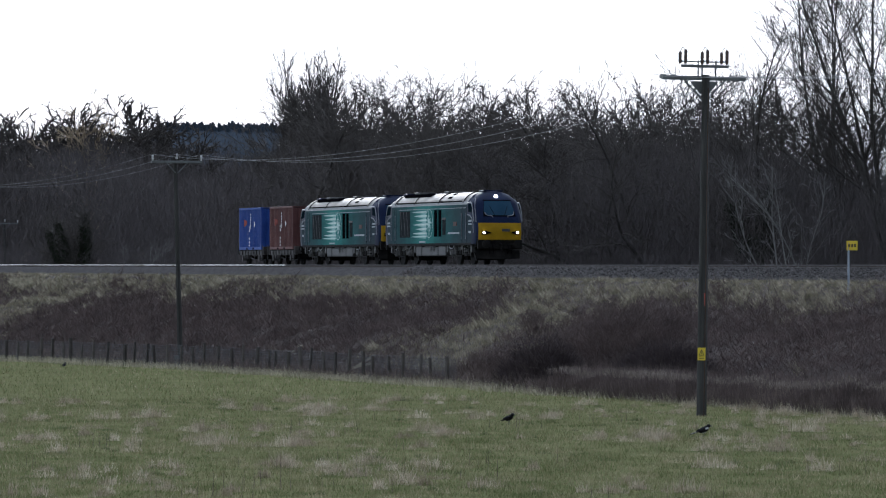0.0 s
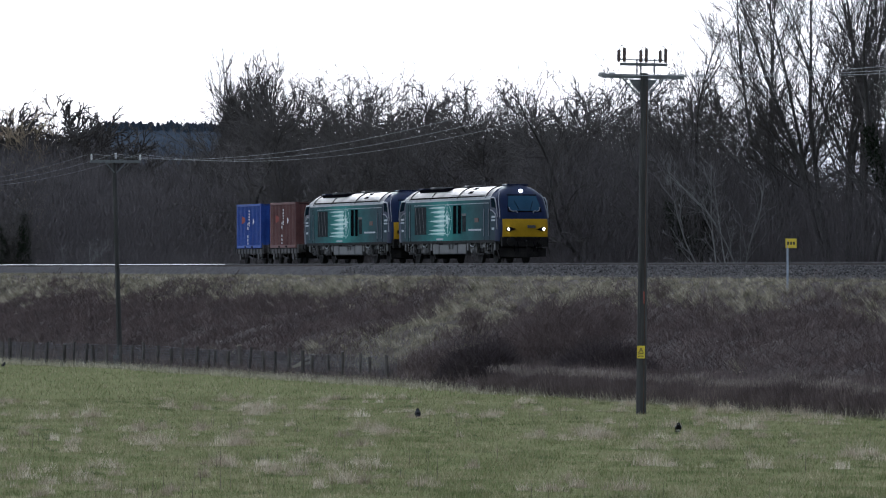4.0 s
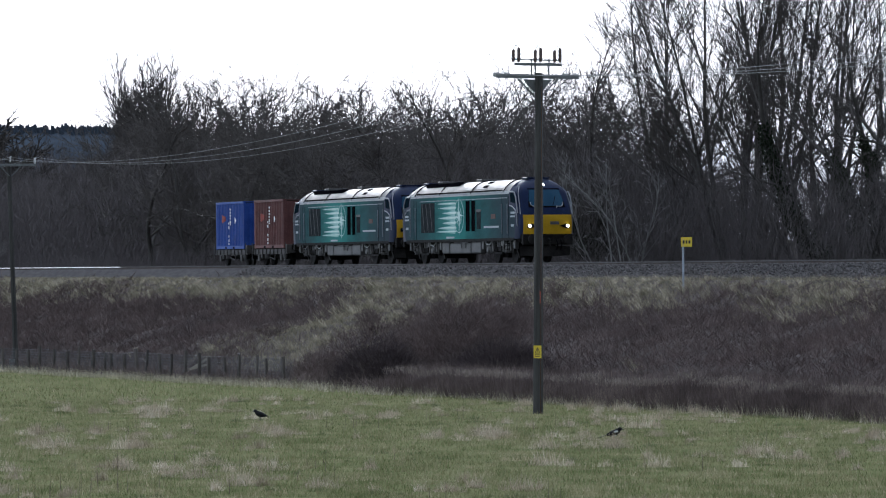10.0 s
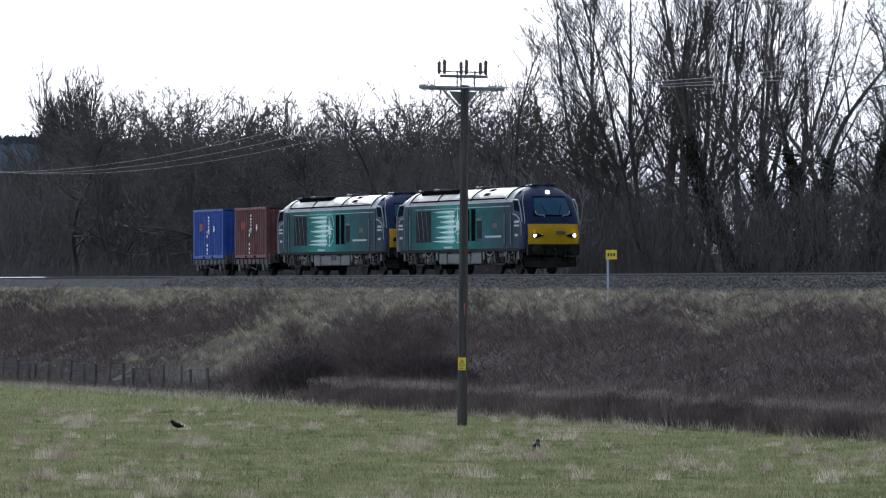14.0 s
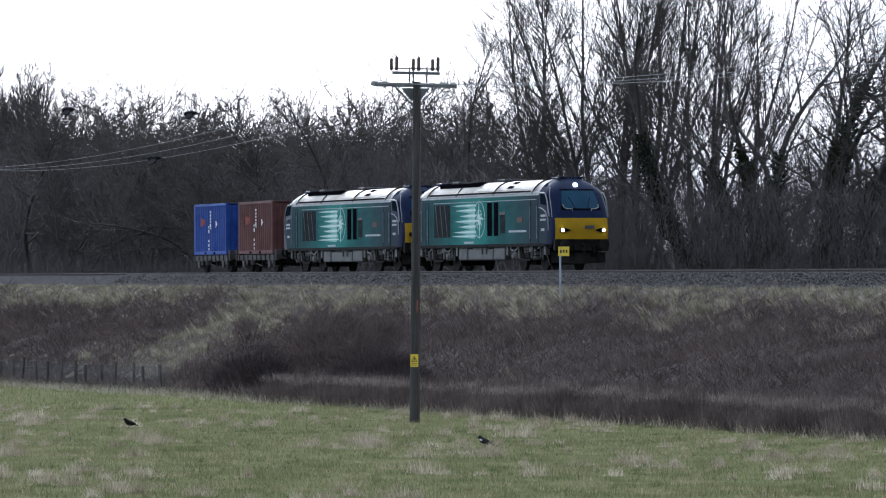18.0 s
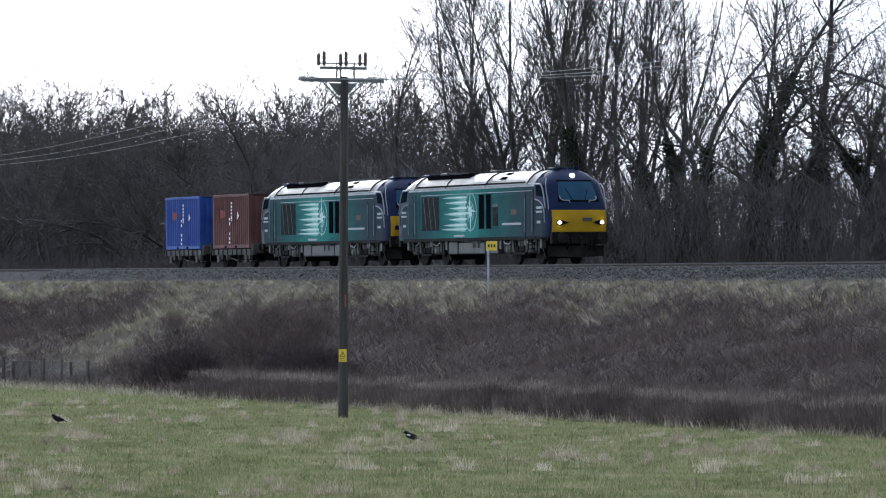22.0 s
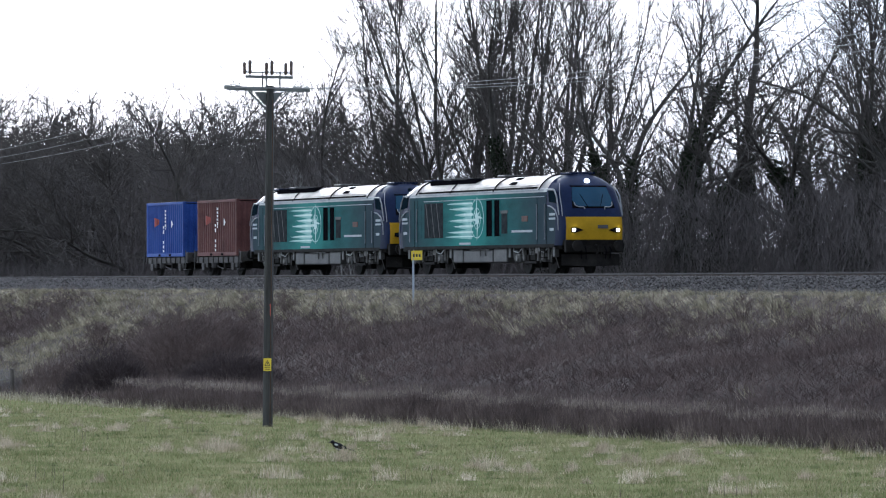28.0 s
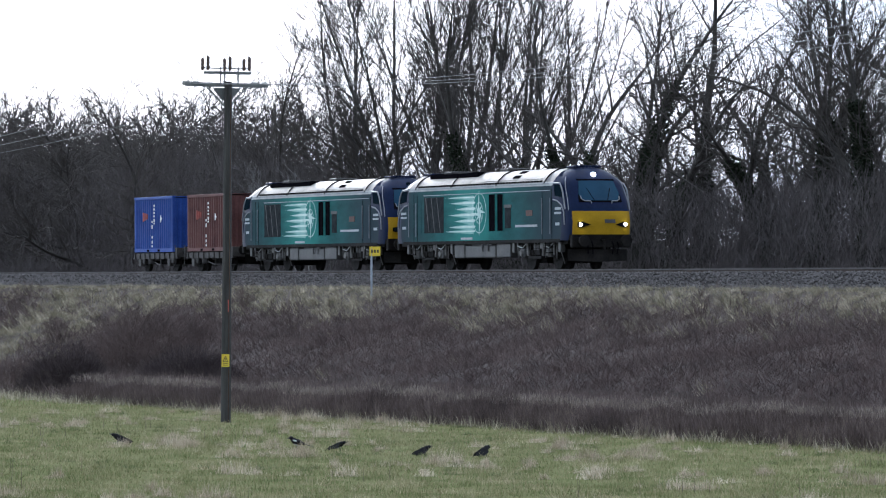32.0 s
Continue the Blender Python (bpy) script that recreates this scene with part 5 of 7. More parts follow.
def bogie(loco, x):
    bm = B()
    for s in (-1, 1):
        y0, y1 = sorted((s * 0.98, s * 1.14))
        box(bm, x - 1.95, x - 0.9, y0, y1, 0.62, 0.84, 0.02)
        box(bm, x + 0.9, x + 1.95, y0, y1, 0.62, 0.84, 0.02)
        box(bm, x - 1.0, x + 1.0, y0, y1, 0.44, 0.66, 0.02)
    box(bm, x - 0.35, x + 0.35, -1.0, 1.0, 0.5, 0.7, 0.02)
    fr = part("bogie_frame", bm, M_UNDER, loco)
    for dx in (-0.85, 0.85):
        bm = B()
        box(bm, x + dx - 0.55, x + dx + 0.55, -0.62, 0.62, 0.14, 0.80, 0.05)
        part("traction_motor", bm, M_UNDER, fr)
    for s in (-1, 1):
        for dx in (-1.4, 1.4):
            bm = B()
            y0, y1 = sorted((s * 0.95, s * 1.22))
            box(bm, x + dx - 0.20, x + dx + 0.20, y0, y1, 0.36, 0.70, 0.04)
            part("axle_box", bm, M_TANK, fr)
            for k in (-0.36, 0.36):
                bm = B()
                for j in range(5):
                    rod(bm, (x + dx + k, s * 1.10, 0.50 + j * 0.075), (x + dx + k, s * 1.10, 0.545 + j * 0.075), 0.10, None, 10)
                part("coil_spring", bm, M_TANK, fr)
            bm = B()
            rod(bm, (x + dx * 0.55, s * 1.20, 0.42), (x + dx * 0.62, s * 1.22, 1.02), 0.05, 0.05, 8)
            part("damper", bm, M_DAMPER, fr)
            bm = B()
            rod(bm, (x + dx * 1.33, s * 1.18, 0.45), (x + dx * 1.36, s * 1.2, 0.98), 0.04, 0.04, 8)
            part("damper", bm, M_DAMPER, fr)
        bm = B()
        box(bm, x - 0.65, x + 0.65, *sorted((s * 1.15, s * 1.24)), 0.30, 0.40, 0.01)
        rod(bm, (x - 0.3, s * 1.18, 0.95), (x - 0.3, s * 1.18, 0.35), 0.03, None, 6)
        rod(bm, (x + 0.42, s * 1.18, 0.95), (x + 0.42, s * 1.18, 0.35), 0.03, None, 6)
        part("step", bm, M_UNDER, fr)
        # axle ends, brake rigging, pipes and cable runs over the frame, coloured pale for small highlights
        for dx in (-1.4, 1.4):
            bm = B()
            rod(bm, (x + dx, s * 1.22, 0.53), (x + dx, s * 1.30, 0.53), 0.15, 0.12, 14)
            part("axle_end", bm, M_DAMPER, fr, "axle end cover, coloured pale for a highlight")
            for k in (-0.62, 0.62):
                bm = B()
                rod(bm, (x + dx + k, s * 1.12, 0.92), (x + dx + k * 0.92, s * 1.12, 0.34), 0.032, 0.028, 6)
                part("brake_hanger", bm, M_DAMPER, fr)
                bm = B()
                box(bm, x + dx + k * 0.9 - 0.05, x + dx + k * 0.9 + 0.05, *sorted((s * 0.72, s * 1.10)), 0.36, 0.62, 0.015)
                part("brake_block", bm, M_UNDER, fr)
            bm = B()
            pts = [(x + dx - 0.5, 0.98), (x + dx - 0.42, 0.80), (x + dx + 0.1, 0.74), (x + dx + 0.45, 0.90)]
            for (a, b), (c, d) in zip(pts, pts[1:]):
                rod(bm, (a, s * 1.24, b), (c, s * 1.24, d), 0.022, None, 6)
            part("air_pipe", bm, M_CANT, fr, "pale bent air pipe")
            bm = B()
            rod(bm, (x + dx * 1.42, s * 1.02, 0.80), (x + dx * 1.50, s * 0.84, 0.12), 0.022, None, 6)
            part("sand_pipe", bm, M_DAMPER, fr)
        for k in (-0.18, 0.18):
            bm = B()
            for j in range(6):
                rod(bm, (x + k, s * 1.08, 0.66 + j * 0.055), (x + k, s * 1.08, 0.70 + j * 0.055), 0.13, None, 12)
            part("secondary_spring", bm, M_TANK, fr)
        bm = B()
        box(bm, x + 0.52, x + 0.86, *sorted((s * 1.12, s * 1.25)), 0.70, 0.92, 0.02)
        part("junction_box", bm, M_DAMPER, fr)
    return fr


def cab_end(loco, sgn):
    """Glass, lights, trim and gear of one cab; sgn 1 the front, -1 the rear."""
    def X(x):
        return x if sgn > 0 else 2 * MID - x

    def front(y, z):
        # the cab's front, bowed in plan
        tab = ((0.0, 0.08), (0.28, 0.08), (0.54, 0.05), (0.74, 0.0), (0.82, -0.05), (0.885, -0.12), (0.94, -0.24), (1.2, -0.6))
        top = max(0.0, (z - 2.1) / 1.4)
        f = abs(y) / (HW * (1 - 0.19 * top))
        for (p, q), (u, v) in zip(tab, tab[1:]):
            if f <= u:
                return nose_x(z) + q + (v - q) * (f - p) / (u - p)
        return nose_x(z) - 0.6

    def face(bm, pts, off, n=14):
        # a thin plate that follows the bowed front inside the outline of (y, z) corners, cut in columns
        ys = [p[0] for p in pts]
        y0, y1 = min(ys), max(ys)
        cols = []
        for i in range(n + 1):
            y = y0 + (y1 - y0) * (0.002 + 0.996 * i / n)
            zs = []
            for (p, q), (u, v) in zip(pts, pts[1:] + pts[:1]):
                if min(p, u) <= y <= max(p, u) and abs(u - p) > 1e-6:
                    zs.append(q + (v - q) * (y - p) / (u - p))
            lo, hi = min(zs), max(zs)
            zz = [lo + (hi - lo) * j / 3 for j in range(4)]
            cols.append([bm.verts.new((X(front(y, z) + off), y, z)) for z in zz])
        edge = []
        for i in range(n):
            for j in range(3):
                bm.faces.new((cols[i][j], cols[i + 1][j], cols[i + 1][j + 1], cols[i][j + 1]))
        loop = [c[0] for c in cols] + cols[-1][1:] + [c[3] for c in reversed(cols[:-1])] + [cols[0][2], cols[0][1]]
        back = [bm.verts.new((v.co.x - sgn * 0.06, v.co.y, v.co.z)) for v in loop]
        for i in range(len(loop)):
            k = (i + 1) % len(loop)
            bm.faces.new((loop[i], back[i], back[k], loop[k]))
        return bm

    bm = face(B(), [(-0.90, 2.46), (0.90, 2.46), (0.84, 3.36), (-0.84, 3.36)], 0.012)
    part("windscreen_surround", bm, M_GRILLE, loco, "dark windscreen surround")
    bm = face(B(), [(-0.72, 2.53), (0.72, 2.53), (0.84, 2.76), (0.79, 3.29), (-0.79, 3.29), (-0.84, 2.76)], 0.022)
    ws = part("windscreen", bm, M_GLASS, loco, "dark windscreen with a blue sky reflection put into its colour")
    for s in (-1, 1):
        bm = B()
        pts = [(s * 0.80, 2.70), (s * 0.78, 2.58), (s * 0.66, 2.51), (s * 0.44, 2.51), (s * 0.42, 2.42)]
        for (a, b), (c, d) in zip(pts, pts[1:]):
            rod(bm, (X(front(a, b) + 0.05), a, b), (X(front(c, d) + 0.05), c, d), 0.018, None, 6)
        part("grab_rail", bm, M_TRIM, loco, "white grab rail")
        bm = B()
        rod(bm, (X(front(0.25, 2.5) + 0.04), s * 0.25, 2.48), (X(front(0.48, 3.0) + 0.04), s * 0.48, 3.0), 0.012, None, 6)
        part("wiper", bm, M_GRILLE, ws)
        # headlight in a dark swept recess
        bm = face(B(), [(s * 1.03, 1.68), (s * 0.86, 1.71), (s * 0.52, 1.60), (s * 0.86, 1.49), (s * 1.03, 1.52)], 0.012)
        hr = part("light_recess", bm, M_GRILLE, loco, "black headlight recess")
        bm = B()
        c = Vector((X(front(0.93, 1.6) + 0.01), s * 0.93, 1.60))
        rod(bm, c, c + Vector((0.045 * sgn, 0, 0)), 0.062, 0.058, 16)
        part("headlight", bm, M_LAMP if sgn > 0 else M_PALEPORC, hr, "lit white headlight" if sgn > 0 else "unlit lamp")
        # buffers
        bm = B()
        rod(bm, (X(-0.5), s * 0.87, 0.98), (X(0.02), s * 0.87, 0.98), 0.12, 0.11, 12)
        rod(bm, (X(0.02), s * 0.87, 0.98), (X(0.10), s * 0.87, 0.98), 0.22, 0.22, 16)
        part("buffer", bm, M_UNDER, loco)
        # white pillar edge from the roof down to the yellow
        bm = B()
        ring = [(0.94 * HW * (1 - 0.20 * max(0, (z - 2.1) / 1.4) * 0.375) * w, z) for w, z in ((0.90, 3.44), (0.975, 3.22), (1.0, 2.95), (1.0, 2.5), (1.0, 2.15))]
        for (a, b), (c, d) in zip(ring, ring[1:]):
            rod(bm, (X(nose_x(b) - 0.24), s * (a + 0.006), b), (X(nose_x(d) - 0.24), s * (c + 0.006), d), 0.020, None, 6)
        part("pillar_trim", bm, M_TRIM, loco, "pale curved trim line")
        # cab side window and its sweep of trim
        bm = B()
        pts = [(-0.98, 2.66), (-1.75, 2.72), (-1.92, 3.16), (-1.22, 3.14)]
        vs = [bm.verts.new((X(a), s * (HW + (0.012 if z < 3 else -0.01)), z)) for a, z in pts]
        w2 = [bm.verts.new((X(a), s * (HW - 0.06), z)) for a, z in pts]
        bm.faces.new(vs)
        for i in range(4):
            bm.faces.new((vs[i], w2[i], w2[(i + 1) % 4], vs[(i + 1) % 4]))
        part("side_window", bm, M_SIDEGLASS, loco)
        bm = B()
        sw = [(-2.0, 3.22), (-1.3, 3.20), (-1.02, 2.95), (-0.86, 2.55), (-0.74, 2.2)]
        for (a, b), (c, d) in zip(sw, sw[1:]):
            rod(bm, (X(a), s * HW * (0.985 if b > 3.1 else 0.995), b), (X(c), s * HW * 0.997, d), 0.03, None, 6)
        part("cab_sweep", bm, M_TRIM, loco, "white curved livery line")
        bm = B()
        sw2 = [(-1.95, 2.58), (-1.5, 2.52), (-1.1, 2.36), (-0.84, 2.05), (-0.80, 1.6)]
        for (a, b), (c, d) in zip(sw2, sw2[1:]):
            rod(bm, (X(a), s * HW, b), (X(c), s * HW * 0.997, d), 0.028, None, 6)
        part("cab_sweep", bm, M_TRIM, loco, "white curved livery line")
        # handrails beside the cab door
        for a in (-2.16, -3.02):
            bm = B()
            rod(bm, (X(a), s * (HW + 0.05), 1.25), (X(a), s * (HW + 0.05), 2.65), 0.018, None, 6)
            part("handrail", bm, M_TRIM, loco)
        bm = B()
        for z in (0.52, 0.78):
            box(bm, *sorted((X(-2.3), X(-2.8))), *sorted((s * 1.18, s * 1.36)), z, z + 0.04)
        rod(bm, (X(-2.32), s * 1.33, 0.5), (X(-2.32), s * 1.33, 1.02), 0.02, None, 6)
        rod(bm, (X(-2.78), s * 1.33, 0.5), (X(-2.78), s * 1.33, 1.02), 0.02, None, 6)
        part("footstep", bm, M_UNDER, loco)
        # number and maker's marks as plain bars
        bm = B()
        for a, b, z, h in ((-1.15, -1.75, 2.18, 0.10), (-1.12, -1.8, 2.02, 0.08), (-1.3, -1.72, 1.58, 0.11)):
            box(bm, *sorted((X(a), X(b))), *sorted((s * (HW - 0.005), s * (HW + 0.012))), z, z + h)
        part("marking", bm, M_SLATE, loco, "pale unreadable marking")
    bm = face(B(), [(0.06, 1.66), (0.50, 1.66), (0.50, 1.80), (0.06, 1.80)], 0.012)
    part("number_bar", bm, M_BLACK, loco, "dark fleet number bar")
    bm = B()
    c = Vector((X(front(0, 3.54) + 0.01), 0, 3.54))
    rod(bm, c - Vector((0.05 * sgn, 0, 0)), c + Vector((0.06 * sgn, 0, 0)), 0.085, 0.078, 16)
    part("top_light", bm, M_LAMP if sgn > 0 else M_PALEPORC, loco, "lit round marker light" if sgn > 0 else "unlit round lamp")
    # brow with its row of horns and aerials
    bm = B()
    box(bm, *sorted((X(-1.75), X(-2.6))), -0.55, 0.55, 3.80, 3.89, 0.03)
    for k in range(8):
        box(bm, *sorted((X(-1.62), X(-1.72))), -0.52 + k * 0.14, -0.45 + k * 0.14, 3.82, 3.90)
    part("roof_brow", bm, M_BLUE, loco)
    # coupling, pipes, plough
    bm = B()
    box(bm, *sorted((X(-0.55), X(-0.30))), -1.22, 1.22, 0.72, 1.22, 0.03)
    part("buffer_beam", bm, M_UNDER, loco)
    bm = B()
    rod(bm, (X(-0.3), 0, 1.02), (X(0.02), 0, 0.96), 0.05, None, 8)
    rod(bm, (X(0.0), 0, 0.98), (X(-0.04), 0, 0.62), 0.045, None, 8)
    part("coupling_hook", bm, M_UNDER, loco)
    for y in (-0.62, -0.42, 0.42, 0.62):
        bm = B()
        rod(bm, (X(-0.28), y, 0.95), (X(-0.16), y * 1.02, 0.80), 0.026, None, 6)
        rod(bm, (X(-0.16), y * 1.02, 0.80), (X(-0.22), y * 0.96, 0.48), 0.026, None, 6)
        part("air_hose", bm, M_GRILLE, loco)
    bm = B()
    v = [(X(-0.75), -1.22, 0.22), (X(-0.30), -0.3, 0.18), (X(-0.30), 0.3, 0.18), (X(-0.75), 1.22, 0.22), (X(-0.75), 1.22, 0.66), (X(-0.42), 0.3, 0.66), (X(-0.42), -0.3, 0.66), (X(-0.75), -1.22, 0.66)]
    vs = [bm.verts.new(p) for p in v]
    bk = [bm.verts.new((p[0] - 0.04 * sgn, p[1], p[2])) for p in v]
    for a, b, c, d in ((0, 1, 6, 7), (1, 2, 5, 6), (2, 3, 4, 5)):
        bm.faces.new((vs[a], vs[b], vs[c], vs[d]))
        bm.faces.new((bk[d], bk[c], bk[b], bk[a]))
    part("snowplough", bm, M_UNDER, loco)


def locomotive():
    t = tagged(new("locomotive"), "teal and navy diesel locomotive with yellow nose", "locomotive", "locomotives of the train")
    q = shell()
    for key, name, mat, lab in (("teal", "side_wall", M_TEAL, "teal body sides"), ("blue", "cab", M_BLUE, "navy blue cab"), ("yellow", "nose", M_WARN, "yellow warning end"),
                                ("roof", "roof", M_ROOF, "silver-grey roof"), ("cant", "cantrail", M_CANT, "pale cantrail band"), ("cabroof", "cab_roof", M_PANEL, "grey cab roof"), ("valance", "valance", M_UNDER, "near-black front valance")):
        if key == "roof":
            part(name, quads_bm(q[key]), mat, t, lab)
            continue
        for g in (0, 1):
            if key in ("teal", "cant"):
                sel = [f for f in q[key] if (sum(p[1] for p in f) > 0) == bool(g)]
            else:
                sel = [f for f in q[key] if (sum(p[0] for p in f) / 4 > MID) == bool(g)]
            part(name, quads_bm(sel), mat, t, lab)
    bm = B()
    box(bm, -19.2, -0.8, -1.2, 1.2, 0.86, 1.02, 0.03)
    part("underframe", bm, M_UNDER, t)
    # a pale edge under the roof with its row of drip brackets
    side_part("gutter", rect(-17.6, -2.4, 3.19, 3.215), 0.015, M_TRIM, t)
    br = part("roof_bracket", box(B(), 0, 0.14, -0.04, 0.04, 0, 0.078), M_GRILLE, t, "small dark roof bracket")
    br.location = (-16.9, -1.275, 3.262)
    for k in range(46):
        for s in (-1, 1):
            if k or s > 0:
                part("roof_bracket", br.data, None, t).location = (-16.9 + k * 0.30, s * 1.275, 3.262)
    # roof hatches, fans, exhaust and seams
    for x0, x1, mat, nm in ((-16.4, -13.2, M_GRILLE, "radiator_grille"), (-13.0, -10.9, M_GRILLE, "exhaust_hatch")):
        bm = B()
        box(bm, x0, x1, -0.98, 0.98, 3.50, 3.80, 0.03)
        part(nm, bm, mat, t, "sooty black roof grille")
    for x0, x1 in ((-10.6, -8.2), (-7.9, -5.6), (-5.3, -3.4)):
        for s in (-1, 1):
            bm = B()
            vs = [bm.verts.new(p) for p in ((x0, s * 1.20, 3.42), (x1, s * 1.20, 3.42), (x1, s * 0.62, 3.79), (x0, s * 0.62, 3.79))]
            ws = [bm.verts.new((p.co.x, p.co.y * 0.97, p.co.z - 0.06)) for p in vs]
            bm.faces.new(vs)
            for i in range(4):
                bm.faces.new((vs[i], ws[i], ws[(i + 1) % 4], vs[(i + 1) % 4]))
            part("roof_hatch", bm, M_ROOF, t)
    for s in (-1, 1):
        bm = B()
        vs = [bm.verts.new(p) for p in ((-6.7, s * 1.15, 3.50), (-6.0, s * 1.15, 3.50), (-6.0, s * 0.74, 3.77), (-6.7, s * 0.74, 3.77))]
        ws = [bm.verts.new((p.co.x, p.co.y * 0.97, p.co.z - 0.05)) for p in vs]
        bm.faces.new(vs)
        for i in range(4):
            bm.faces.new((vs[i], ws[i], ws[(i + 1) % 4], vs[(i + 1) % 4]))
        part("roof_slot", bm, M_GRILLE, t, "dark roof vent slot")
    for x in (-17.2, -13.1, -8.05, -2.95):
        bm = B()
        pr = [(1.325, 3.20), (1.29, 3.27), (1.165, 3.46), (0.975, 3.64), (0.70, 3.775), (0.38, 3.835), (0, 3.855)]
        for s in (-1, 1):
            for (a, b), (c, d) in zip(pr, pr[1:]):
                rod(bm, (x, s * a, b), (x, s * c, d), 0.03, None, 6)
        part("roof_rib", bm, M_GRILLE, t)
    for x in (-15.6, -9.3):
        bm = B()
        box(bm, x - 0.45, x + 0.45, -0.5, 0.5, 3.83, 3.93, 0.03)
        part("roof_fan", bm, M_PANEL, t)
    # side grilles, louvres, doors and panels
    g = side_part("radiator_mesh", rect(-16.1, -13.85, 1.40, 2.86), 0.010, M_GRILLEGREY, t, "sooty grey side grille")
    for x in (-15.55, -14.9, -14.25):
        side_part("mesh_brace", [(x, 1.42), (x + 0.05, 1.42), (x - 0.35, 2.84), (x - 0.40, 2.84)], 0.018, M_PANEL, g)
    side_part("door_leaf", rect(-16.85, -16.45, 1.40, 2.80), 0.012, M_TEAL, t)
    for x0, x1 in ((-8.75, -8.07), (-7.84, -7.22)):
        v = side_part("air_louvre", rect(x0, x1, 1.42, 2.88), 0.008, M_GRILLE, t, "tall black air intake")
        side_part("louvre_frame", rect(x0 - 0.06, x0, 1.38, 2.92), 0.02, M_TEAL, v)
        side_part("louvre_frame", rect(x1, x1 + 0.06, 1.38, 2.92), 0.02, M_TEAL, v)
    side_part("intake_panel", rect(-7.02, -6.38, 1.52, 2.33), 0.012, M_GRILLEGREY, t)
    side_part("intake_hood", rect(-7.08, -6.32, 2.33, 2.45), 0.03, M_PANEL, t)
    for x in (-17.35, -3.1, -2.1, -16.95):
        side_part("door_seam", rect(x, x + 0.035, 1.05, 3.0), 0.006, M_GRILLE, t)
    side_part("panel_edge", rect(-16.2, -2.3, 2.93, 2.955), 0.008, M_SLATE, t)
    side_part("skirt", rect(-18.6, -1.25, 0.93, 1.06), 0.004, M_UNDER, t)
    # the pale compass star with its trailing streaks, left as plain shapes
    c = (-9.85, 2.16)
    for s in (-1, 1):
        star = B()
        for k in range(8):
            a = math.pi / 4 * k
            ln = (0.70, 0.42, 0.95, 0.42)[k % 4]
            tip = (c[0] + math.cos(a) * ln, c[1] + math.sin(a) * ln * 0.94)
            b1 = (c[0] + math.cos(a + 0.75) * 0.19, c[1] + math.sin(a + 0.75) * 0.19)
            flat(star, [c, tip, b1], 0.010, s)
        for k in range(28):
            a0, a1 = 2 * math.pi * k / 28, 2 * math.pi * (k + 1) / 28
            for r0, r1 in ((0.76, 0.785), (0.40, 0.42)):
                flat(star, [(c[0] + math.cos(a) * r, c[1] + math.sin(a) * r * 1.03) for a, r in ((a0, r0), (a1, r0), (a1, r1), (a0, r1))], 0.008, s)
        part("compass_graphic", star, M_GRAPHIC, t, "pale compass star graphic")
    for i, (z, x0, h) in enumerate(((2.80, -13.6, 0.05), (2.58, -13.2, 0.10), (2.34, -12.6, 0.12), (2.10, -13.3, 0.12), (1.86, -12.7, 0.12), (1.62, -13.4, 0.10), (1.44, -13.7, 0.06))):
        side_part("streak", [(x0, z), (-10.4, z - h / 2), (-10.25, z), (-10.4, z + h / 2)], 0.007, M_GRAPHIC, t, "pale tapering streak")
        side_part("streak_shade", [(x0 + 0.2, z - 0.02), (-10.5, z - h - 0.06), (-10.35, z), (-10.5, z + h + 0.02), (x0 + 0.6, z + 0.02)], 0.005, M_MINT, t, "mint streak")
    side_part("name_plate", rect(-4.75, -4.10, 1.98, 2.20), 0.02, M_PLATE, t, "small red and grey nameplate")
    side_part("lettering_bar", rect(-5.9, -3.6, 1.55, 1.64), 0.008, M_SLATE, t, "pale unreadable lettering")
    side_part("lettering_bar", rect(-11.9, -10.6, 1.10, 1.19), 0.008, M_SLATE, t)
    # fuel tank and equipment boxes
    for x0, x1, z0, z1 in ((-12.9, -11.75, 0.36, 0.92), (-11.65, -8.3, 0.36, 0.86), (-8.2, -6.7, 0.36, 0.92)):
        bm = B()
        box(bm, x0, x1, -1.26, 1.26, z0, z1, 0.05)
        part("fuel_tank" if x1 - x0 > 2 else "battery_box", bm, M_TANK, t)
    for s in (-1, 1):
        bm = B()
        for x in (-9.6, -9.0):
            rod(bm, (x, s * 1.30, 0.62), (x, s * 1.30, 0.98), 0.03, None, 6)
        rod(bm, (-10.8, s * 1.29, 0.88), (-8.6, s * 1.29, 0.88), 0.022, None, 6)
        part("pipework", bm, M_TANK, t)
        for x in (-18.3, -13.25, -6.4, -1.55):
            bm = B()
            box(bm, x - 0.13, x + 0.13, *sorted((s * 1.05, s * 1.25)), 0.55, 0.95, 0.02)
            part("sand_box", bm, M_TANK, t)
    for cx in (MID - 5.9, MID + 5.9):
        bogie(t, cx)
        for dx in (-1.4, 1.4):
            wheelset(t, cx + dx, 0.53)
    cab_end(t, 1)
    cab_end(t, -1)
    # the body and bogie frames are lifted above the wheels to fit the camera's view
    for me in {o.data for o in t.children_recursive if o.type == "MESH" and o.parent.name[:8] != "wheelset"}:
        me.transform(Matrix.Translation((0, 0, 0.12)))
    return t


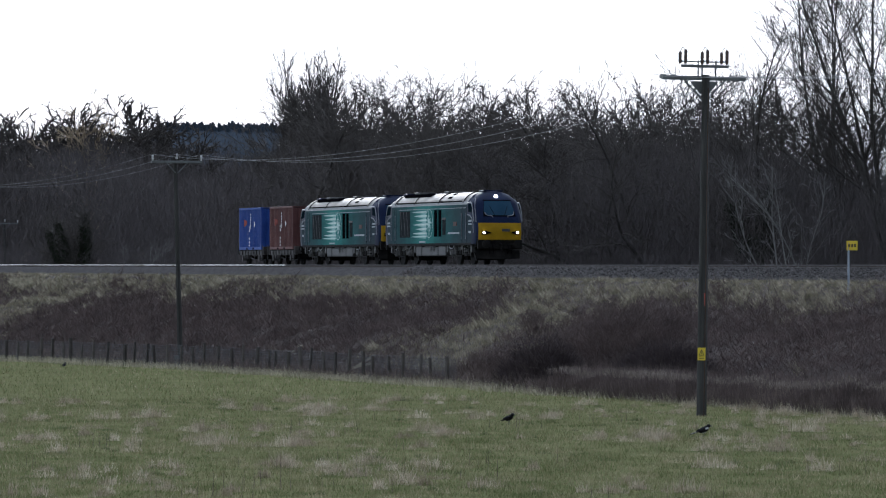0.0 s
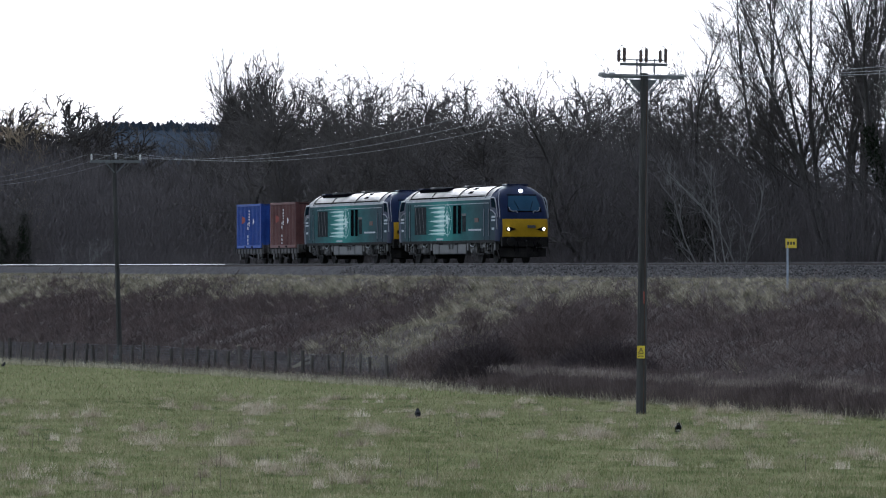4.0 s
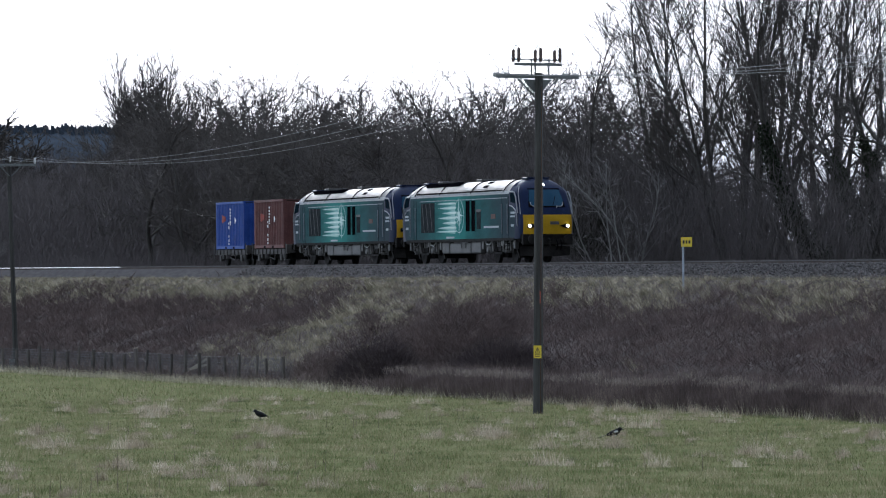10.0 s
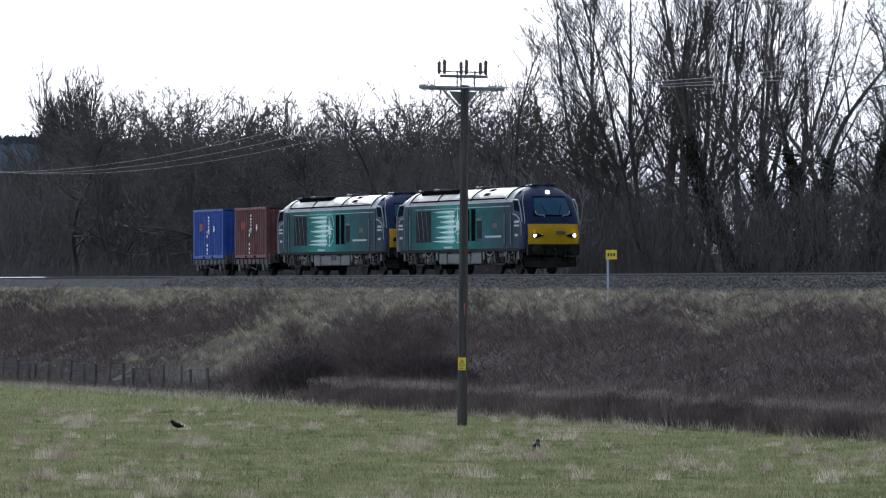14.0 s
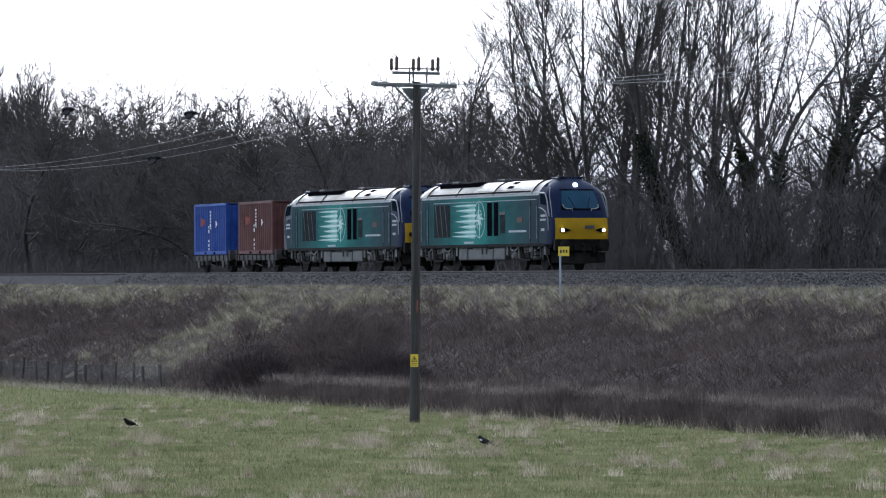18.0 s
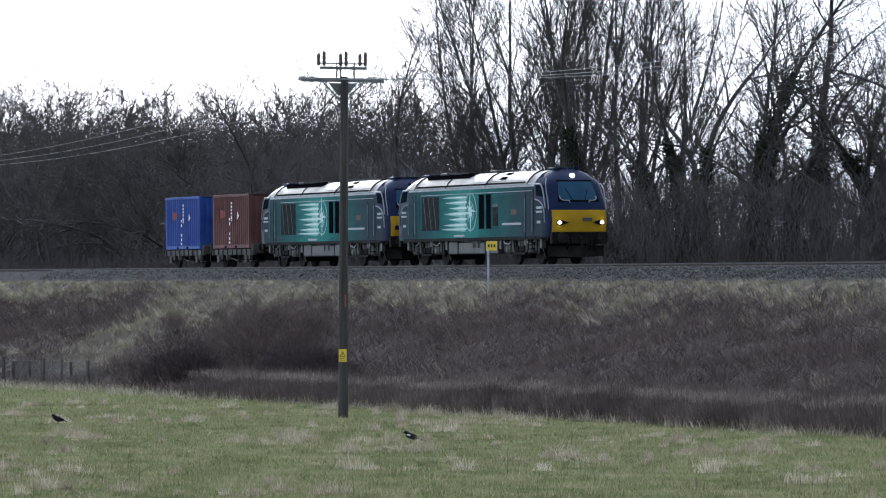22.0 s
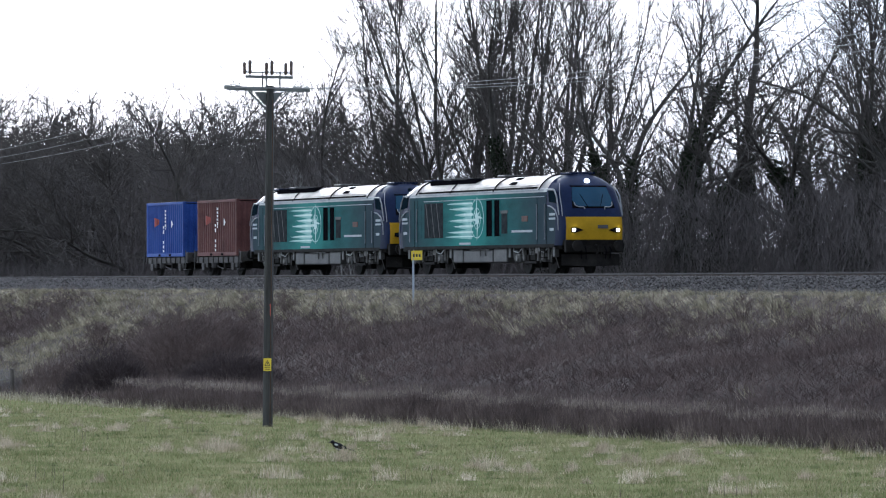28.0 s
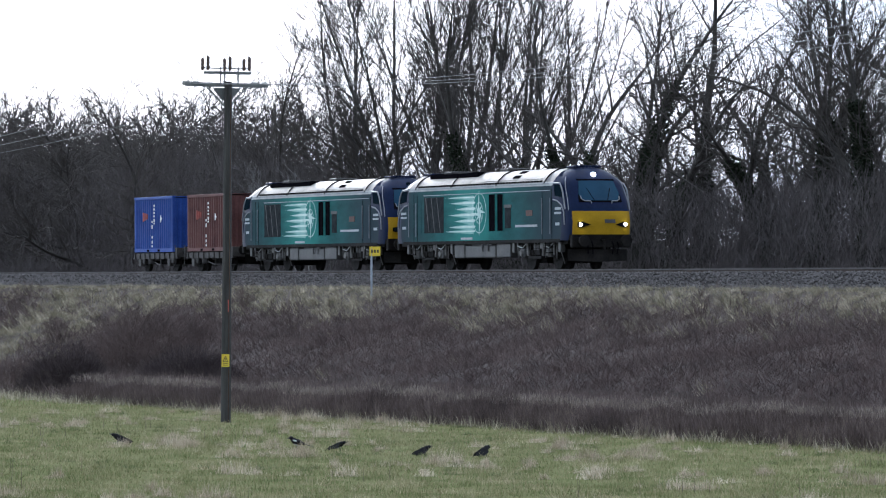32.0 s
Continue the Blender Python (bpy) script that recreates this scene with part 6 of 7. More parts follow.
def container(label, paint):
    """A twenty-foot box: corrugated walls, corner posts and castings, doors at its end; its foot at z 0."""
    L, W, H = 6.058, 2.438, 2.66
    t = tagged(new("shipping_container"), label, "container", "containers on the train")
    for s in (-1, 1):
        vs, fs = [], []
        n = 0
        x = 0.16
        prof = []
        while x < L - 0.3:
            prof += [(x, 0.0), (x + 0.09, 0.0), (x + 0.135, -0.075), (x + 0.285, -0.075)]
            x += 0.34
        for a, d in prof:
            for z in (0.16, H - 0.12):
                vs.append((a, s * (W / 2 - 0.012 + d), z))
        fs = [(2 * i, 2 * i + 2, 2 * i + 3, 2 * i + 1) for i in range(len(prof) - 1)]
        part("corrugated_wall", mesh_from("corrugated_wall", vs, fs, paint), None, t)
        for z0, z1, nm in ((0.0, 0.17, "bottom_rail"), (H - 0.13, H, "top_rail")):
            bm = B()
            box(bm, 0.15, L - 0.15, *sorted((s * (W / 2 - 0.06), s * W / 2)), z0, z1, 0.008)
            part(nm, bm, paint, t)
        for k in (2.0, 3.7):
            bm = B()
            box(bm, k, k + 0.36, *sorted((s * (W / 2 - 0.05), s * (W / 2 + 0.004))), 0.02, 0.125)
            part("fork_pocket", bm, M_GRILLE, t)
        # lettering kept as plain bars
        yo = sorted((s * (W / 2 - 0.014), s * (W / 2 + 0.006)))
        for z0, z1 in ((2.28, 2.16), (2.10, 1.98), (1.93, 1.82), (1.77, 1.66), (1.60, 1.42), (1.40, 1.32)):
            part("lettering_bar", box(B(), 3.09, 3.23, *yo, z1 + 0.02, z0), M_WHITE, t, "white unreadable letter")
        for z0, z1 in ((1.50, 1.36), (1.30, 1.10), (0.78, 0.62), (0.55, 0.38), (0.33, 0.2)):
            part("lettering_bar", box(B(), 2.78, 2.90, *yo, z1 + 0.03, z0), M_WHITE, t, "white unreadable mark")
        bm = B()
        flat_v = [(4.15, 1.76), (4.15, 1.42), (4.38, 1.59)]
        a = [bm.verts.new((x, s * (W / 2 + 0.006), z)) for x, z in flat_v]
        b = [bm.verts.new((x, s * (W / 2 - 0.02), z)) for x, z in flat_v]
        bm.faces.new(a)
        for i in range(3):
            bm.faces.new((a[i], b[i], b[(i + 1) % 3], a[(i + 1) % 3]))
        part("arrow_mark", bm, M_WHITE, t, "white triangle mark")
        bm = B()
        for k in range(3):
            box(bm, 1.35 + 0.28 * k, 1.55 + 0.28 * k, *yo, 1.48 + 0.05 * k, 1.92 - 0.04 * k)
        part("line_emblem", bm, M_EMBLEM, t, "faded red emblem")
        for x in (0.0, L - 0.16):
            bm = B()
            box(bm, x, x + 0.16, *sorted((s * (W / 2 - 0.16), s * W / 2)), 0.0, H, 0.012)
            part("corner_post", bm, paint, t)
            for z in (0.0, H - 0.118):
                bm = B()
                box(bm, x - 0.004, x + 0.165, *sorted((s * (W / 2 - 0.16), s * (W / 2 + 0.004))), z, z + 0.122, 0.01)
                part("corner_casting", bm, paint, t)
    for x, nm in ((0.03, "door_end"), (L - 0.05, "end_wall")):
        pr = []
        for k in range(8):
            y = -W / 2 + 0.15 + k * 0.268
            pr += [(x, y), (x, y + 0.10), (x - 0.04, y + 0.15), (x - 0.04, y + 0.24)]
        pr.append((x, W / 2 - 0.15))
        vs = [(a, b, z) for a, b in pr for z in (0.12, H - 0.10)]
        part(nm, mesh_from(nm, vs, [(2 * i, 2 * i + 2, 2 * i + 3, 2 * i + 1) for i in range(len(pr) - 1)], paint), None, t)
    bm = B()
    box(bm, 0.05, L - 0.05, -W / 2 + 0.05, W / 2 - 0.05, H - 0.05, H - 0.01)
    part("roof_panel", bm, paint, t)
    bm = B()
    box(bm, 0.05, L - 0.05, -W / 2 + 0.05, W / 2 - 0.05, 0.06, 0.15)
    part("floor_panel", bm, M_UNDER, t)
    bm = B()
    v = [bm.verts.new((L - 0.003, y, z)) for y, z in ((0.0, 0.72), (0.18, 0.9), (0.0, 1.08), (-0.18, 0.9))]
    w = [bm.verts.new((L - 0.03, q.co.y, q.co.z)) for q in v]
    bm.faces.new(v)
    for i in range(4):
        bm.faces.new((v[i], w[i], w[(i + 1) % 4], v[(i + 1) % 4]))
    part("diamond_placard", bm, M_SLATE, t, "grey diamond placard")
    bm = B()
    for k in range(3):
        box(bm, L - 0.03, L + 0.002, 0.35 + 0.22 * k, 0.5 + 0.22 * k, 1.86, 1.96)
    part("end_mark", bm, M_EMBLEM, t)
    return t


def wagon(label):
    """A short two-axle flat wagon, front buffers at x 0."""
    L = 8.388
    t = tagged(new("flat_wagon"), label, "wagon", "wagons of the train")
    for s in (-1, 1):
        bm = B()
        box(bm, -L + 0.62, -0.62, *sorted((s * 1.0, s * 1.16)), 0.62, 0.90, 0.015)
        part("sole_bar", bm, M_WAGON, t)
        for k in range(9):
            bm = B()
            x = -1.1 - k * 0.78
            box(bm, x - 0.07, x + 0.07, *sorted((s * 1.16, s * 1.21)), 0.62, 0.90)
            part("stanchion", bm, M_WAGON, t)
        for x in (-1.9, -L + 1.9):
            bm = B()
            box(bm, x - 0.5, x + 0.5, *sorted((s * 0.95, s * 1.12)), 0.40, 0.62, 0.03)
            box(bm, x - 0.18, x + 0.18, *sorted((s * 0.95, s * 1.2)), 0.26, 0.58, 0.03)
            part("axle_guard", bm, M_WAGON, t)
            bm = B()
            for k in range(5):
                box(bm, x - 0.7 + 0.1 * k, x + 0.7 - 0.1 * k, *sorted((s * 1.0, s * 1.1)), 0.62 - 0.03 * k, 0.645 - 0.03 * k)
            part("leaf_spring", bm, M_UNDER, t)
        for x in (-0.62, -L + 0.62):
            d = 1 if x > -1 else -1
            bm = B()
            rod(bm, (x, s * 0.87, 0.98), (x + 0.5 * d, s * 0.87, 0.98), 0.10, 0.09, 10)
            rod(bm, (x + 0.5 * d, s * 0.87, 0.98), (x + 0.58 * d, s * 0.87, 0.98), 0.22, 0.22, 14)
            part("buffer", bm, M_UNDER, t)
        bm = B()
        rod(bm, (-3.4, s * 1.1, 0.62), (-3.4, s * 1.12, 0.3), 0.03, None, 6)
        rod(bm, (-3.4, s * 1.12, 0.32), (-5.1, s * 1.12, 0.55), 0.03, None, 6)
        rod(bm, (-4.6, s * 1.2, 0.62), (-4.6, s * 1.2, 0.38), 0.16, None, 12)
        part("hand_brake", bm, M_WAGON, t)
        bm = B()
        box(bm, -1.0, -0.7, *sorted((s * 1.0, s * 1.28)), 0.30, 0.34)
        rod(bm, (-0.72, s * 1.25, 0.32), (-0.72, s * 1.25, 1.25), 0.02, None, 6)
        part("step_iron", bm, M_PANEL, t)
        part("grab_iron", rod(B(), (-L + 0.72, s * 1.25, 0.32), (-L + 0.72, s * 1.25, 1.25), 0.02, None, 6), M_PANEL, t)
    bm = B()
    box(bm, -L + 0.6, -0.6, -1.0, 1.0, 0.80, 0.90)
    part("deck", bm, M_WAGON, t)
    for x0 in (-0.75, -L + 0.55):
        bm = B()
        box(bm, x0, x0 + 0.2, -1.22, 1.22, 0.68, 1.14, 0.02)
        part("headstock", bm, M_WAGON, t)
    for x in (-1.25, -7.2):
        for s in (-1, 1):
            bm = B()
            box(bm, x - 0.09, x + 0.09, *sorted((s * 1.02, s * 1.2)), 0.90, 0.945)
            part("twist_lock", bm, M_UNDER, t)
    bm = B()
    rod(bm, (-2.6, 0.2, 0.55), (-3.7, 0.2, 0.55), 0.2, None, 12)
    box(bm, -5.4, -4.2, -0.5, 0.3, 0.4, 0.75, 0.03)
    part("brake_gear", bm, M_UNDER, t)
    for x in (-1.9, -L + 1.9):
        wheelset(t, x, 0.46)
    return t


LOCO_A = locomotive()
LOCO_B = copy_thing(LOCO_A, pose(-20.5, 0, RAIL))
LOCO_B["label"] = "teal and navy diesel locomotive, its lamps unlit"
for o in LOCO_B.children_recursive:
    if o.type == "MESH" and o.data.materials[0] == M_LAMP:
        o.data = o.data.copy()
        o.data.materials[0] = M_SIDEGLASS
        o["label"] = "unlit dark lamp"
WAGON_A = wagon("short container flat wagon carrying the brown box")
WAGON_B = copy_thing(WAGON_A, pose(-49.39, 0, RAIL))
WAGON_B["label"] = "short container flat wagon carrying the blue box, last of the train"
BOX_BROWN = container("reddish-brown corrugated shipping container with white markings", M_BOXBROWN)
BOX_BLUE = container("bright blue corrugated shipping container with white markings", M_BOXBLUE)

# ---- birds ----
M_PLUME = surface("black_plumage", (0.004, 0.004, 0.005), (0.012, 0.012, 0.014), 20.0, 0.7, 0, 0.2, 60.0, spec=0.1)
M_WHITEPLUME = surface("white_plumage", (0.35, 0.35, 0.34), (0.50, 0.50, 0.48), 20.0, 0.8, 0, 0.1, 60.0)
M_HORN = surface("dark_beak_horn", (0.010, 0.010, 0.010), (0.03, 0.03, 0.03), 20.0, 0.4, 0, 0)


def ball(bm, c, rx, ry, rz, m=None):
    r = bmesh.ops.create_icosphere(bm, subdivisions=2, radius=1.0)
    t = Matrix.Translation(c) @ (m or Matrix()) @ Matrix.Diagonal((rx, ry, rz, 1))
    bmesh.ops.transform(bm, matrix=t, verts=r["verts"])
    for f in bm.faces:
        f.smooth = True


def bird(label, pied, size=1.0, flying=False):
    """A crow-sized bird that looks along +x, its feet at z 0."""
    t = tagged(new("bird"), label, "bird", "birds about the meadow")
    k = size
    tilt = 0 if flying else -16
    rt = Matrix.Rotation(radians(tilt), 4, "Y")

    def P(x, y, z):
        return (rt @ Vector((x * k, y * k, z * k))) + Vector((0, 0, 0.17 * k))
    bm = B()
    ball(bm, P(0, 0, 0), 0.15 * k, 0.075 * k, 0.078 * k, rt)
    ball(bm, P(0.09, 0, 0.02), 0.08 * k, 0.06 * k, 0.065 * k, rt)
    part("body", bm, M_PLUME, t)
    hd = P(0.17, 0, 0.055 if not flying else 0.02)
    bm = B()
    ball(bm, hd, 0.055 * k, 0.045 * k, 0.046 * k)
    part("head", bm, M_PLUME, t)
    bm = B()
    rod(bm, hd + Vector((0.035 * k, 0, 0)), hd + Vector((0.11 * k, 0, -0.012 * k)), 0.018 * k, 0.004 * k, 6)
    part("beak", bm, M_HORN, t)
    bm = B()
    tl = 0.27 if pied else 0.15
    vs = [bm.verts.new(P(*q)) for q in ((-0.10, -0.03, 0.01), (-0.10, 0.03, 0.01), (-0.12 - tl, 0.06, 0.005), (-0.14 - tl, 0, 0.005), (-0.12 - tl, -0.06, 0.005))]
    ws = [bm.verts.new(v.co - Vector((0, 0, 0.012 * k))) for v in vs]
    bm.faces.new(vs)
    bm.faces.new(ws[::-1])
    for i in range(5):
        bm.faces.new((vs[i], ws[i], ws[(i + 1) % 5], vs[(i + 1) % 5]))
    part("tail", bm, M_PLUME, t)
    if pied:
        bm = B()
        ball(bm, P(0.0, 0, -0.035), 0.10 * k, 0.055 * k, 0.05 * k, rt)
        part("belly", bm, M_WHITEPLUME, t, "white belly")
    for s in (-1, 1):
        bm = B()
        if flying:
            pts = [(0.09, 0.04), (0.11, 0.17), (0.05, 0.36), (-0.03, 0.41), (-0.06, 0.32), (-0.05, 0.20), (-0.06, 0.04)]
            vs = [bm.verts.new((x * k, s * y * k, 0.012 * k * (1 - y))) for x, y in pts]
            ws = [bm.verts.new(v.co - Vector((0, 0, 0.012 * k))) for v in vs]
            bm.faces.new(vs)
            bm.faces.new(ws[::-1])
            for i in range(7):
                bm.faces.new((vs[i], ws[i], ws[(i + 1) % 7], vs[(i + 1) % 7]))
            w = part("wing", bm, M_PLUME, t)
            w.location = (0, 0, 0.19 * k)
        else:
            ball(bm, P(-0.03, s * 0.062, 0.005), 0.16 * k, 0.022 * k, 0.05 * k, rt)
            w = part("wing", bm, M_PLUME, t)
            if pied:
                bm = B()
                ball(bm, P(0.06, s * 0.07, 0.02), 0.06 * k, 0.022 * k, 0.024 * k, rt)
                part("shoulder_patch", bm, M_WHITEPLUME, w, "white shoulder patch")
        bm = B()
        rod(bm, (0.0, s * 0.03 * k, 0.13 * k), (0.015 * k, s * 0.035 * k, 0.01), 0.008 * k, None, 5)
        rod(bm, (-0.02 * k, s * 0.035 * k, 0.006), (0.06 * k, s * 0.035 * k, 0.006), 0.006 * k, None, 5)
        part("leg", bm, M_HORN, t)
    return t


def at(x, y, turn, z=None):
    return pose(x, y, field_z(x, y) if z is None else z, 0, 0, turn)


HOPPER = bird("black and white magpie walking in the short grass", True)
STROLLER = bird("black crow feeding in the meadow grass", False)
for x, y, turn, lab in ((-58.6, -27.9, 150, "black crow standing by the fence"), (36.6, -27.4, 60, "small dark bird by the foot of the pole")):
    b = bird(lab, False, 0.9 if x < 0 else 0.5)
    b.matrix_basis = at(x, y, turn)
LANDERS = [bird("black crow gliding down to the meadow", False, 1.0, True), bird("black and white magpie landing in the grass", True, 0.85, True),
           bird("dark crow braking with spread wings", False, 1.0, True), bird("dark crow coming in to land", False, 0.9, True)]
PASSERS = [bird("dark crow flying fast past the trees", False, 1.0, True) for k in range(3)]


def glide(ob, rows, rest, turn, still=None):
    """A bird that flies through rows of time and place and, where it lands, folds its wings; it beats them on the way."""
    pts = [(t, Vector((x, y, z - 0.17))) for t, x, y, z in rows]
    keys = []
    v0 = pts[1][1] - pts[0][1]
    if pts[0][0] > 0:
        back = pts[0][1] - v0.normalized() * 40
        keys.append((0.0, back, v0))
        keys.append((pts[0][0] - 3.0, back + Vector((0, 0, 0.01)), v0))
    for i, (t, p) in enumerate(pts):
        j = min(i + 1, len(pts) - 1)
        keys.append((t, p, pts[j][1] - pts[max(j - 1, 0)][1]))
    if rest:
        keys.append((rest[0], Vector((rest[1], rest[2], field_z(rest[1], rest[2]))), Vector((math.cos(radians(turn)), math.sin(radians(turn)), 0))))
        keys.append((32.0, keys[-1][1], keys[-1][2]))
    else:
        end = keys[-1][1] + (pts[-1][1] - pts[-2][1]).normalized() * 25
        keys.append((pts[-1][0] + 1.2, end, pts[-1][1] - pts[-2][1]))
        keys.append((32.0, end + Vector((0, 0, 0.01)), pts[-1][1] - pts[-2][1]))
    rows2 = []
    for t, p, v in keys:
        up = 0.0 if not rest else -20.0 * max(0.0, min(1.0, 1 - (rest[0] - t) / 0.8))
        rows2.append((t, pose(p.x, p.y, p.z, 0, up, math.degrees(math.atan2(v.y, v.x)))))
    walk(ob, rows2)
    t0, t1 = pts[0][0] - 3.0, (rest[0] if rest else pts[-1][0] + 1.2)
    for w in ob.children:
        if w.name.startswith("wing"):
            s = 1 if w.data.vertices[1].co.y > 0 else -1
            loc = w.location.copy()
            wr = [(0.0, pose(*loc, 8 * s, 0, 0))]
            t = max(t0, 0.1)
            n = 0
            while t < t1 - 0.15:
                wr.append((t, pose(*loc, s * (38 if n % 2 else -26), 0, 6 * s)))
                t += 0.1
                n += 1
            if rest:
                shut = pose(loc.x + 0.06, loc.y + 0.05 * s, loc.z + 0.01, -6 * s, 50, 84 * s)
                wr += [(t1 - 0.05, pose(*loc, 12 * s, 0, 30 * s)), (t1 + 0.15, shut), (32.0, shut)]
            else:
                wr += [(t1, pose(*loc, 0, 0, 0)), (32.0, pose(*loc, 0, 0, 0))]
            walk(w, wr)

# ---- what moves ----


def ballast_stones():
    """Loose stones on the near shoulder, each a rough octahedron."""
    n = 16000
    x = 52 - 130 * rng.random(n) ** 1.25
    k = rng.random(n)
    y = -7.05 + 1.75 * k
    z = np.where(k < 0.37, CESS + 0.02 + 0.14 * k / 0.37, CESS + 0.16 + (RAIL - 0.16 - CESS - 0.16) * np.minimum(1, (k - 0.37) / 0.49))
    s = rng.uniform(0.03, 0.068, (n, 3)) * (1 + np.clip(-x / 120, 0, 0.8))[:, None]
    c = np.stack([x, y, z + 0.01], 1)
    ax = np.zeros((6, n, 3))
    for i in range(3):
        ax[i, :, i] = s[:, i]
        ax[i + 3, :, i] = -s[:, i]
    v = (c[None] + ax + rng.normal(0, 0.008, (6, n, 3))).transpose(1, 0, 2)
    f = np.array([(0, 1, 2), (1, 3, 2), (3, 4, 2), (4, 0, 2), (1, 0, 5), (3, 1, 5), (4, 3, 5), (0, 4, 5)])
    me = bpy.data.meshes.new("ballast_stones")
    me.vertices.add(6 * n)
    me.vertices.foreach_set("co", v.astype(np.float32).ravel())
    idx = (np.arange(n, dtype=np.int32)[:, None, None] * 6 + f.astype(np.int32)[None]).ravel()
    me.loops.add(len(idx))
    me.loops.foreach_set("vertex_index", idx)
    me.polygons.add(8 * n)
    me.polygons.foreach_set("loop_start", np.arange(0, len(idx), 3, dtype=np.int32))
    me.materials.append(M_STONE)
    me.update()
    tagged(new("ballast_stones", me), "loose grey ballast stones on the track shoulder", "stones", kind="stuff")


def run(t):
    """How far the train's front stands along the line at t seconds."""
    return ((2.43679e-4 * t - 5.96653e-2) * t + 4.16928) * t - 80.456


def motions():
    ts = [k * 1.0 for k in range(33)]
    for ob, off, up in ((LOCO_A, 0.15, 0.0), (LOCO_B, -20.35, 0.0), (WAGON_A, -40.85, 0.0), (WAGON_B, -49.24, 0.0), (BOX_BROWN, -48.15, 0.945), (BOX_BLUE, -56.53, 0.945)):
        walk(ob, [(t, pose(run(t) + off, 0, RAIL + up)) for t in ts])
    fine = [k / 6 for k in range(193)]
    for ob in (LOCO_A, LOCO_B, WAGON_A, WAGON_B):
        for ax in ob.children:
            if ax.name.startswith("wheelset"):
                x, y, r = ax.location
                walk(ax, [(t, pose(x, y, r, 0, math.degrees((run(t) + 80.456) / r))) for t in fine])

    walk(HOPPER, [(0.0, at(58.4, -34.5, 100)), (1.0, at(53.0, -32.8, 160)), (2.0, at(56.4, -33.5, -20)), (3.5, at(57.0, -33.3, -15)), (5.0, at(61.5, -34.2, -15)), (6.0, at(63.5, -34.5, 20)),
                  (9.0, at(64.3, -34.6, 60)), (13.0, at(64.3, -34.6, 130)), (16.0, at(64.0, -34.6, 190)), (19.0, at(63.9, -34.6, 215)), (23.0, at(64.1, -34.7, 235)), (32.0, at(64.3, -34.7, 245))])
    walk(STROLLER, [(0.0, at(44.6, -35.6, 30)), (0.5, at(43.2, -35.6, 100)), (3.5, at(40.5, -35.3, 160)), (6.0, at(41.6, -36.0, 200)), (7.5, at(39.5, -36.1, 215)), (9.0, at(39.6, -36.5, 235)),
                    (13.0, at(39.3, -36.8, 255)), (19.0, at(40.0, -37.0, 290)), (25.0, at(39.7, -36.9, 260)), (32.0, at(39.7, -36.9, 250))])
    glide(LANDERS[0], [(29.2, 56.28, -40.09, 6.37), (29.4, 56.72, -38.87, 2.91), (29.6, 57.03, -38.03, 2.0), (30.3, 57.22, -37.48, 1.62), (30.6, 57.38, -37.02, 0.84), (30.9, 57.43, -36.85, 0.6), (31.2, 57.39, -36.96, 0.48)], (31.5, 57.59, -37.15), 240)
    glide(LANDERS[1], [(29.4, 63.34, -41.73, 3.54), (29.6, 64.6, -38.31, 1.91), (29.8, 65.25, -36.55, 1.57), (30.0, 65.85, -34.94, 1.45), (30.6, 66.09, -34.27, 1.12), (30.9, 66.11, -34.22, 0.69), (31.2, 66.07, -34.33, 0.53)], (31.4, 66.13, -34.25), 60)
    glide(LANDERS[2], [(29.5, 69.3, -40.9, 2.55), (29.8, 70.49, -37.67, 1.7), (30.0, 71.13, -35.96, 1.58), (30.2, 71.48, -35.0, 1.27), (30.3, 71.58, -34.74, 1.06), (30.6, 72.07, -33.42, 1.15), (30.9, 72.16, -33.17, 0.9), (31.2, 72.22, -33.03, 0.56)], (31.4, 72.3, -32.97), 120)
    glide(LANDERS[3], [(30.4, 68.34, -39.73, 3.54), (30.8, 69.55, -36.46, 1.7), (31.0, 70.16, -34.82, 1.05), (31.2, 70.57, -33.73, 0.6)], (31.35, 70.58, -33.77), 100)
    glide(PASSERS[0], [(17.8, 42.2, -42.08, 7.37), (18.0, 43.79, -37.33, 7.75), (18.2, 45.39, -32.56, 7.98), (18.4, 47.02, -27.73, 8.59), (18.6, 48.64, -22.96, 9.7), (18.8, 50.17, -18.48, 10.57)], None, 0)
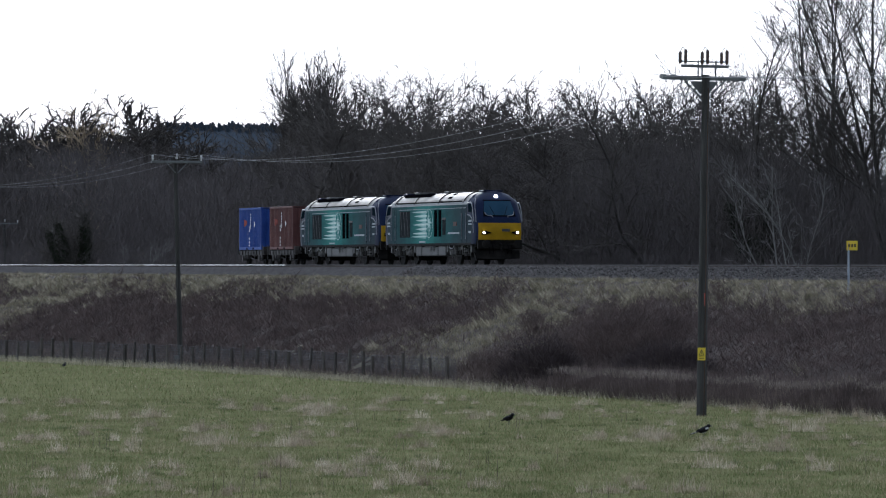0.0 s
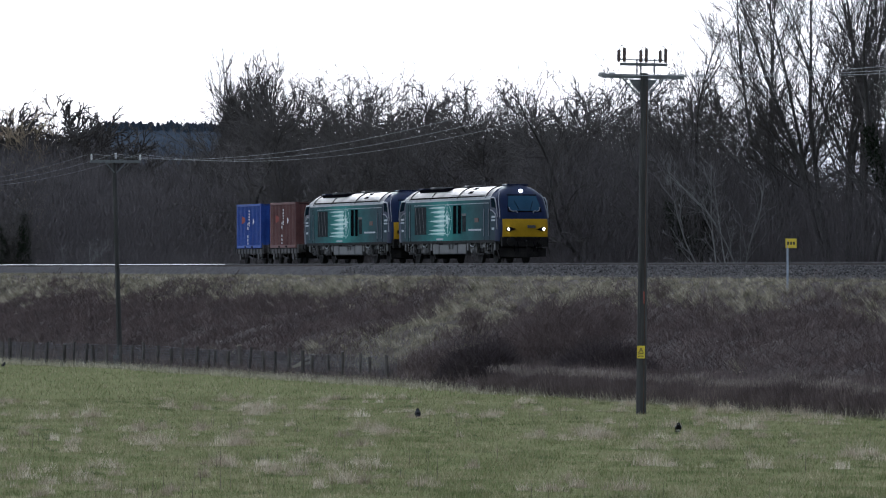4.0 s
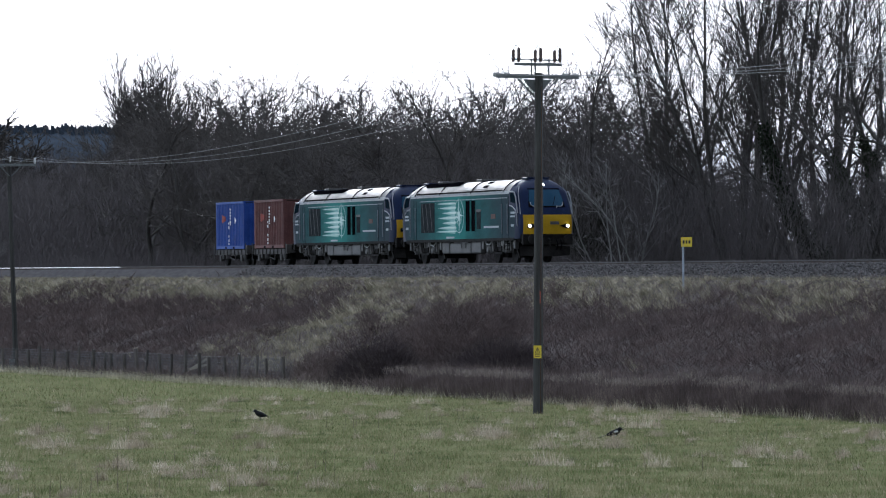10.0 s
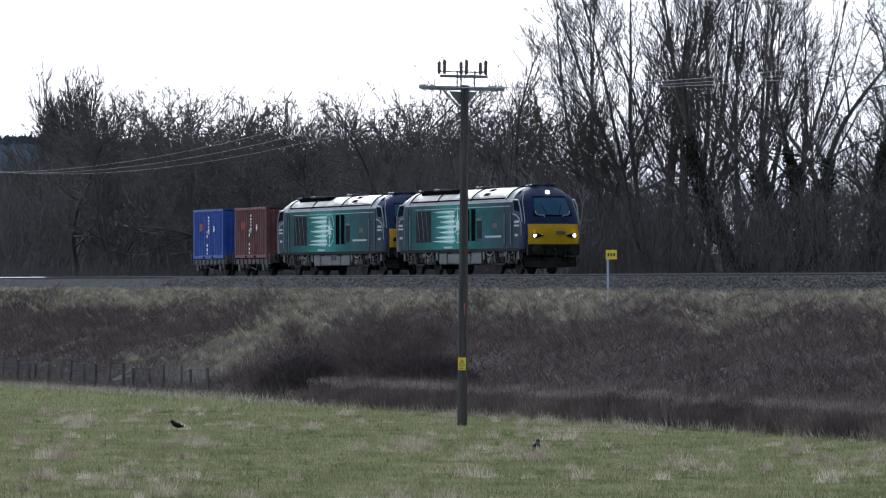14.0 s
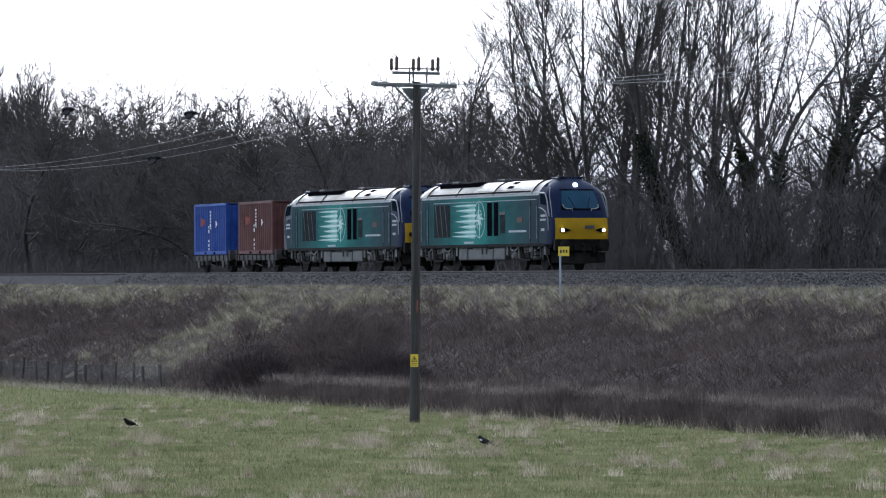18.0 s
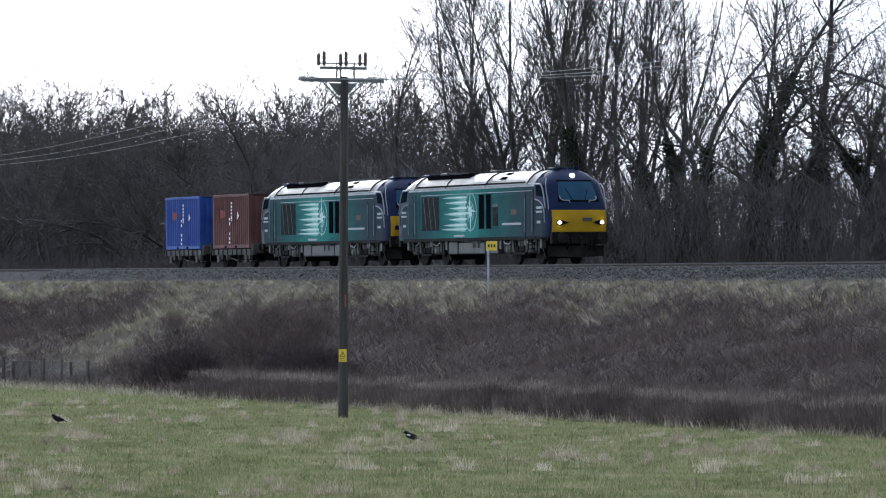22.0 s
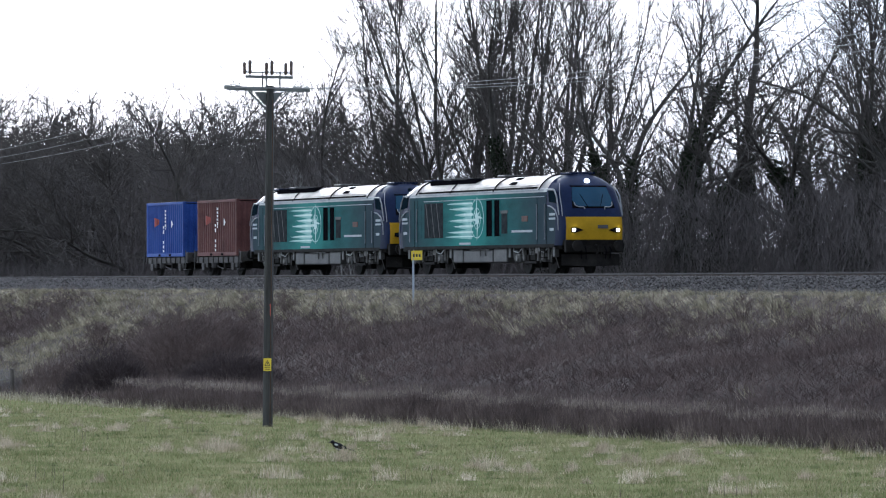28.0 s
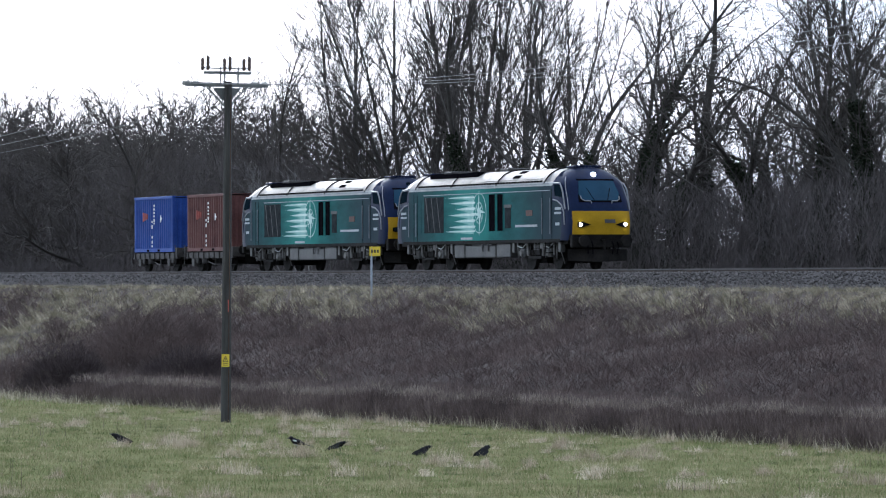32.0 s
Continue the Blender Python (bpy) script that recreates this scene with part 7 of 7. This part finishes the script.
    glide(PASSERS[1], [(17.8, 42.42, -41.43, 8.62), (18.0, 44.11, -36.38, 8.99), (18.2, 45.84, -31.25, 9.17), (18.4, 47.44, -26.52, 9.99), (18.6, 49.09, -21.65, 10.75), (18.8, 50.78, -16.7, 11.34)], None, 0)
    glide(PASSERS[2], [(17.8, 41.33, -44.69, 8.79), (18.0, 43.04, -39.58, 9.1), (18.2, 44.74, -34.51, 9.3), (18.4, 46.51, -29.27, 10.35), (18.6, 48.28, -24.05, 11.07), (18.8, 50.08, -18.77, 11.66)], None, 0)


meadow()
bank_plants()
ballast_stones()
hedge()
trees()
far_wood()
undergrowth()
far_hill()
near_pole()
far_pole(*FAR, "wooden power pole with three pin insulators beside the fence")
far_pole(*BEYOND, "distant wooden power pole with three pin insulators")
far_pole(*NEXT, "wooden power pole standing in the meadow")
wires()
fence()
line_sign()
far_pole(-285.0, 10.7, "distant pole top showing beyond the line")
for x, y, rx, ry, h, n in ((-9.5, -16.0, 5.4, 2.8, 1.9, 12000), (-15.5, -19.4, 3.2, 2.0, 1.3, 5000)):
    mound(x, y, bank_z(x, y) if y > -18.5 else field_z(x, y), rx, ry, h, n, "dense mound of leafless bramble at the foot of the bank")
# Darkened mounds: the first fills the shaded hollow behind the hedge.
mound(4.0, -18.2, bank_z(4.0, -18.2), 5.2, 1.4, 1.7, 14000, "leafless thicket behind the hedge, stems darkened for the shaded hollow", M_SHADESTEM)
mound(-3.0, -20.8, field_z(-3.0, -20.8), 3.1, 1.6, 2.0, 11000, "arching bramble bush at the end of the hedge, stems darkened for shade", M_SHADESTEM)
for x, y, rx, ry, h, n in ((-1.5, -12.0, 1.0, 0.8, 1.6, 16), (-26.0, -14.0, 1.3, 0.9, 0.9, 60), (-32.0, -12.5, 1.0, 0.8, 0.8, 50), (3.0, -13.4, 0.8, 0.6, 1.3, 9), (12.0, -12.0, 0.7, 0.6, 1.0, 8), (44.0, -11.0, 0.8, 0.6, 1.0, 10),
                            (20.0, -10.0, 0.9, 0.6, 0.9, 30), (31.0, -9.6, 0.8, 0.6, 0.8, 24), (-75.0, -12.0, 1.2, 0.8, 1.0, 40), (-16.0, -9.2, 1.0, 0.6, 0.8, 40)):
    shrub("bush", x, y, bank_z(x, y), rx, ry, h, n, "small leafless bush on the embankment", M_BRAMBLE, 0.012)
motions()
